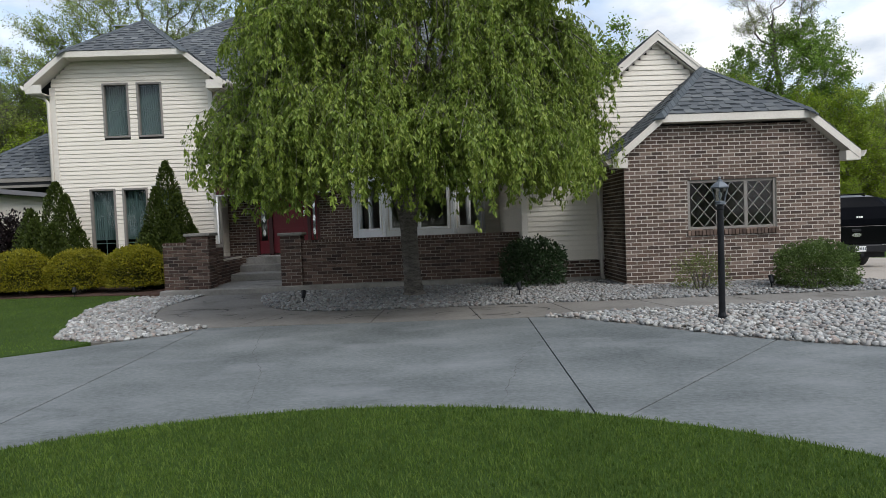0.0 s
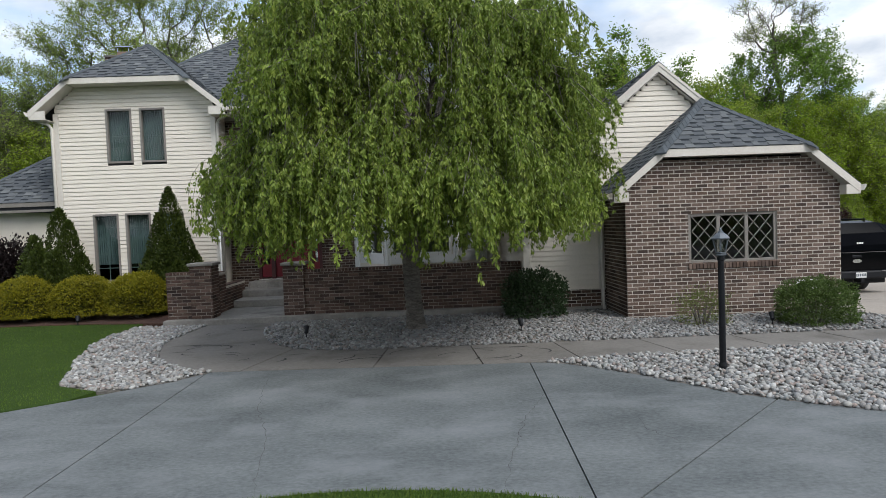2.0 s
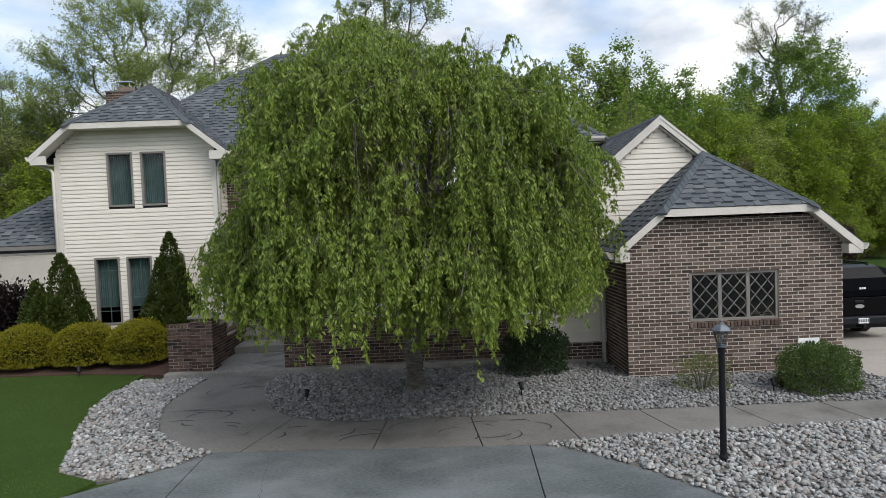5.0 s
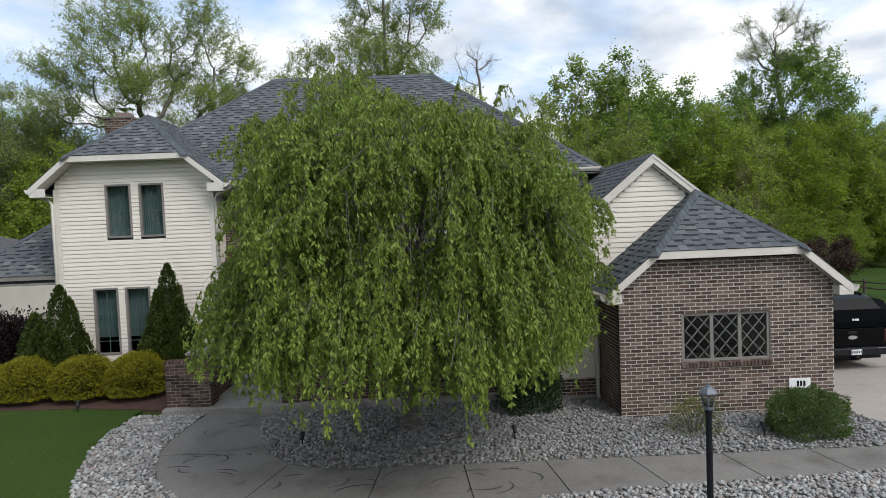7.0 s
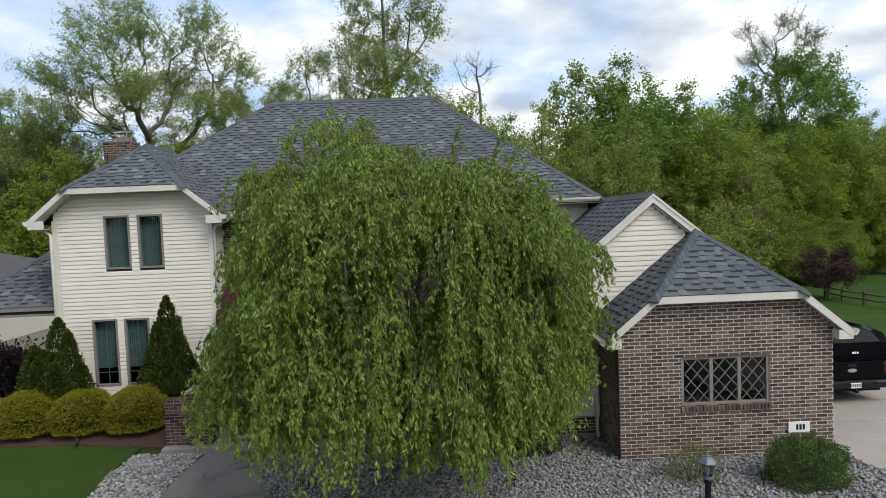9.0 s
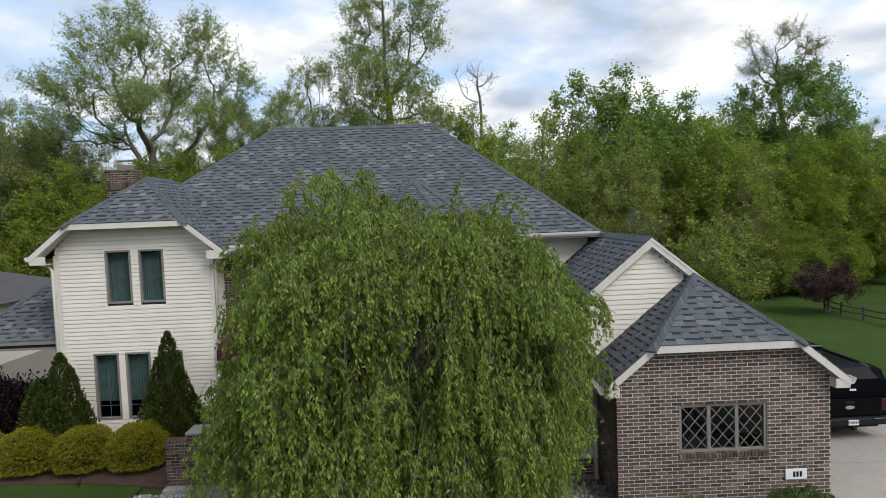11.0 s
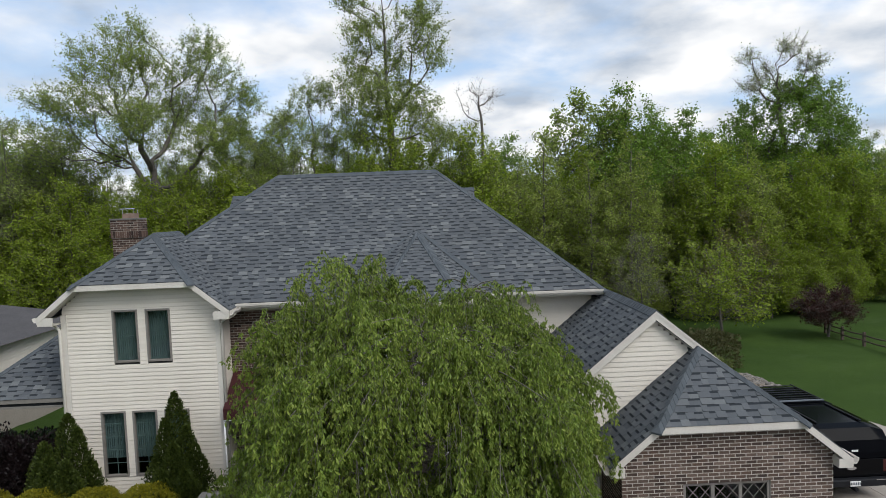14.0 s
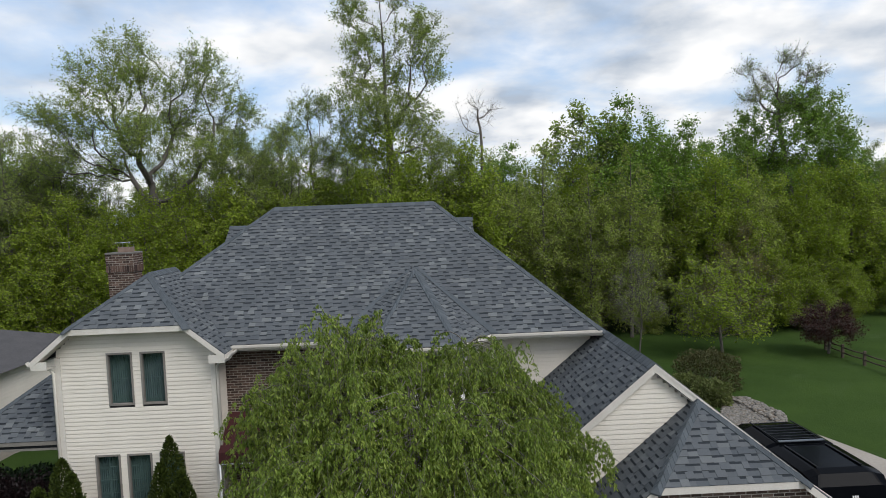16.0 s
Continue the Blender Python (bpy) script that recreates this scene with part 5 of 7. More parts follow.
# ---- porch ----
porch = thing("porch", "brick-walled porch with concrete floor and steps", "porch")
PY = 12.55
part("porch_slab", box_bm(-5.33, 2.0, 12.40, 15.98, -0.2, 0.12, 0.015), STEP, porch, "concrete porch slab")
part("porch_floor", box_bm(-2.35, 2.0, 12.8, 15.98, 0.12, 0.30), WALKWAY, porch)
for x0, y0, z in ((-4.98, 14.2, 0.28), (-4.76, 14.9, 0.44), (-4.45, 15.4, 0.60)):
    part("step", box_bm(x0, -2.3, y0, 15.97, 0.12, z, 0.012), STEP, porch, "worn concrete step")


def porch_wall(x0, x1, y0, y1, top, cap, seed, single=0):
    """A free-standing brick wall with a cap."""
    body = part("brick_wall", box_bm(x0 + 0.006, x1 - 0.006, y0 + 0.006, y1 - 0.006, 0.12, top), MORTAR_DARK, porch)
    for st, hd, ln in (((x0, y0), 0, x1 - x0), ((x1, y0), 90, y1 - y0), ((x1, y1), 180, x1 - x0), ((x0, y1), -90, y1 - y0)):
        w = Wall([(0, 0), (ln, 0), (ln, 3), (0, 3)], [], st, hd)
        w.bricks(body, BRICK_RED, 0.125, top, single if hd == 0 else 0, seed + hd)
    if cap == "brick":
        n = round((x1 - x0) / 0.07)
        w = (x1 - x0) / n
        if n > 3:
            me = mesh_of("brick", [(0.004, -0.02, 0), (w - 0.004, -0.02, 0), (w - 0.004, y1 - y0 + 0.02, 0), (0.004, y1 - y0 + 0.02, 0),
                                   (0.006, -0.018, 0.055), (w - 0.006, -0.018, 0.055), (w - 0.006, y1 - y0 + 0.018, 0.055), (0.006, y1 - y0 + 0.018, 0.055)],
                         [(0, 1, 5, 4), (1, 2, 6, 5), (2, 3, 7, 6), (3, 0, 4, 7), (4, 5, 6, 7)], BRICK_RED)
            for k in range(n):
                child("brick", me, body, m=Matrix.Translation((x0 + k * w, y0, top + 0.004)))
            part("cap_mortar", box_bm(x0, x1, y0 - 0.01, y1 + 0.01, top - 0.002, top + 0.05), MORTAR, body)
    else:
        part("pier_cap", box_bm(x0 - 0.04, x1 + 0.04, y0 - 0.04, y1 + 0.04, top, top + 0.06, 0.012), STEP, body)


porch_wall(-5.30, -4.80, PY + 0.05, 12.80, 1.02, "brick", 11)
porch_wall(-4.80, -4.36, PY, 12.99, 1.20, "stone", 12, 60)
porch_wall(-4.72, -4.47, 12.99, 13.75, 0.95, "brick", 16)
porch_wall(-4.72, -4.47, 13.75, 15.15, 0.62, "brick", 17)
porch_wall(-2.92, -2.50, PY, 12.97, 1.14, "stone", 13, 60)
porch_wall(-2.50, 1.98, PY + 0.05, 12.80, 0.98, "brick", 14, 300)

# cladding pieces of the house
w_gable.siding(wg, SIDING, 0.43, 4.68)
w_gside.siding(wgs, SIDING, 0.2, 2.36)
w_lh.siding(wlh, SIDING, 0.15, 5.52)
w_lhr.siding(wlhr, SIDING, 0.15, 4.9)
w_rear.siding(wre, SIDING, 0.15, 4.85)
for bw, c in bay_walls:
    bw.siding(c, SIDING, 0.15, 4.85)
base = Wall([(0, -0.1), (1.62, -0.1), (1.62, 0.42), (0, 0.42)], [], (2.03, SY - 0.05), 0)
bc = base.core(house, MORTAR, 0.05, "brick_base", "brown brick base course")
base.bricks(bc, BRICK_RED, 0.02, 0.42, 60, 3)
part("foundation", box_bm(2.0, 3.655, SY - 0.075, SY - 0.052, -0.1, 0.09, 0.004), STEP, house)
w_front.bricks(wf, BRICK, -0.02, 2.86, 300, 1, keep=lambda u, z: u < 3.97 and z < 1.3)
w_left.bricks(wl, BRICK, -0.02, 2.34, 0, 2)
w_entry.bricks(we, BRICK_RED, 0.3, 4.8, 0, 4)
w_right.bricks(wr, BRICK, -0.6, 2.34, 0, 6)

# ---- plants ----
def leaf_cloud(P, D, size, rng, width=0.42, fold=0.25, face=None, wild=1.0):
    """Leaf blades at points P pointing along D: two triangles each, folded at the midrib."""
    n = len(P)
    D = D / (np.linalg.norm(D, axis=1)[:, None] + 1e-9)
    R = rng.normal(size=(n, 3))
    S = np.cross(D, R if face is None else R * wild + face)
    S /= np.linalg.norm(S, axis=1)[:, None] + 1e-9
    U = np.cross(S, D)
    L = (size * rng.uniform(0.65, 1.3, n))[:, None]
    W = L * width * 0.5
    V = np.stack([P, P + D * L * 0.5 + S * W + U * W * fold, P + D * L, P + D * L * 0.5 - S * W + U * W * fold], 1)
    b = np.arange(n)[:, None] * 4
    F = np.concatenate([b + [0, 1, 2], b + [0, 2, 3]], 1).reshape(-1, 3)
    return V.reshape(-1, 3), F


class Tubes:
    def __init__(self):
        self.V, self.F, self.n = [], [], 0

    def add(self, pts, radii, k=5):
        V, F = tube_arrays(pts, radii, k)
        self.V.append(V)
        self.F.append(np.array(F) + self.n)
        self.n += len(V)

    def mesh(self, name, material):
        return tri_mesh(name, np.concatenate(self.V), np.concatenate(self.F), material, True)


def weeping_tree():
    rng = np.random.default_rng(42)
    t = thing("weeping_cherry_tree", "weeping ornamental tree with fresh green drooping leaves, in a stone bed", "tree", (TX, TY, 0))
    trunk, twig, shoot = Tubes(), Tubes(), Tubes()
    zs = np.linspace(-0.1, 1.75, 38)
    rings = 0.006 * np.sin(zs * 47.0) + 0.005 * np.sin(zs * 83.0 + 1.0) + rng.normal(0, 0.003, 38)
    trunk.add([(0.02 - 0.05 * math.sin(z * 1.2), 0.01 * z, z) for z in zs], 0.15 + 0.075 * np.exp(-np.maximum(zs, 0) / 0.14) + 0.03 * np.clip((zs - 1.15) / 0.5, 0, 1) + rings, 18)
    for sg in (-1, 1):
        trunk.add([(-0.03 + 0.03 * sg, 0.02, 1.35), (0.16 * sg, 0.0, 1.75), (0.3 * sg, 0.05, 2.3), (0.42 * sg, 0.0, 3.0)], [0.135, 0.12, 0.10, 0.075], 10)
    limbs = []
    for k in range(13):
        a = k * 2.4 + rng.uniform(-0.3, 0.3)
        top = rng.uniform(3.6, 5.6)
        r = rng.uniform(0.6, 2.2)
        u = np.linspace(0, 1, 9)
        wob = rng.normal(0, 0.07, (9, 3)) * u[:, None]
        pts = np.stack([np.cos(a) * r * u ** 1.1, np.sin(a) * r * u ** 1.1, 1.5 + (top - 1.5) * u ** 0.75], 1) + wob
        trunk.add(pts, np.linspace(0.085, 0.028, 9), 7)
        limbs.append(pts)
    groups = ([], [], [], [])

    def dome(phi):
        """Outer radius of the crown by heading; fuller towards the driveway."""
        return 3.17 - 0.36 * max(0.0, -math.cos(phi)) + 1.0 * max(0.0, -math.sin(phi)) ** 1.5 + 0.17 * math.sin(3 * phi + 0.6) + 0.17 * math.sin(7 * phi + 2.0) + 0.10 * math.sin(13 * phi)

    def top_z(q, phi):
        """Height of the crown, lower towards the garage."""
        return 2.0 + 3.85 * max(0.0, 1 - q ** 3.8) ** 0.5 - 0.36 * q * math.cos(phi)

    def leaves_on(pts, count, tipward, spray=0.46):
        """Leaves in small hanging bunches along a shoot; the youngest near its tip are paler."""
        n = len(pts) - 1
        w = np.clip(np.repeat(rng.uniform(0.04, 1, count), 4) * n + rng.normal(0, 0.03, count * 4), 0, n - 0.001)
        m = len(w)
        i = w.astype(int)
        fr = (w - i)[:, None]
        p = pts[i] * (1 - fr) + pts[i + 1] * fr + rng.normal(0, 0.012, (m, 3))
        d = np.stack([rng.normal(0, spray, m), rng.normal(0, spray, m), -np.abs(rng.normal(1.0, 0.3, m))], 1)
        young = (w / n + rng.normal(0, 0.25, m)) > tipward
        groups[0].append(p[~young])
        groups[1].append(d[~young])
        groups[2].append(p[young])
        groups[3].append(d[young])

    boughs = []
    n_top, n_side = 135, 290
    for k in range(n_top):
        q = math.sqrt((k + 0.5) / n_top) * 0.97
        phi = k * 2.39996 + rng.uniform(-0.2, 0.2)
        boughs.append((phi, q, top_z(q, phi) - abs(rng.normal(0, 0.3)), rng.uniform(0.3, 0.75) if q < 0.75 else rng.uniform(0.4, 1.0)))
    for k in range(n_side):
        z = rng.uniform(2.5, 5.3)
        q = min(1.04, (1 - min(0.97, max(0.0, (z - 2.0) / 3.95)) ** 2) ** (1 / 3.8)) * rng.uniform(0.82, 1.02)
        phi = k * 2.39996 + rng.uniform(-0.3, 0.3)
        boughs.append((phi, q, z - 0.28 * math.cos(phi) * (z - 2.4) / 2.9, rng.uniform(0.45, 1.1)))
    for k in range(240):
        phi = k * 2.39996 + rng.uniform(-0.4, 0.4) if k < 90 else rng.uniform(math.pi * 1.05, math.pi * 1.95)
        z = rng.uniform(2.05, 3.1)
        boughs.append((phi, rng.uniform(0.66, 1.0), z, z - BOTTOM + rng.uniform(-0.35, 0.25) + 0.3 * max(0.0, -math.sin(phi)) ** 2))
    for k in range(26):
        z = rng.uniform(1.95, 2.7)
        boughs.append((rng.uniform(3.5, 4.15), rng.uniform(0.9, 1.1), z, z - BOTTOM + rng.uniform(-0.3, 0.2)))
    for k in range(44):
        z = rng.uniform(1.95, 2.5)
        boughs.append((rng.uniform(1.25, 1.75) * math.pi, rng.uniform(0.7, 0.98), z, z - BOTTOM + rng.uniform(-0.1, 0.5)))
    # fuller in the middle of the driveway side
    for k in range(26):
        z = rng.uniform(3.5, 4.9)
        boughs.append((rng.uniform(1.3, 1.72) * math.pi, rng.uniform(0.62, 0.9), z, rng.uniform(0.7, 1.2)))
    for phi, q, z1, hang in boughs:
        # open gaps and tiers between the hanging masses
        gap_ = math.sin(5 * phi + 2.3 * z1) * math.sin(3.4 * z1 - 2 * phi + 0.8) + 0.5 * math.sin(11 * phi - 4.1 * z1)
        if gap_ < -0.86 and z1 > 2.4:
            continue
        q *= 1 + 0.09 * gap_
        wide = 1 + (0.09 * max(0.0, math.cos(phi)) if 3.1 < z1 < 4.4 else 0.0)
        r1 = dome(phi) * wide * q
        tip = np.array([math.cos(phi) * r1, math.sin(phi) * r1, z1])
        root = min((l[int(rng.integers(4, 9))] for l in limbs for _ in range(2)), key=lambda p: np.linalg.norm((p - tip)[:2]) + 0.4 * abs(p[2] - z1 - 0.2))
        u = np.linspace(0, 1, 9)[:, None]
        arch = root * (1 - u) + tip * u
        arch[:, 2] += 0.4 * np.sin(np.pi * u[:, 0]) * min(1.0, np.linalg.norm((tip - root)[:2]))
        arch += np.cumsum(rng.normal(0, 0.022, (9, 3)), 0) * u
        twig.add(arch, np.linspace(0.014, 0.005, 9), 4)
        leaves_on(arch[3:], 24, 1.1, 0.6)
        # a shock of shoots that spring from the end of the bough, arch over and hang
        for _ in range(int(rng.integers(11, 19))):
            f = 1 - 0.5 * rng.uniform() ** 1.6
            i = min(int(f * 8), 7)
            o = arch[i] * (1 - (f * 8 - i)) + arch[i + 1] * (f * 8 - i)
            a = phi + rng.normal(0, 1.2)
            reach = rng.uniform(0.08, 0.55)
            ln = hang * rng.uniform(0.4, 1.1) * (1.15 - 0.8 * reach)
            low = BOTTOM - 0.2 * max(0.0, -math.sin(phi)) ** 2 + 0.11 * rng.normal() + 0.12 * math.sin(6 * phi + 1.0)
            ln = min(ln, o[2] - low)
            if ln < 0.12:
                continue
            v = np.linspace(0, 1, 7)
            pts = o + np.stack([math.cos(a) * reach * (1 - (1 - v) ** 2.2), math.sin(a) * reach * (1 - (1 - v) ** 2.2), rng.uniform(0.05, 0.16) * np.sin(np.pi * np.minimum(1, v * 2.4)) * (v < 0.42) - ln * v ** 1.45], 1)
            pts += np.cumsum(rng.normal(0, 0.016, (7, 3)), 0) * v[:, None]
            if math.hypot(pts[-1, 0], pts[-1, 1]) > (1.03 if z1 > 2.9 else 1.18) * wide * dome(math.atan2(pts[-1, 1], pts[-1, 0])):
                continue
            shoot.add(pts, np.linspace(0.0032, 0.0014, 7), 3)
            leaves_on(pts, int(ln * NODES_M) + 3, 0.83)
    # loose sprays standing out of the top and the sides
    for k in range(46):
        phi = (rng.uniform(0.6, 1.35) * math.pi if k % 3 else rng.uniform(0, 2 * math.pi)) if k < 26 else rng.choice((math.pi * 1.02, math.pi * 1.97)) + rng.normal(0, 0.22)
        q = rng.uniform(0.1, 0.75) if k < 26 else rng.uniform(0.7, 0.85)
        z = top_z(q, phi) + rng.uniform(0.0, 0.35) if k < 26 else rng.uniform(2.4, 4.6)
        R = dome(phi)
        o = np.array([math.cos(phi) * R * q, math.sin(phi) * R * q, z - 0.25])
        for _ in range(4):
            a = phi + rng.normal(0, 0.7)
            ln, up = rng.uniform(0.25, 0.6), rng.uniform(0.25, 0.6) if k < 26 else rng.uniform(0.05, 0.2)
            v = np.linspace(0, 1, 8)
            pts = o + np.stack([math.cos(a) * ln * v ** 0.8, math.sin(a) * ln * v ** 0.8, up * np.sin(np.pi * 0.8 * v) - 0.75 * np.maximum(0, v - 0.35) ** 1.5], 1)
            twig.add(pts, np.linspace(0.005, 0.0018, 8), 4)
            leaves_on(pts, 13, 0.8)
    # bare arching shoots over the outside of the crown
    for k in range(120):
        phi, q = rng.uniform(math.pi * 0.95, math.pi * 2.05), rng.uniform(0.35, 0.97)
        R = dome(phi)
        z = top_z(min(q, 0.93), phi) * rng.uniform(0.75, 1.0)
        o = np.array([math.cos(phi) * R * q * 0.92, math.sin(phi) * R * q * 0.92, z])
        for _ in range(2):
            a = phi + rng.normal(0, 0.6)
            ln, dr = rng.uniform(0.15, 0.45), rng.uniform(0.4, 1.1)
            v = np.linspace(0, 1, 9)
            pts = o + np.stack([math.cos(a) * ln * v ** 0.8, math.sin(a) * ln * v ** 0.8, 0.16 * np.sin(np.pi * np.minimum(1, v * 1.8)) - dr * np.maximum(0, v - 0.2) ** 1.5], 1)
            twig.add(pts, np.linspace(0.0042, 0.0016, 9), 4)
    child("trunk", trunk.mesh("trunk", BARK_CHERRY), t, "grey-brown ringed cherry trunk")
    child("twig", twig.mesh("twig", TWIG), t, "thin drooping twigs", kind="stuff")
    child("young_shoot", shoot.mesh("young_shoot", SHOOT), t, "green-brown hanging shoots", kind="stuff")
    for name, lab, gp, gd, mt in (("crown", "hanging bunches of narrow green leaves", groups[0], groups[1], LEAF_WEEP), ("new_growth", "pale yellow-green young leaves", groups[2], groups[3], LEAF_TIP)):
        P = np.concatenate(gp)
        face = np.stack([P[:, 0], P[:, 1], np.maximum(P[:, 2] - 2.5, 0.5)], 1)
        face /= np.linalg.norm(face, axis=1)[:, None]
        V, F = leaf_cloud(P, np.concatenate(gd), 0.066, rng, 0.40, 0.3, face * 0.8, 1.0)
        child(name, tri_mesh(name, V, F, mt), t, lab)
    return t


TX, TY, BOTTOM, NODES_M = -0.22, 10.95, 1.66, 21.0
weeping_tree()


def lobe_points(rng, lobes, count):
    """Points spread through a crown made of egg-shaped lobes (x, y, z, radius across, radius up), thinning out at their edges."""
    L = np.array(lobes, float)
    w = L[:, 3] ** 1.7 * L[:, 4] ** 0.8
    pick = L[rng.choice(len(L), size=count, p=w / w.sum())]
    d = rng.normal(size=(count, 3))
    d *= np.minimum(0.6, 1.2 / np.linalg.norm(d, axis=1))[:, None]
    return pick[:, :3] + d * np.stack([pick[:, 3], pick[:, 3], pick[:, 4]], 1)


def grow(rng, lobes, lead, trunk_r, shoots, leaves, leaf_size, sprig=0.55, thrift=0.35, near=0.09, rise=0.5):
    """A broad-leaved tree. lead: the line of the trunk; from it boughs fork again and again towards points in the lobes,
    each taking the shortest way that thrift allows; every end carries a bunch of sprigs with leaves along them."""
    lead = np.array(lead, float)
    t = np.linspace(0, len(lead) - 1, 16)
    T = np.stack([np.interp(t, range(len(lead)), lead[:, k]) for k in range(3)], 1)
    T[1:] += np.cumsum(rng.normal(0, 0.012 * T[-1, 2] / 4, (15, 3)) * (1, 1, 0), 0)
    goals = lobe_points(rng, lobes, shoots)
    goals = goals[np.argsort(np.linalg.norm(goals - T[8], axis=1))]
    cap = 16 + shoots * 9
    N, up, far = np.zeros((cap, 3)), np.zeros(cap, int) - 1, np.zeros(cap)
    N[:16] = T
    up[1:16] = range(15)
    far[:16] = np.arange(16) * np.linalg.norm(T[1] - T[0])
    n, ends = 16, []
    clear = min(l[2] - l[4] for l in lobes) * 0.8
    for g in goals:
        v = g - N[:n]
        dist = np.linalg.norm(v, axis=1)
        cost = dist + thrift * far[:n] + np.where(v[:, 2] < 0.12 * dist, 0.9 * dist, 0.0) + np.where(N[:n, 2] < clear, 4.0, 0.0)
        j = int(np.argmin(cost))
        k = int(np.clip(dist[j] / 0.5, 1, 8))
        f = np.linspace(0, 1, k + 1)[1:, None]
        line = N[j] * (1 - f) + g * f
        line[:, 2] -= rise * 0.16 * dist[j] * np.sin(np.pi * f[:, 0])
        line[:-1] += rng.normal(0, 0.06, (k - 1, 3)) * min(1.0, dist[j])
        N[n:n + k] = line
        up[n], up[n + 1:n + k] = j, np.arange(n, n + k - 1)
        far[n:n + k] = far[j] + dist[j] * f[:, 0]
        ends.append(n + k - 1)
        n += k
    load = np.zeros(n)
    load[ends] = 1
    for i in range(n - 1, 0, -1):
        load[up[i]] += load[i]
    R = np.maximum(trunk_r * (load / load[0]) ** 0.62, 0.008)
    R[:16] = np.maximum(R[:16], trunk_r * (1 - 0.85 * np.linspace(0, 1, 16) ** 1.3))
    R[0] *= 1.25
    heavy = {}
    for i in range(1, n):
        if up[i] not in heavy or load[i] > load[heavy[up[i]]]:
            heavy[up[i]] = i
    tb = Tubes()
    for i in range(n):
        if i == 0 or heavy.get(up[i]) != i:
            path = [i] if i == 0 else [up[i], i]
            while path[-1] in heavy:
                path.append(heavy[path[-1]])
            rr = R[path].copy()
            if i:
                rr[0] = rr[1]
            tb.add(N[path], rr, 7 if rr[0] > 0.1 else 4 if rr[0] > 0.03 else 3)
    # sprigs and leaves
    per = 9
    o = np.repeat(N[ends], per, 0)
    back = np.repeat(N[up[ends]], per, 0)
    o = o + (back - o) * rng.uniform(0, 0.9, len(o))[:, None]
    mid = np.array(lobes)[:, :3].mean(0)
    out = o - mid
    out /= np.linalg.norm(out, axis=1)[:, None] + 1e-6
    d = rng.normal(0, 0.75, o.shape) + out * 0.55 + (0, 0, 0.35)
    d /= np.linalg.norm(d, axis=1)[:, None]
    e = o + d * (sprig * rng.uniform(0.4, 1.6, len(o)))[:, None]
    for a, b in zip(o, e):
        tb.add(np.array([a, b]), np.array([0.007, 0.003]), 3)
    if not leaves:
        return tb, None, None
    idx = rng.integers(len(o), size=leaves)
    f = rng.uniform(0.15, 1.1, leaves)[:, None]
    P = o[idx] * (1 - f) + e[idx] * f + rng.normal(0, near, (leaves, 3))
    P = P[P[:, 2] > 0.15]
    D = rng.normal(0, 1, P.shape) * (1, 1, 0.7) + (0, 0, -0.25)
    V, F = leaf_cloud(P, D, leaf_size, rng, 0.66, 0.3, np.array([0.0, -0.6, 1.1]), 0.75)
    return tb, V, F


def column(rng, h0, h1, wide, count, low=0.55, high=0.4, each=0.5, squat=0.8):
    """Lobes for a plain crown from h0 to h1: `wide` at its widest, narrowing to low and high times that."""
    out = []
    for k in range(count):
        c = (k + 0.5) / count
        r = wide * (low + (1 - low) * min(1, c / 0.4)) * (1 if c < 0.5 else 1 - (1 - high) * (c - 0.5) / 0.5)
        a = k * 2.4 + rng.uniform(-0.4, 0.4)
        s = r * each * rng.uniform(0.8, 1.15)
        out.append((math.cos(a) * (r - s), math.sin(a) * (r - s), h0 + (h1 - h0) * c, s, s * squat))
    return out


def tree_kind(name, label, seed, leaf, lobes, lead, bark=None, **kw):
    rng = np.random.default_rng(seed)
    if isinstance(lobes, dict):
        lobes = column(rng, **lobes)
    if isinstance(lead, (int, float)):
        lead = [(0, 0, -0.3), (rng.uniform(-0.2, 0.2), rng.uniform(-0.2, 0.2), lead * 0.5), (0, 0, lead)]
    tb, V, F = grow(rng, lobes, lead, **kw)
    return name, label, tb.mesh("trunk", bark or BARK_WOOD), None if V is None else tri_mesh("crown", V, F, leaf)


def plant(kind, x, y, scale=1.0, turn=0.0, group="", squash=1.0, label=""):
    name, lab, tm, cm = kind
    t = thing(name, label or lab, "tree", (x, y, ground_z(x, y) - 0.05), group)
    t.rotation_euler = (0, 0, turn)
    t.scale = (scale * squash, scale * squash, scale)
    child("trunk", tm, t)
    if cm:
        child("crown", cm, t)
    return t


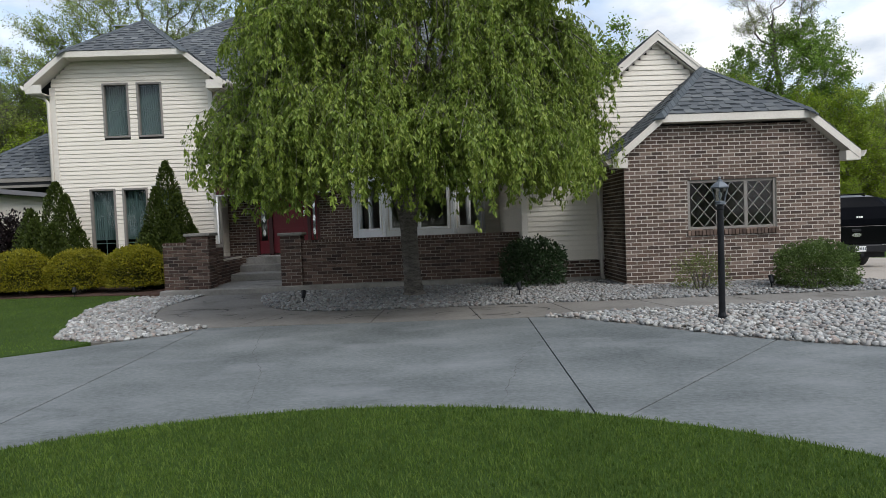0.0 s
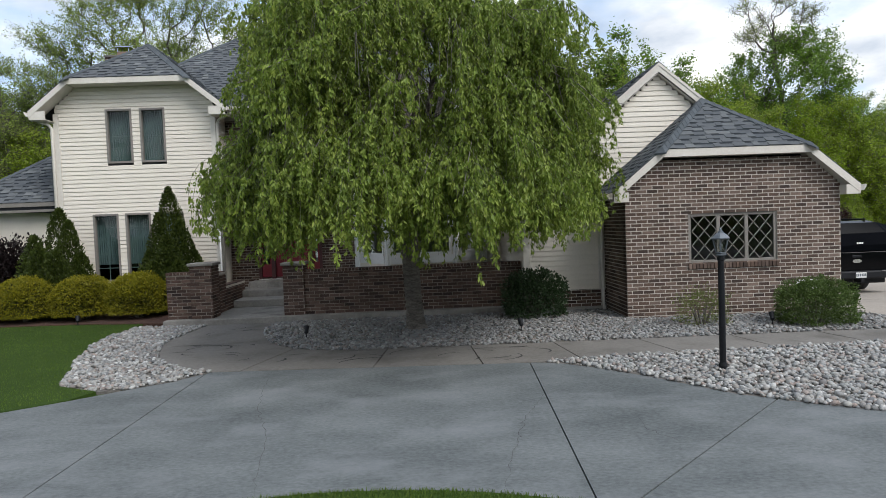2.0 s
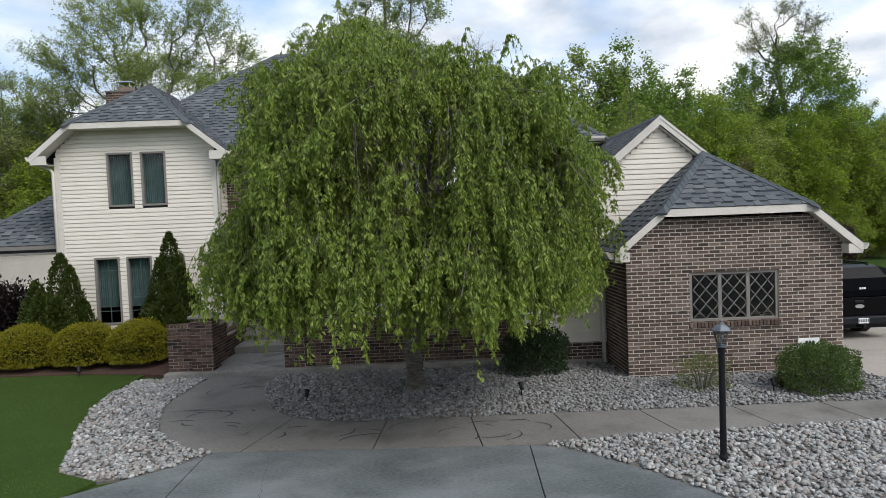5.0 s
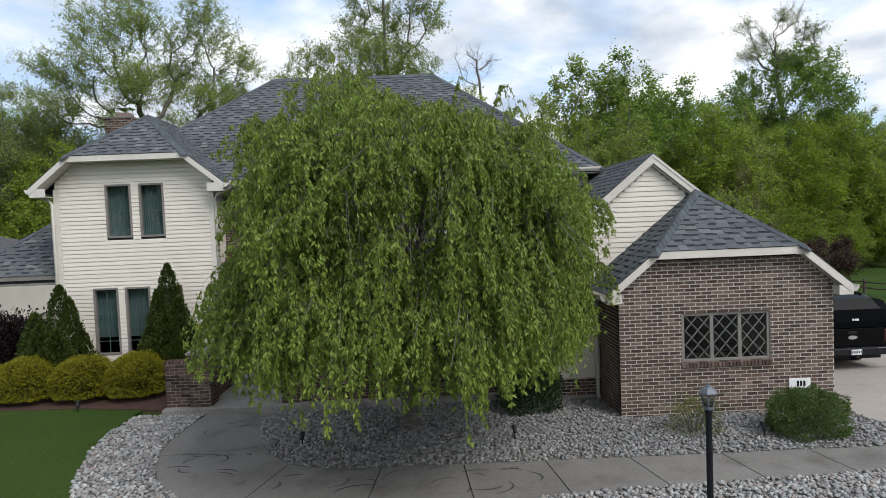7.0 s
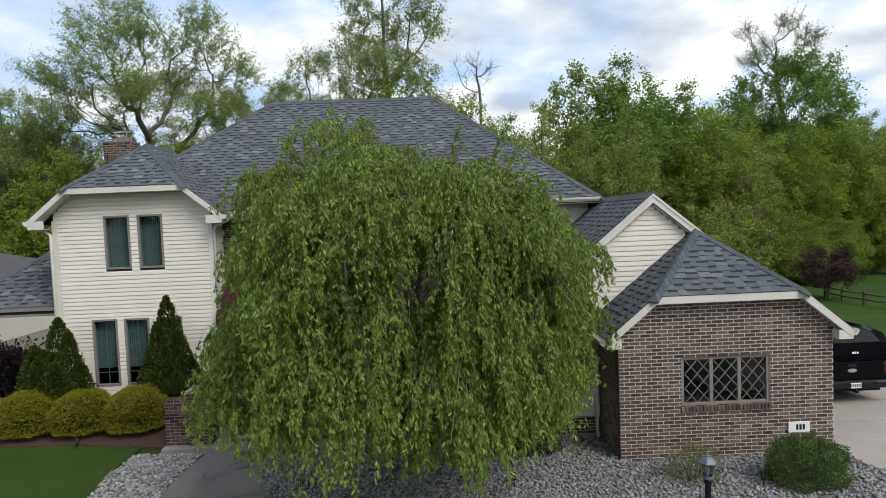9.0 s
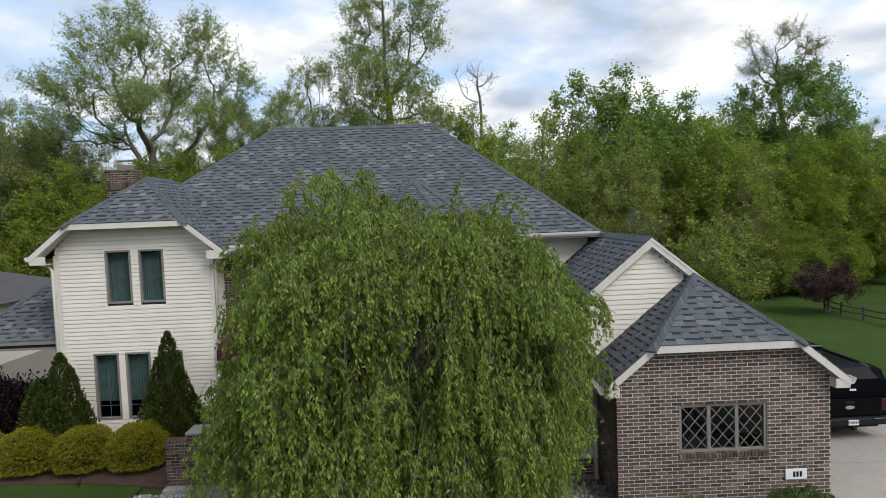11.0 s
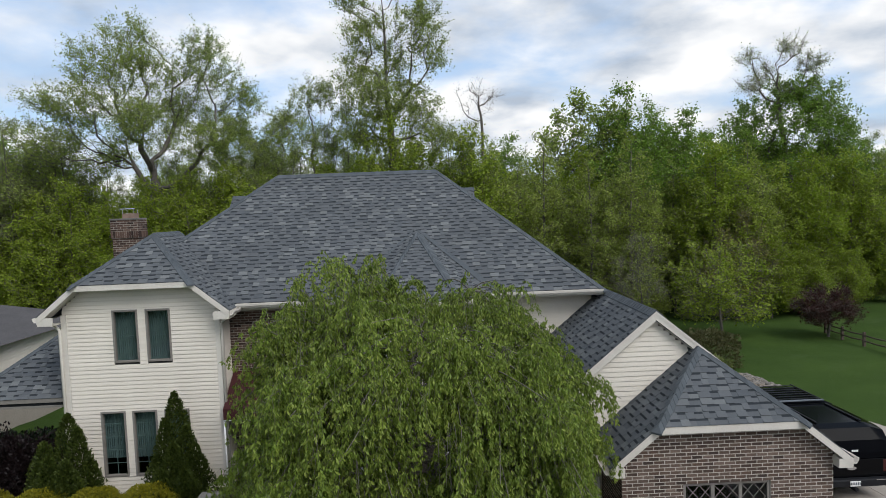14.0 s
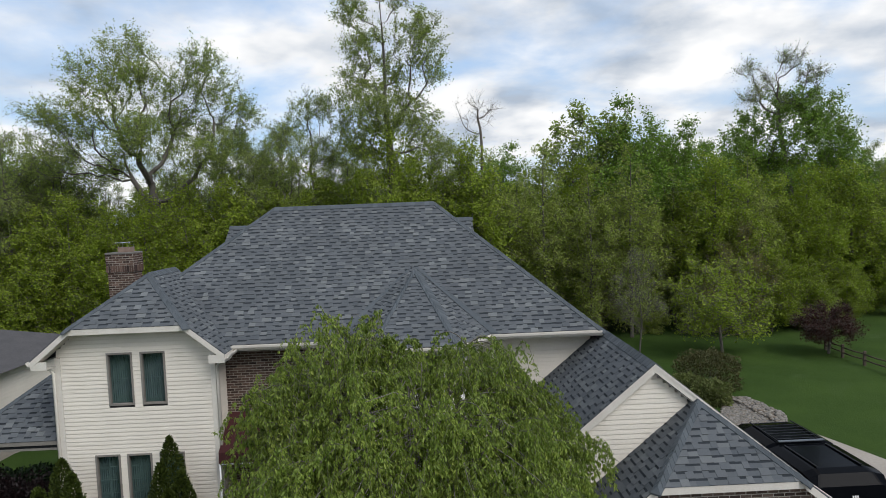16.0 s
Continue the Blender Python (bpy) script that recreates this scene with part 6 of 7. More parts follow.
# single trees that stand out against the sky, each with its own crown
BROAD = tree_kind("broad_tree", "tall spreading tree in thin spring leaf at the wood's edge", 1, LEAF_PALE,
                  [(-7.3, 0, 17.2, 1.3, 1.0), (-5.6, 1, 16.2, 1.5, 1.1), (-3.9, -1, 19.4, 1.4, 1.2), (-1.4, 0.5, 21.0, 1.5, 1.5), (-0.3, -1.5, 18.9, 1.6, 1.3), (2.0, 1, 18.6, 1.5, 1.3), (3.8, 0, 20.3, 1.2, 1.1),
                   (5.2, -1, 18.6, 1.3, 1.1), (6.0, 1, 16.8, 1.5, 1.1), (-2.9, -2, 16.9, 1.6, 1.2), (2.6, 2, 16.0, 1.8, 1.2), (-6.6, -1, 13.9, 1.6, 1.0), (-4.3, 2, 13.4, 1.7, 1.0), (0.4, -3, 14.8, 1.8, 1.2), (4.6, -2, 13.8, 1.8, 1.2), (-0.8, 3, 16.8, 1.8, 1.3)],
                  [(0.4, 0, -0.3), (0.3, 0, 5.0), (0.1, 0, 9.0), (-0.1, 0.1, 12.5)], trunk_r=0.40, shoots=900, leaves=60000, leaf_size=0.125, sprig=0.7, thrift=0.45, rise=0.9)
ARCHING = tree_kind("arching_tree", "airy tree with branches arching over to one side", 3, LEAF_PALE,
                    [(-2.4, 0, 12.8, 1.3, 1.3), (-1.0, 0.8, 15.0, 1.4, 1.2), (0.7, 0, 16.6, 1.3, 1.0), (2.3, -0.4, 16.7, 1.1, 0.6), (3.3, 0.2, 15.6, 0.7, 0.6), (0.2, -1, 13.2, 1.6, 1.4), (1.8, 0.8, 13.9, 1.2, 1.2), (-2.0, -0.8, 10.2, 1.5, 1.4), (1.2, 0, 10.4, 1.5, 1.4)],
                    [(0.3, 0, -0.3), (0.1, 0, 5), (-0.2, 0, 9), (0.2, 0, 12)], trunk_r=0.22, shoots=480, leaves=26000, leaf_size=0.115, sprig=0.6, rise=0.6)
TOWER = tree_kind("slim_tree", "tall slender tree with light leaves", 2, LEAF_PALE,
                  [(-1.5, 0, 20.2, 1.2, 1.3), (-2.5, 0.4, 22.6, 1.0, 0.9), (0.4, 0, 23.9, 1.1, 1.2), (1.9, -0.5, 20.6, 1.3, 1.3), (2.7, 0, 18.6, 1.0, 1.0), (-2.3, 0.3, 17.6, 1.2, 1.2), (0.2, 0.8, 18.2, 1.3, 1.4), (-1.1, -0.8, 15.6, 1.5, 1.3), (1.6, 0.6, 15.4, 1.4, 1.4), (2.9, 0, 13.2, 1.0, 1.0), (-2.7, 0, 13.4, 1.1, 1.0)],
                  [(0.2, 0, -0.3), (0.1, 0, 8), (0.0, 0, 16), (-0.1, 0, 23)], trunk_r=0.26, shoots=640, leaves=42000, leaf_size=0.125, sprig=0.65, thrift=0.15, rise=0.3)
TALL_THIN = tree_kind("tall_thin_tree", "tall thin tree with sparse leaves above a round tree", 9, LEAF_PALE,
                      [(-2.6, 0, 20.2, 0.80, 0.63), (-1.0, 0.5, 19.0, 0.96, 0.70), (0.9, 0, 20.8, 0.88, 0.70), (2.3, -0.4, 19.4, 0.96, 0.70), (2.9, 0.4, 17.8, 0.80, 0.56), (-2.4, 0, 17.7, 0.88, 0.56), (0.6, 0, 17.4, 0.80, 0.63)],
                      [(1.4, 0, -0.3), (1.3, 0, 8), (0.6, 0, 12), (0.0, 0, 15.5)], trunk_r=0.2, shoots=300, leaves=3400, leaf_size=0.12, sprig=0.65, thrift=0.3, rise=0.9)
MAPLE = tree_kind("round_tree", "round-headed green tree with an open trunk at the wood's edge", 5, LEAF_FRESH,
                  [(-4.2, 0, 13.6, 1.5, 1.3), (-2.4, 1, 15.6, 1.8, 1.4), (0.2, 0, 17.0, 2.0, 1.4), (2.6, -0.5, 16.4, 1.9, 1.5), (4.4, 0, 14.4, 1.7, 1.5), (5.2, 0.4, 12.2, 1.4, 1.3), (0.6, -2, 14.6, 2.2, 1.6), (-2.6, -1, 12.4, 1.7, 1.3), (3.0, 1.6, 12.2, 1.9, 1.4), (0.2, 2, 12.4, 2.0, 1.3), (-4.9, 0.2, 11.4, 1.2, 1.0)],
                  [(0.2, 0, -0.3), (0.1, 0, 5), (0.0, 0, 9), (0.2, 0, 12)], bark=BARK, trunk_r=0.24, shoots=620, leaves=27600, leaf_size=0.198, sprig=0.55, near=0.12)
BIG_LEAF = tree_kind("large_leaved_tree", "airy young tree with large pale leaves", 12, LEAF_PALE,
                     [(-2.8, 0, 13.6, 0.9, 0.8), (-1.7, 0.4, 14.9, 0.9, 0.9), (-0.6, 0, 16.0, 0.9, 1.0), (0.9, 0, 15.6, 0.9, 0.9), (2.3, -0.3, 15.4, 0.8, 0.9), (1.6, 0, 14.0, 0.9, 0.8), (-0.7, -0.6, 13.8, 1.1, 1.0), (2.9, 0.2, 13.6, 0.8, 0.7), (0.5, 0.6, 12.4, 1.3, 0.9), (-2.2, 0, 12.2, 1.1, 0.8)],
                     [(0.0, 0, -0.3), (0.0, 0, 5), (0.1, 0, 9), (0, 0, 11)], trunk_r=0.15, shoots=230, leaves=4200, leaf_size=0.27, sprig=0.5, near=0.1, rise=0.9)
SNAG = tree_kind("bare_tree", "dead bare treetop with a few forked twigs", 13, None,
                 [(-1.0, 0, 16.0, 0.6, 0.8), (0.2, 0, 16.6, 0.7, 0.8), (1.2, 0, 16.2, 0.6, 0.7)], [(0.2, 0, -0.3), (0.1, 0, 7), (0, 0, 14.6)], trunk_r=0.1, shoots=34, leaves=0, leaf_size=0.1, sprig=0.6, rise=0.9)

# kinds that make up the wood
FULL = tree_kind("leafy_tree", "leafy green tree at the wood's edge", 4, LEAF_WOOD, dict(h0=1.2, h1=13.0, wide=3.5, count=20, low=0.8, high=0.35, each=0.48), 11.5, trunk_r=0.18, shoots=520, leaves=20400, leaf_size=0.192, near=0.13)
ROUND = tree_kind("leafy_wood_tree", "round-headed green tree in the woods", 15, LEAF_FRESH, dict(h0=4.5, h1=15.0, wide=4.4, count=18, low=0.6, high=0.5, each=0.46), 12.5, trunk_r=0.22, shoots=520, leaves=20400, leaf_size=0.198, near=0.14)
FEATHER = tree_kind("feathery_tree", "slender feathery tree in olive new leaf", 7, LEAF_OLIVE, dict(h0=1.5, h1=13.0, wide=2.6, count=20, low=0.7, high=0.3, each=0.42, squat=1.2), 12.4, trunk_r=0.13, shoots=420, leaves=14400, leaf_size=0.147, sprig=0.5, near=0.1, rise=0.1)
THIN = tree_kind("thin_leaved_tree", "slender wood tree with thin spring leaves and grey twigs", 16, LEAF_PALE, dict(h0=6.0, h1=16.0, wide=2.6, count=13, low=0.6, high=0.5, each=0.4), 14.5, trunk_r=0.14, shoots=380, leaves=11000, leaf_size=0.12, near=0.1, rise=0.7)
POLE = tree_kind("bare_pole_tree", "slender grey tree with bare twigs", 17, LEAF_OLIVE, dict(h0=5.0, h1=13.5, wide=1.6, count=9, low=0.6, high=0.5, each=0.45), 12.6, trunk_r=0.1, shoots=150, leaves=1800, leaf_size=0.1, rise=0.8)
UNDER = tree_kind("young_tree", "young tree with fresh yellow-green leaves", 6, LEAF_WOOD, dict(h0=0.9, h1=7.4, wide=2.5, count=16, low=0.8, high=0.4, each=0.45), 6.3, trunk_r=0.09, shoots=330, leaves=12600, leaf_size=0.160, sprig=0.45, near=0.1)
RUSSET = tree_kind("russet_tree", "small tree in brownish new leaf", 18, LEAF_RUSSET, dict(h0=0.8, h1=8.0, wide=2.0, count=14, low=0.7, high=0.4, each=0.42, squat=1.1), 7.2, trunk_r=0.09, shoots=260, leaves=7800, leaf_size=0.141, near=0.1, rise=0.2)
BUSHY = tree_kind("thicket_bush", "dense bush at the foot of the woods", 8, LEAF_OLIVE, dict(h0=0.4, h1=4.2, wide=2.3, count=14, low=0.9, high=0.5, each=0.45), 3.2, trunk_r=0.06, shoots=230, leaves=7800, leaf_size=0.141, sprig=0.4, near=0.1)
PURPLE = tree_kind("purple_tree", "small purple-leaved ornamental tree by the fence", 10, LEAF_PLUM, dict(h0=1.2, h1=3.2, wide=2.1, count=12, low=0.9, high=0.4, each=0.42, squat=0.6), 2.2, bark=BARK, trunk_r=0.09, shoots=240, leaves=12000, leaf_size=0.10, sprig=0.35, near=0.06)
LAWN_TREE = tree_kind("small_lawn_tree", "small airy yellow-green tree on the back lawn", 20, LEAF_WOOD, dict(h0=1.5, h1=5.9, wide=3.3, count=16, low=0.8, high=0.45, each=0.36, squat=0.6), 4.6, trunk_r=0.09, shoots=340, leaves=7500, leaf_size=0.154, sprig=0.45, near=0.09)
AIRY = tree_kind("airy_tree", "small airy tree with fine grey twigs", 19, LEAF_PALE, dict(h0=2.2, h1=6.8, wide=2.0, count=10, low=0.6, high=0.5, each=0.45), 5.4, trunk_r=0.07, shoots=240, leaves=2600, leaf_size=0.09, sprig=0.4, rise=0.9)

plant(BROAD, -19.4, 45.0, 1.0)
plant(ARCHING, -9.0, 45.0)
plant(TOWER, -1.9, 43.0, 1.02)
plant(FULL, -2.2, 41.9, 1.16, 1.2, squash=0.8)
plant(FULL, -0.4, 44.6, 1.0, 3.0)
for x, y, h, a in ((-27.5, 43.6, 0.8, 0.3), (-24.6, 43.0, 0.86, 1.9), (-21.6, 42.6, 0.8, 2.7), (-18.9, 42.4, 0.84, 3.9), (-16.4, 42.8, 0.88, 5.0), (-13.6, 43.4, 0.92, 0.9), (-10.6, 43.8, 0.86, 1.5), (-7.4, 44.0, 0.94, 2.2), (-5.0, 43.6, 0.88, 4.4)):
    plant(FULL, x, y, h, a, "trees at the wood's edge")
plant(FULL, 3.4, 44.0, 1.06, 0.4)
plant(ROUND, 16.0, 48.5, 1.12, 1.5)
plant(ROUND, 20.2, 50.5, 1.04, 3.5)
plant(ROUND, -33.0, 52.0, 1.0, 0.5)
plant(THIN, -29.0, 49.0, 1.12, 4.2)
plant(THIN, -33.5, 45.0, 1.1, 5.2)
plant(THIN, -5.4, 47.0, 0.95, 1.0)
plant(SNAG, 4.1, 45.5)
plant(THIN, 3.2, 46.0, 0.9, 2.1)
plant(BIG_LEAF, 12.8, 47.5)
plant(MAPLE, 31.0, 52.0)
plant(TALL_THIN, 30.0, 51.0)
plant(ROUND, 18.0, 50.0, 1.02, 0.5)
plant(ROUND, 21.5, 52.5, 0.98, 2.2)
plant(FEATHER, 8.4, 43.0, 1.0, 0.7)
plant(FEATHER, 14.2, 42.0, 1.02, 2.0)
plant(FEATHER, 11.4, 41.5, 0.92, 4.0)
plant(THIN, -29.5, 44.0, 1.02, 0.2)
plant(THIN, -26.8, 47.0, 1.0, 2.2)
plant(THIN, -31.8, 47.0, 0.98, 3.2)
plant(ARCHING, -13.8, 49.0, 0.92, 2.6)
plant(THIN, 44.0, 60.0, 0.9, 2.6)


def woods():
    rng = random.Random(8)
    groups = "trees at the wood's edge", "trees in the wood", "bushes at the wood's edge"

    def row(x0, x1, step, y0, wave, kinds, lo, hi, group):
        for x in np.arange(x0, x1, step):
            y = y0 + wave * math.sin(x * 0.21) + rng.uniform(-1.6, 1.6) + max(0, x - 22) * 0.12
            plant(rng.choice(kinds), x + rng.uniform(-0.4, 0.4) * step, y, rng.uniform(lo, hi), rng.uniform(0, 6.28), group)

    # west side: a solid understorey, and above it thin crowns with sky between the trunks
    row(-50, 3, 1.7, 45.5, 1.5, (UNDER, FULL, RUSSET, FULL, UNDER), 0.68, 0.86, groups[0])
    row(-52, 4, 2.1, 49, 2, (FULL, UNDER, FULL, THIN, POLE), 0.74, 0.9, groups[0])
    row(-56, 5, 1.9, 54, 2, (THIN, POLE, THIN, THIN, FULL), 0.8, 1.02, groups[1])
    row(-60, 6, 2.5, 61, 3, (THIN, THIN, FULL, THIN), 0.85, 1.1, groups[1])
    row(-70, 10, 4.2, 70, 3, (ROUND, FULL, THIN), 0.72, 0.9, groups[1])
    # east side: dense
    row(3.5, 60, 2.2, 46, 2, (FULL, FEATHER, RUSSET, FULL, FEATHER, FULL, UNDER), 0.78, 1.0, groups[0])
    row(5, 64, 2.5, 51, 2, (ROUND, FULL, FEATHER, FULL, FULL), 0.86, 1.04, groups[1])
    row(6, 76, 3.4, 60, 3, (ROUND, FULL, ROUND, FEATHER), 0.85, 1.02, groups[1])
    row(-46, 62, 1.9, 42.8, 2, (BUSHY, UNDER, BUSHY, RUSSET, UNDER), 0.5, 0.95, groups[2])


woods()


def street_trees():
    """Trees across the street, behind the lawn: seen only in glass and paint."""
    rng = random.Random(5)
    for x in np.arange(-62, 70, 6.5):
        plant(rng.choice((ROUND, FULL, ROUND)), x + rng.uniform(-2, 2), -38 + rng.uniform(-6, 6), rng.uniform(0.75, 1.0), rng.uniform(0, 6.28), "trees across the street")


street_trees()
plant(LAWN_TREE, 17.6, 35.8, 1.0, 0.3)
plant(AIRY, 12.6, 36.0, 0.95, 1.4, label="small airy tree on the back lawn")
plant(PURPLE, 23.6, 35.2, 0.92, 0.9)


def shrub(name, label, x, y, z, rx, ry, h, leaf, count, leaf_size, seed, lumps=0.10, group="", pointy=False, outward=0.8, low=0.04, bare=-0.55, inner=None, plumes=((0, 0, 1, 1),)):
    """A shrub: short stems and a shell of leaves, several layers deep, over an uneven form."""
    rng = np.random.default_rng(seed)
    t = thing(name, label, "shrub", (x, y, z), group)
    tb = Tubes()
    sx, sy = (rx * 0.35, ry * 0.35) if pointy else (rx, ry)
    for k in range(7):
        a = k * 0.9 + rng.uniform(0, 0.4)
        tb.add([(0.05 * math.cos(a), 0.05 * math.sin(a), -0.03), (sx * 0.35 * math.cos(a), sy * 0.35 * math.sin(a), h * 0.4), (sx * 0.5 * math.cos(a), sy * 0.5 * math.sin(a), h * 0.6)], [0.022, 0.014, 0.006], 5)
    th = rng.uniform(0, 2 * np.pi, count)
    if pointy:
        pl = np.array(plumes, float)
        w = pl[:, 2] * pl[:, 3] ** 1.6
        pk = pl[rng.choice(len(pl), size=count, p=w / w.sum())]
        v = rng.uniform(0, 1, count) ** 1.25
        prof = np.where(v < 0.12, 0.72 + v / 0.12 * 0.28, (1 - (v - 0.12) / 0.88) ** 0.62)
        tips = 0.14 * np.sin(3 * th + 9 * v + 5 * pk[:, 0]) + 0.12 * np.sin(7 * th + 21 * v + 1) + 0.10 * np.sin(13 * th - 40 * v)
        r = np.clip(prof, 0.02, 1) * (1 + tips) * (1 - np.abs(rng.normal(0, 0.13, count))) * pk[:, 3]
        P = np.stack([np.cos(th) * r * rx + pk[:, 0], np.sin(th) * r * ry + pk[:, 1], v * h * pk[:, 2] + rng.normal(0, 0.02, count)], 1)
        D = np.stack([np.cos(th) * 0.5, np.sin(th) * 0.5, np.full(count, 0.9)], 1) + rng.normal(0, 0.35, (count, 3))
    else:
        cz = rng.uniform(bare, 1, count)
        sr = np.sqrt(1 - cz ** 2)
        bump_ = 1 + lumps * (np.sin(4 * th + 5 * cz) * 0.5 + np.sin(7 * th - 6 * cz + 1) * 0.35 + np.sin(13 * th + 11 * cz) * 0.3)
        depth = 1 - np.abs(rng.normal(0, 0.10, count))
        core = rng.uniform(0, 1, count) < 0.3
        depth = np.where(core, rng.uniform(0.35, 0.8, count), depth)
        sq = np.sign(cz) * np.abs(cz) ** 0.8
        P = np.stack([np.cos(th) * sr * rx * bump_ * depth, np.sin(th) * sr * ry * bump_ * depth, h * (0.40 + 0.60 * sq * bump_ * depth)], 1)
        D = np.stack([np.cos(th) * sr, np.sin(th) * sr, cz + 0.35], 1) * outward + rng.normal(0, 0.55, (count, 3))
    P[:, 2] = np.maximum(P[:, 2], low + rng.uniform(0, 0.05, count))
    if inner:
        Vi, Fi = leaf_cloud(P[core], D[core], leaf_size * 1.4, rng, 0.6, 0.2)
        child("inner_foliage", tri_mesh("inner_foliage", Vi, Fi, inner), t, "inner leaves darkened for the shade inside the shrub", kind="stuff")
        # outer leaves thin out low down, so the darkened core reads as shade
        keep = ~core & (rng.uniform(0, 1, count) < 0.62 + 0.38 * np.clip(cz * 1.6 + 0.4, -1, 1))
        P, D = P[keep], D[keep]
    out_ = P * np.array([1 / rx ** 2, 1 / ry ** 2, 0.6 / h]) + (0, 0, 0.6)
    V, F = leaf_cloud(P, D, leaf_size, rng, 0.5, 0.2, out_ / np.linalg.norm(out_, axis=1)[:, None], 0.6)
    child("stem", tb.mesh("stem", BARK), t, kind="stuff")
    child("foliage", tri_mesh("foliage", V, F, leaf), t)
    return t


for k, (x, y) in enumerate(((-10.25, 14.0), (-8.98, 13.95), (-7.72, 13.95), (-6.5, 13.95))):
    shrub("gold_shrub", "clipped yellow-gold mounded shrub in the mulch bed", x, y, 0.02, 0.69, 0.66, 0.98 + 0.03 * (k % 2), LEAF_GOLD, 24000, 0.042, 60 + k, 0.08, "gold shrubs", low=0.14, bare=-0.6, inner=LEAF_GOLD_SHADE)
shrub("arborvitae", "dark green conical arborvitae against the siding", -8.7, 14.7, 0.0, 1.15, 0.75, 2.55, LEAF_ARB, 30000, 0.065, 71, pointy=True, group="arborvitaes", plumes=((0.1, 0, 1, 0.55), (0.38, -0.12, 0.88, 0.44), (-0.42, -0.15, 0.76, 0.47), (-0.2, -0.38, 0.66, 0.47), (0.22, -0.42, 0.62, 0.47), (0.62, -0.1, 0.58, 0.42), (-0.62, -0.1, 0.54, 0.39), (-0.05, -0.5, 0.45, 0.44), (0.5, -0.4, 0.4, 0.39)))
shrub("arborvitae", "dark green conical arborvitae, tall and pointed, against the siding", -6.05, 14.75, 0.0, 1.0, 0.65, 2.95, LEAF_ARB, 30000, 0.065, 72, pointy=True, group="arborvitaes", plumes=((0.0, 0, 1, 0.57), (-0.22, -0.1, 0.8, 0.47), (0.3, -0.14, 0.74, 0.52), (0.05, -0.34, 0.62, 0.55), (0.55, -0.1, 0.5, 0.47), (-0.45, -0.12, 0.5, 0.47), (0.32, -0.42, 0.42, 0.47), (-0.25, -0.42, 0.42, 0.47)))
shrub("holly_shrub", "dark green rounded shrub beside the porch wall", 2.1, 11.75, 0.0, 0.62, 0.52, 0.9, LEAF_DARK, 8000, 0.055, 73, 0.16)
shrub("boxwood_shrub", "mid-green rounded shrub by the garage corner", 6.38, 9.78, 0.0, 0.64, 0.5, 0.74, LEAF_YEW, 16000, 0.036, 74, 0.16)
shrub("spirea_shrub", "small loose yellow-green shrub under the garage window", 4.62, 10.1, 0.0, 0.42, 0.32, 0.60, LEAF_SPIREA, 2600, 0.032, 75, 0.35, outward=1.5)
for k, x in enumerate((-10.1, -11.3, -12.6, -13.9)):
    shrub("purple_shrub", "dark purple-leaved shrub beside the arborvitae", x, 15.3 + 0.15 * (k % 2), 0.0, 0.98, 0.85, 1.78 + 0.1 * (k % 3), LEAF_RED, 12000, 0.08, 76 + k, 0.28, "purple shrubs")
for k, x in enumerate((-9.9, -11.7, -13.5)):
    shrub("low_shrub", "dark green spreading shrub between the two houses", x, 17.4, 0.0, 1.25, 1.3, 1.15, LEAF_DARK, 9000, 0.09, 91 + k, 0.2, "low shrubs")
for k, (x, y, r, h, lf) in enumerate(((13.5, 28.9, 1.5, 1.75, LEAF_BRONZE), (12.0, 27.7, 0.72, 0.95, LEAF_SPIREA), (12.45, 26.2, 0.8, 1.0, LEAF_SPIREA))):
    shrub("back_shrub", "rounded shrub beside the back lawn", x, y, ground_z(x, y), r, r * 0.9, h, lf, 7000, 0.11, 80 + k, 0.2, "shrubs behind the garage")

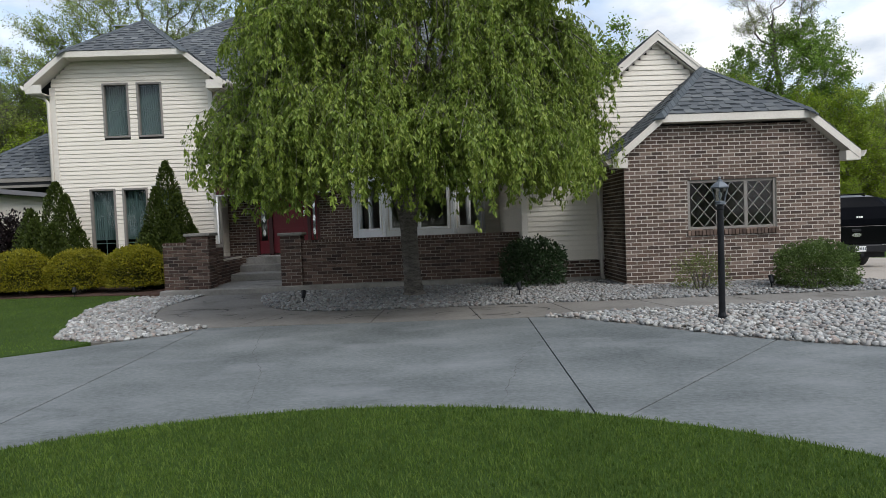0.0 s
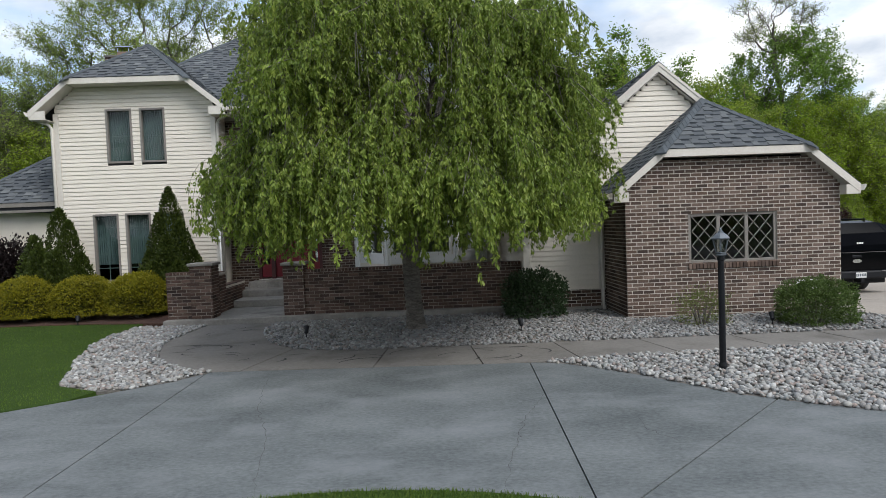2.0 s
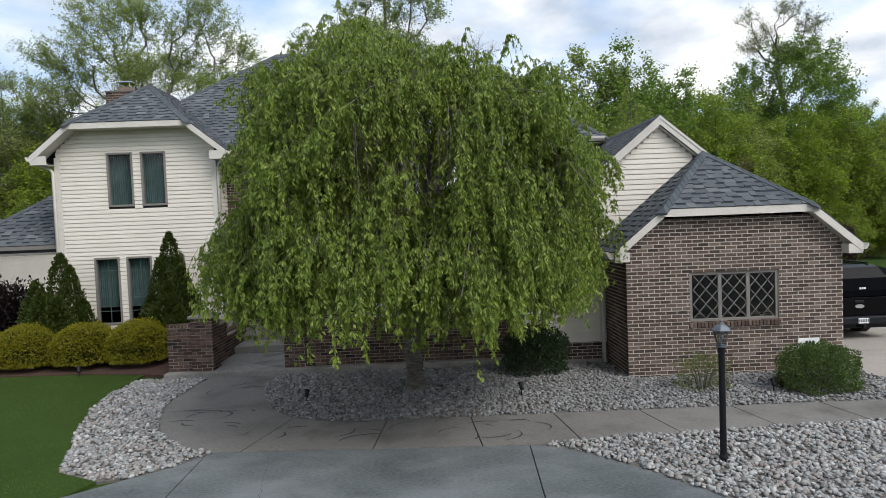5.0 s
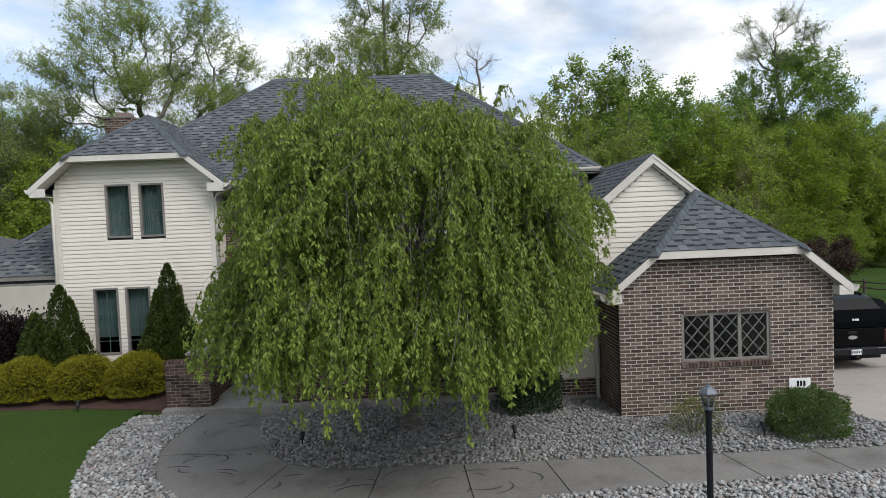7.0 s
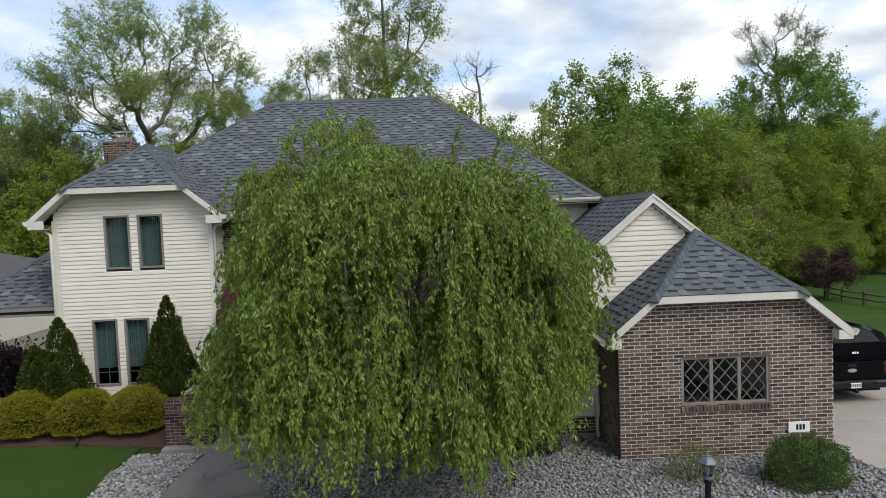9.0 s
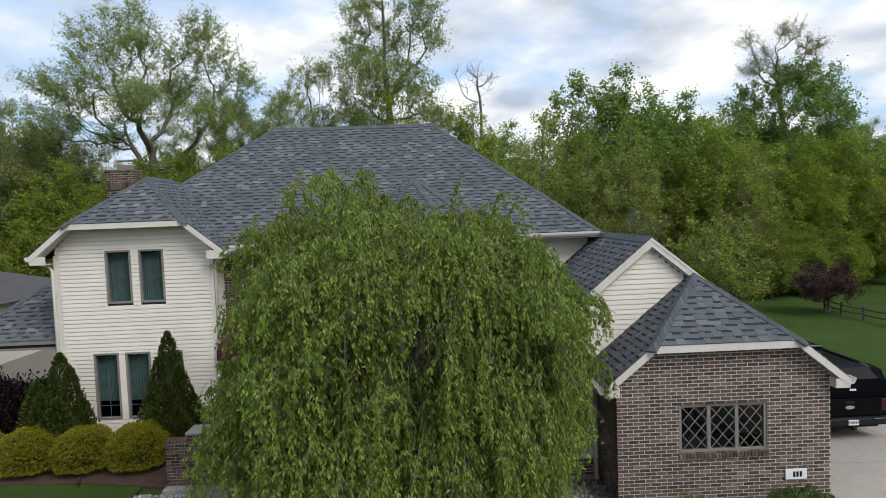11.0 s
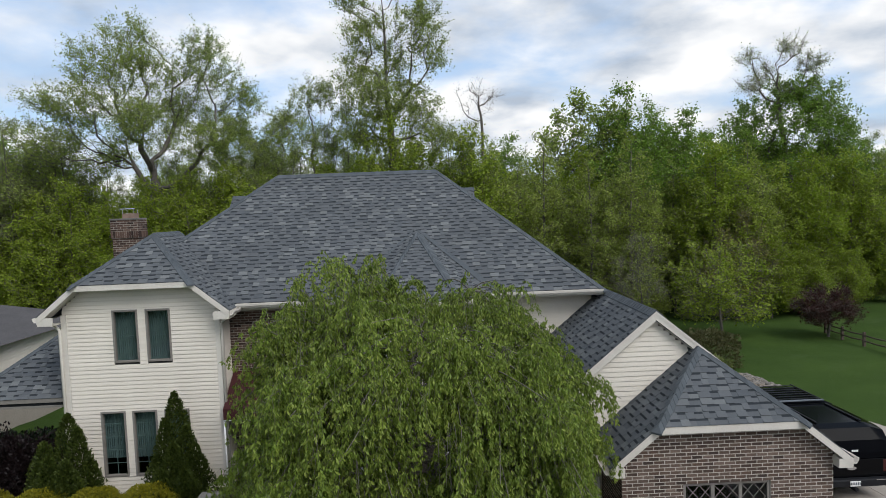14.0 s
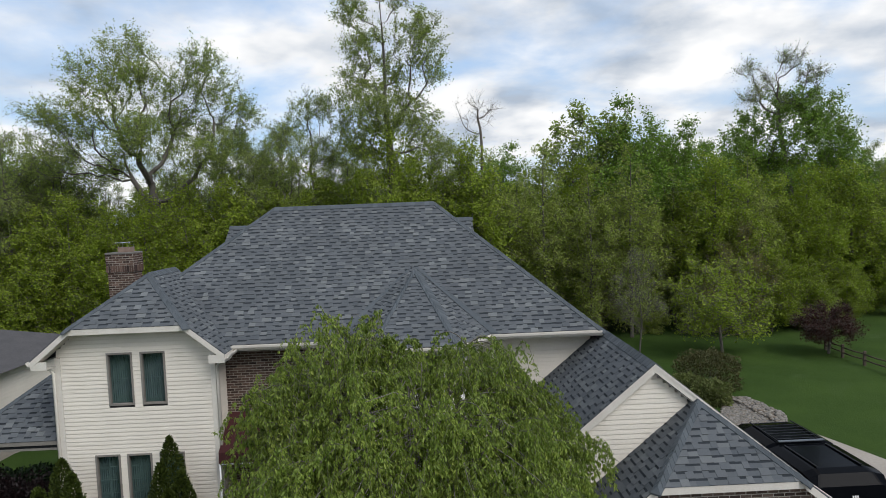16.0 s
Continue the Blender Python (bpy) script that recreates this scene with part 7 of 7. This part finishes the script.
# ---- loose things ----
def lamp_post(x, y):
    t = thing("lamp_post", "black lamp post with a weathered grey lantern in the stone bed", "lamp post", (x, y, 0))
    part("post", lathe_bm([(0.05, -0.1), (0.05, 0.05), (0.038, 0.09), (0.036, 1.30), (0.045, 1.31), (0.045, 1.345), (0.03, 1.36)], 16), BLACK, t, smooth=False)
    part("collar", lathe_bm([(0.03, 1.355), (0.06, 1.37), (0.06, 1.385), (0.035, 1.40)], 16), LAMP_GREY, t)
    ln = new("lantern")
    ln.parent = t
    ln.matrix_basis = Matrix.Translation((0, 0, 1.395)) @ Matrix.Diagonal((0.84, 0.84, 0.82, 1)) @ Matrix.Translation((0, 0, -1.395))
    tagged(ln, label="weathered grey six-sided lantern")
    lo, hi, z0, z1 = 0.065, 0.115, 1.40, 1.60
    part("lantern_base", lathe_bm([(0.04, 1.39), (lo + 0.01, 1.395), (lo + 0.01, 1.41), (lo, 1.412)], 6), LAMP_GREY, ln)
    bars, glass = bmesh.new(), bmesh.new()
    for k in range(6):
        a, b = k * math.pi / 3, (k + 1) * math.pi / 3
        p = [Vector((math.cos(q) * r, math.sin(q) * r, z)) for q, r, z in ((a, lo, z0), (b, lo, z0), (b, hi, z1), (a, hi, z1))]
        glass.faces.new([glass.verts.new(v * 1.0) for v in p])
        V, F = tube_arrays([p[0], p[3]], [0.007, 0.007], 5)
        vs = [bars.verts.new(v) for v in V]
        for f in F:
            bars.faces.new([vs[i] for i in f])
    part("glass", glass, LAMP_GLASS, ln, "clear lantern glass")
    part("cage", bars, LAMP_GREY, ln)
    part("lantern_roof", lathe_bm([(hi + 0.015, z1 - 0.005), (hi + 0.02, z1 + 0.01), (0.085, z1 + 0.06), (0.05, z1 + 0.085), (0.04, z1 + 0.09), (0.04, z1 + 0.105), (0.015, z1 + 0.12), (0.022, z1 + 0.135), (0.006, z1 + 0.165)], 6), LAMP_GREY, ln)
    part("bulb", lathe_bm([(0.014, 1.41), (0.014, 1.45), (0.03, 1.49), (0.028, 1.52), (0.008, 1.54)], 12), WHITE, ln, smooth=True)


lamp_post(3.52, 7.15)


def spot_light(x, y, z, turn, group="garden spotlights"):
    t = thing("spot_light", "small black garden spotlight on a stake among stones", "spotlight", (x, y, z), group)
    t.rotation_euler = (0, 0, turn)
    t.scale = (0.78, 0.78, 0.78)
    part("stake", lathe_bm([(0.012, -0.08), (0.012, 0.10), (0.02, 0.11)], 8), BLACK, t)
    bm = lathe_bm([(0.03, -0.09), (0.042, -0.08), (0.046, 0.0), (0.055, 0.06), (0.058, 0.075), (0.05, 0.076)], 14)
    bmesh.ops.transform(bm, matrix=pose(0, 0.02, 0.15, -38), verts=bm.verts[:])
    part("lamp_head", bm, BLACK, t)


for x, y, a in ((-2.05, 10.35, 0.0), (1.58, 10.2, 0.2), (5.62, 9.75, -0.3), (-7.35, 13.0, 0.5)):
    spot_light(x, y, 0.05, a)

# plain plate with bars on the garage wall by the shrub
plate = thing("house_plate", "white plaque with dark marks on the brick wall", "plaque", (6.97, GY - 0.012, 0.0))
part("plaque", box_bm(-0.2, 0.2, -0.02, 0.0, 0.40, 0.6, 0.006), WHITE, plate)
for k in range(3):
    part("mark", box_bm(-0.06 + 0.06 * k, -0.02 + 0.06 * k, -0.024, -0.019, 0.45, 0.55), BLACK, plate)


def wheel(parent, x, y, z, side):
    w = new("wheel")
    w.parent = parent
    w.matrix_basis = Matrix.Translation((x, y, z)) @ pose(0, 0, 0, 0, 90, 0)
    part("tyre", lathe_bm([(0.24, -0.12), (0.35, -0.125), (0.385, -0.10), (0.395, 0.0), (0.385, 0.10), (0.35, 0.125), (0.24, 0.12)], 28), RUBBER, w)
    part("rim", lathe_bm([(0.235, -0.115), (0.235, 0.115)], 20), CHROME, w)
    for k in range(5):
        a = k * 2 * math.pi / 5
        bm = box_bm(-0.03, 0.03, 0.04, 0.22, -0.128, 0.128, 0.008)
        bmesh.ops.rotate(bm, cent=(0, 0, 0), matrix=Matrix.Rotation(a, 3, "Z"), verts=bm.verts[:])
        part("spoke", bm, LAMP_GREY, w)


def loft(sections, bm=None):
    """Skin over closed sections of equal length, capped at both ends."""
    bm = bm or bmesh.new()
    rings = [[bm.verts.new(p) for p in s] for s in sections]
    n = len(rings[0])
    for a, b in zip(rings, rings[1:]):
        for k in range(n):
            bm.faces.new((a[k], a[(k + 1) % n], b[(k + 1) % n], b[k]))
    bm.faces.new(list(reversed(rings[0])))
    bm.faces.new(rings[-1])
    bmesh.ops.recalc_face_normals(bm, faces=bm.faces[:])
    return bm


def hull_section(y, half, z0, z1, r=0.1, top=None):
    """Rounded box section across the car at y; top: half width at the top."""
    t = top if top is not None else half - 0.04
    pts = [(-half + r * 0.5, z0), (half - r * 0.5, z0), (half, z0 + r), (half, (z0 + z1) / 2), (half - 0.01, z1 - r), (t, z1 - r * 0.15), (t - r, z1), (-t + r, z1), (-t, z1 - r * 0.15), (-half + 0.01, z1 - r), (-half, (z0 + z1) / 2), (-half, z0 + r)]
    return [(x, y, z) for x, z in pts]


def pickup(x, y, z):
    t = thing("pickup_truck", "black pickup truck with a bed cap on the side driveway", "truck", (x, y, z))
    H = 0.98
    part("body", loft([hull_section(0.06, H - 0.06, 0.50, 1.05), hull_section(0.10, H - 0.01, 0.45, 1.10), hull_section(1.2, H, 0.42, 1.12), hull_section(3.9, H, 0.42, 1.12),
                       hull_section(5.2, H - 0.02, 0.42, 1.08), hull_section(5.65, H - 0.08, 0.45, 0.98), hull_section(5.78, H - 0.2, 0.5, 0.9)]), CAR_BLACK, t, smooth=False)
    cab = part("cab", loft([hull_section(1.98, 0.90, 1.05, 1.72, 0.08, 0.72), hull_section(2.1, 0.92, 1.05, 1.82, 0.1, 0.70), hull_section(3.3, 0.92, 1.05, 1.84, 0.12, 0.68), hull_section(3.75, 0.92, 1.05, 1.74, 0.1, 0.66),
                      hull_section(4.35, 0.90, 1.04, 1.12, 0.03, 0.80)]), CAP_BLACK, t)
    cap = part("bed_cap", loft([hull_section(0.02, 0.93, 1.08, 1.22, 0.03, 0.90), hull_section(0.08, 0.93, 1.08, 1.50, 0.06, 0.78), hull_section(0.26, 0.93, 1.08, 1.74, 0.08, 0.68), hull_section(0.5, 0.93, 1.08, 1.79, 0.09, 0.66), hull_section(1.95, 0.93, 1.08, 1.80, 0.09, 0.66)]), CAP_BLACK, t, "black fibreglass bed cap")
    part("rear_window", loft([[(-0.70, 0.045, 1.20), (0.70, 0.045, 1.20), (0.58, 0.235, 1.66), (-0.58, 0.235, 1.66)], [(-0.70, 0.03, 1.20), (0.70, 0.03, 1.20), (0.58, 0.22, 1.66), (-0.58, 0.22, 1.66)]]), CAR_GLASS, cap, "dark tinted rear window")
    for k in range(3):
        part("sticker", box_bm(0.0 + 0.055 * k, 0.04 + 0.055 * k, 0.02, 0.032, 1.245, 1.29), WHITE, cap)
    for sg in (-1, 1):
        part("side_window", loft([[(sg * 0.935, 0.45, 1.22), (sg * 0.935, 1.8, 1.22), (sg * 0.80, 1.75, 1.60), (sg * 0.80, 0.55, 1.60)], [(sg * 0.925, 0.45, 1.22), (sg * 0.925, 1.8, 1.22), (sg * 0.79, 1.75, 1.60), (sg * 0.79, 0.55, 1.60)]]), CAR_GLASS, cap)
        part("door_window", loft([[(sg * 0.93, 2.2, 1.16), (sg * 0.93, 3.8, 1.16), (sg * 0.78, 3.4, 1.66), (sg * 0.78, 2.25, 1.66)], [(sg * 0.92, 2.2, 1.16), (sg * 0.92, 3.8, 1.16), (sg * 0.77, 3.4, 1.66), (sg * 0.77, 2.25, 1.66)]]), CAR_GLASS, cab)
        part("tail_light", box_bm(sg * 0.86 - 0.09, sg * 0.86 + 0.09, 0.045, 0.12, 0.72, 1.02, 0.02), TAIL, t)
        part("roof_rail", box_bm(sg * 0.55 - 0.02, sg * 0.55 + 0.02, 0.5, 1.85, 1.80, 1.835, 0.008), BLACK, cap)
        part("rack_rail", box_bm(sg * 0.6 - 0.015, sg * 0.6 + 0.015, 2.1, 3.5, 1.845, 1.88, 0.008), BLACK, cab)
        part("mirror", box_bm(sg * 1.06 - 0.09, sg * 1.06 + 0.09, 3.5, 3.62, 1.15, 1.33, 0.03), CAR_BLACK, cab)
        wheel(t, sg * 0.84, 1.25, 0.39, sg)
        wheel(t, sg * 0.84, 4.75, 0.39, sg)
    for k in range(7):
        part("rack_bar", box_bm(-0.6, 0.6, 2.15 + 0.2 * k, 2.175 + 0.2 * k, 1.868, 1.882, 0.005), BLACK, cab)
    part("cross_bar", box_bm(-0.62, 0.62, 1.98, 2.05, 1.85, 1.885, 0.008), LAMP_GREY, cap)
    part("windscreen", loft([[(-0.70, 3.80, 1.70), (0.70, 3.80, 1.70), (0.80, 4.36, 1.13), (-0.80, 4.36, 1.13)], [(-0.70, 3.82, 1.72), (0.70, 3.82, 1.72), (0.80, 4.38, 1.15), (-0.80, 4.38, 1.15)]]), CAR_GLASS, cab)
    tg = part("tailgate", box_bm(-0.78, 0.78, 0.035, 0.10, 0.62, 1.06, 0.015), CAR_BLACK, t)
    part("tailgate_handle", box_bm(-0.11, 0.11, 0.02, 0.04, 0.93, 0.99, 0.008), BLACK, tg)
    bm = lathe_bm([(0.11, -0.012), (0.11, 0.012)], 24)
    bmesh.ops.transform(bm, matrix=Matrix.Translation((0, 0.028, 0.85)) @ Matrix.Diagonal((1, 1, 0.42, 1)) @ pose(0, 0, 0, 90), verts=bm.verts[:])
    part("badge", bm, CHROME, tg, "oval silver badge")
    bump_ = part("bumper", box_bm(-0.95, 0.95, -0.10, 0.06, 0.44, 0.62, 0.03), BLACK, t, "black rear bumper")
    pl = part("plate", box_bm(-0.125, 0.125, -0.115, -0.103, 0.465, 0.59, 0.004), WHITE, bump_, "white plate with dark bars")
    for k in range(6):
        part("plate_bar", box_bm(-0.12 + 0.042 * k, -0.095 + 0.042 * k, -0.119, -0.114, 0.50, 0.565), LAMP_GREY, pl)
    part("bumper_step", box_bm(0.5, 0.8, -0.115, -0.098, 0.60, 0.615), CHROME, bump_)
    part("underbody", box_bm(-0.8, 0.8, 0.2, 5.4, 0.3, 0.5), BLACK, t)
    part("hitch", box_bm(-0.04, 0.04, -0.16, 0.1, 0.36, 0.44, 0.01), BLACK, t)


pickup(10.12, 14.0, -0.22)

# split-rail fence
fence = thing("split_rail_fence", "weathered split-rail fence at the back lawn", "fence", (0, 0, 0))
FP = [(24.1, 36.2), (23.7, 34.1), (23.45, 32.0), (23.2, 29.8), (23.0, 27.6), (22.8, 25.4)]
for (xa, ya) in FP:
    z = ground_z(xa, ya)
    part("post", box_bm(xa - 0.07, xa + 0.07, ya - 0.06, ya + 0.06, z - 0.1, z + 0.78, 0.02), WOOD_FENCE, fence)
for (xa, ya), (xb, yb) in zip(FP, FP[1:]):
    for h in (0.3, 0.6):
        pipe("rail", fence, WOOD_FENCE, [(xa, ya, ground_z(xa, ya) + h), ((xa + xb) / 2, (ya + yb) / 2, (ground_z(xa, ya) + ground_z(xb, yb)) / 2 + h - 0.02), (xb, yb, ground_z(xb, yb) + h + 0.03)], 0.042, n=6)

# stone heap at the end of the side driveway
BACK_BED = [(11.9, 22.95), (13.6, 22.45), (14.4, 24.0), (14.3, 26.7), (13.3, 27.0), (12.3, 25.0), (11.6, 23.6)]


def back_bed():
    rng = np.random.default_rng(9)
    V, F = ico(1)
    Vs, Fs, n = [], [], 0
    for _ in range(3000):
        x, y = rng.uniform(11.5, 14.5), rng.uniform(22.4, 27)
        if not inside(BACK_BED, x, y):
            continue
        r = rng.uniform(0.04, 0.085)
        edge = x > 13.5
        r = r * (rng.uniform(1.3, 1.9) if edge and rng.uniform() < 0.14 else 1)
        S = V * (1 + 0.14 * np.sin(V @ rng.normal(size=3) * 2.5))[:, None] * np.array([1, 0.8, 0.62]) * r
        c, s = math.cos(rng.uniform(0, 6)), math.sin(rng.uniform(0, 6))
        Vs.append(S + (x, y, ground_z(x, y) + r * 0.4 + (0.06 if edge else 0.0)))
        Fs.append(F + n)
        n += len(V)
    b = thing("rock_border", "heap of rounded stones at the end of the driveway", "stone bed", (0, 0, 0), kind="structure")
    draped(b, "bed_soil", BACK_BED, SOIL, 0.04)
    child("stone_fill", tri_mesh("stone_fill", np.concatenate(Vs), np.concatenate(Fs), ROCK, True), b, kind="stuff")


back_bed()


def neighbour(x, y, z):
    t = thing("neighbour_house", "low white-sided neighbour house with a brown-grey roof", "house", (x, y, z))
    w, d, h = 4.1, 5.6, 3.3
    part("wall", box_bm(-w, w, -d, d, -0.5, h), SIDING, t)
    rf = bmesh.new()
    e, rz = 0.4, h + 1.4
    pts = [(-w - e, -d - e, h - 0.1), (w + e, -d - e, h - 0.1), (w + e, d + e, h - 0.1), (-w - e, d + e, h - 0.1), (0, -d + 3.5, rz), (0, d - 3.5, rz)]
    v = [rf.verts.new(p) for p in pts]
    for f in ((0, 1, 4), (1, 2, 5, 4), (2, 3, 5), (3, 0, 4, 5), (3, 2, 1, 0)):
        rf.faces.new([v[i] for i in f])
    part("roof", rf, NEIGH_ROOF, t, "brown-grey shingle hip roof")
    part("foundation", box_bm(-w - 0.02, w + 0.02, -d - 0.02, d + 0.02, -0.5, 0.95), PALE_CONCRETE, t)
    for k in range(18):
        part("siding_board", box_bm(w, w + 0.014, -d - 0.012, d, 0.96 + k * 0.13, 1.08 + k * 0.13), SIDING, t)
    for u in (4.3,):
        wn = part("window", box_bm(w + 0.014, w + 0.05, u - 0.8, u + 0.8, 1.7, 2.95), WHITE, t)
        for a in (-0.57, -0.19, 0.19, 0.57):
            part("pane", box_bm(w + 0.05, w + 0.056, u + a - 0.16, u + a + 0.16, 1.77, 2.88), CURTAIN, wn)


neighbour(-19.6, 22.6, -0.25)
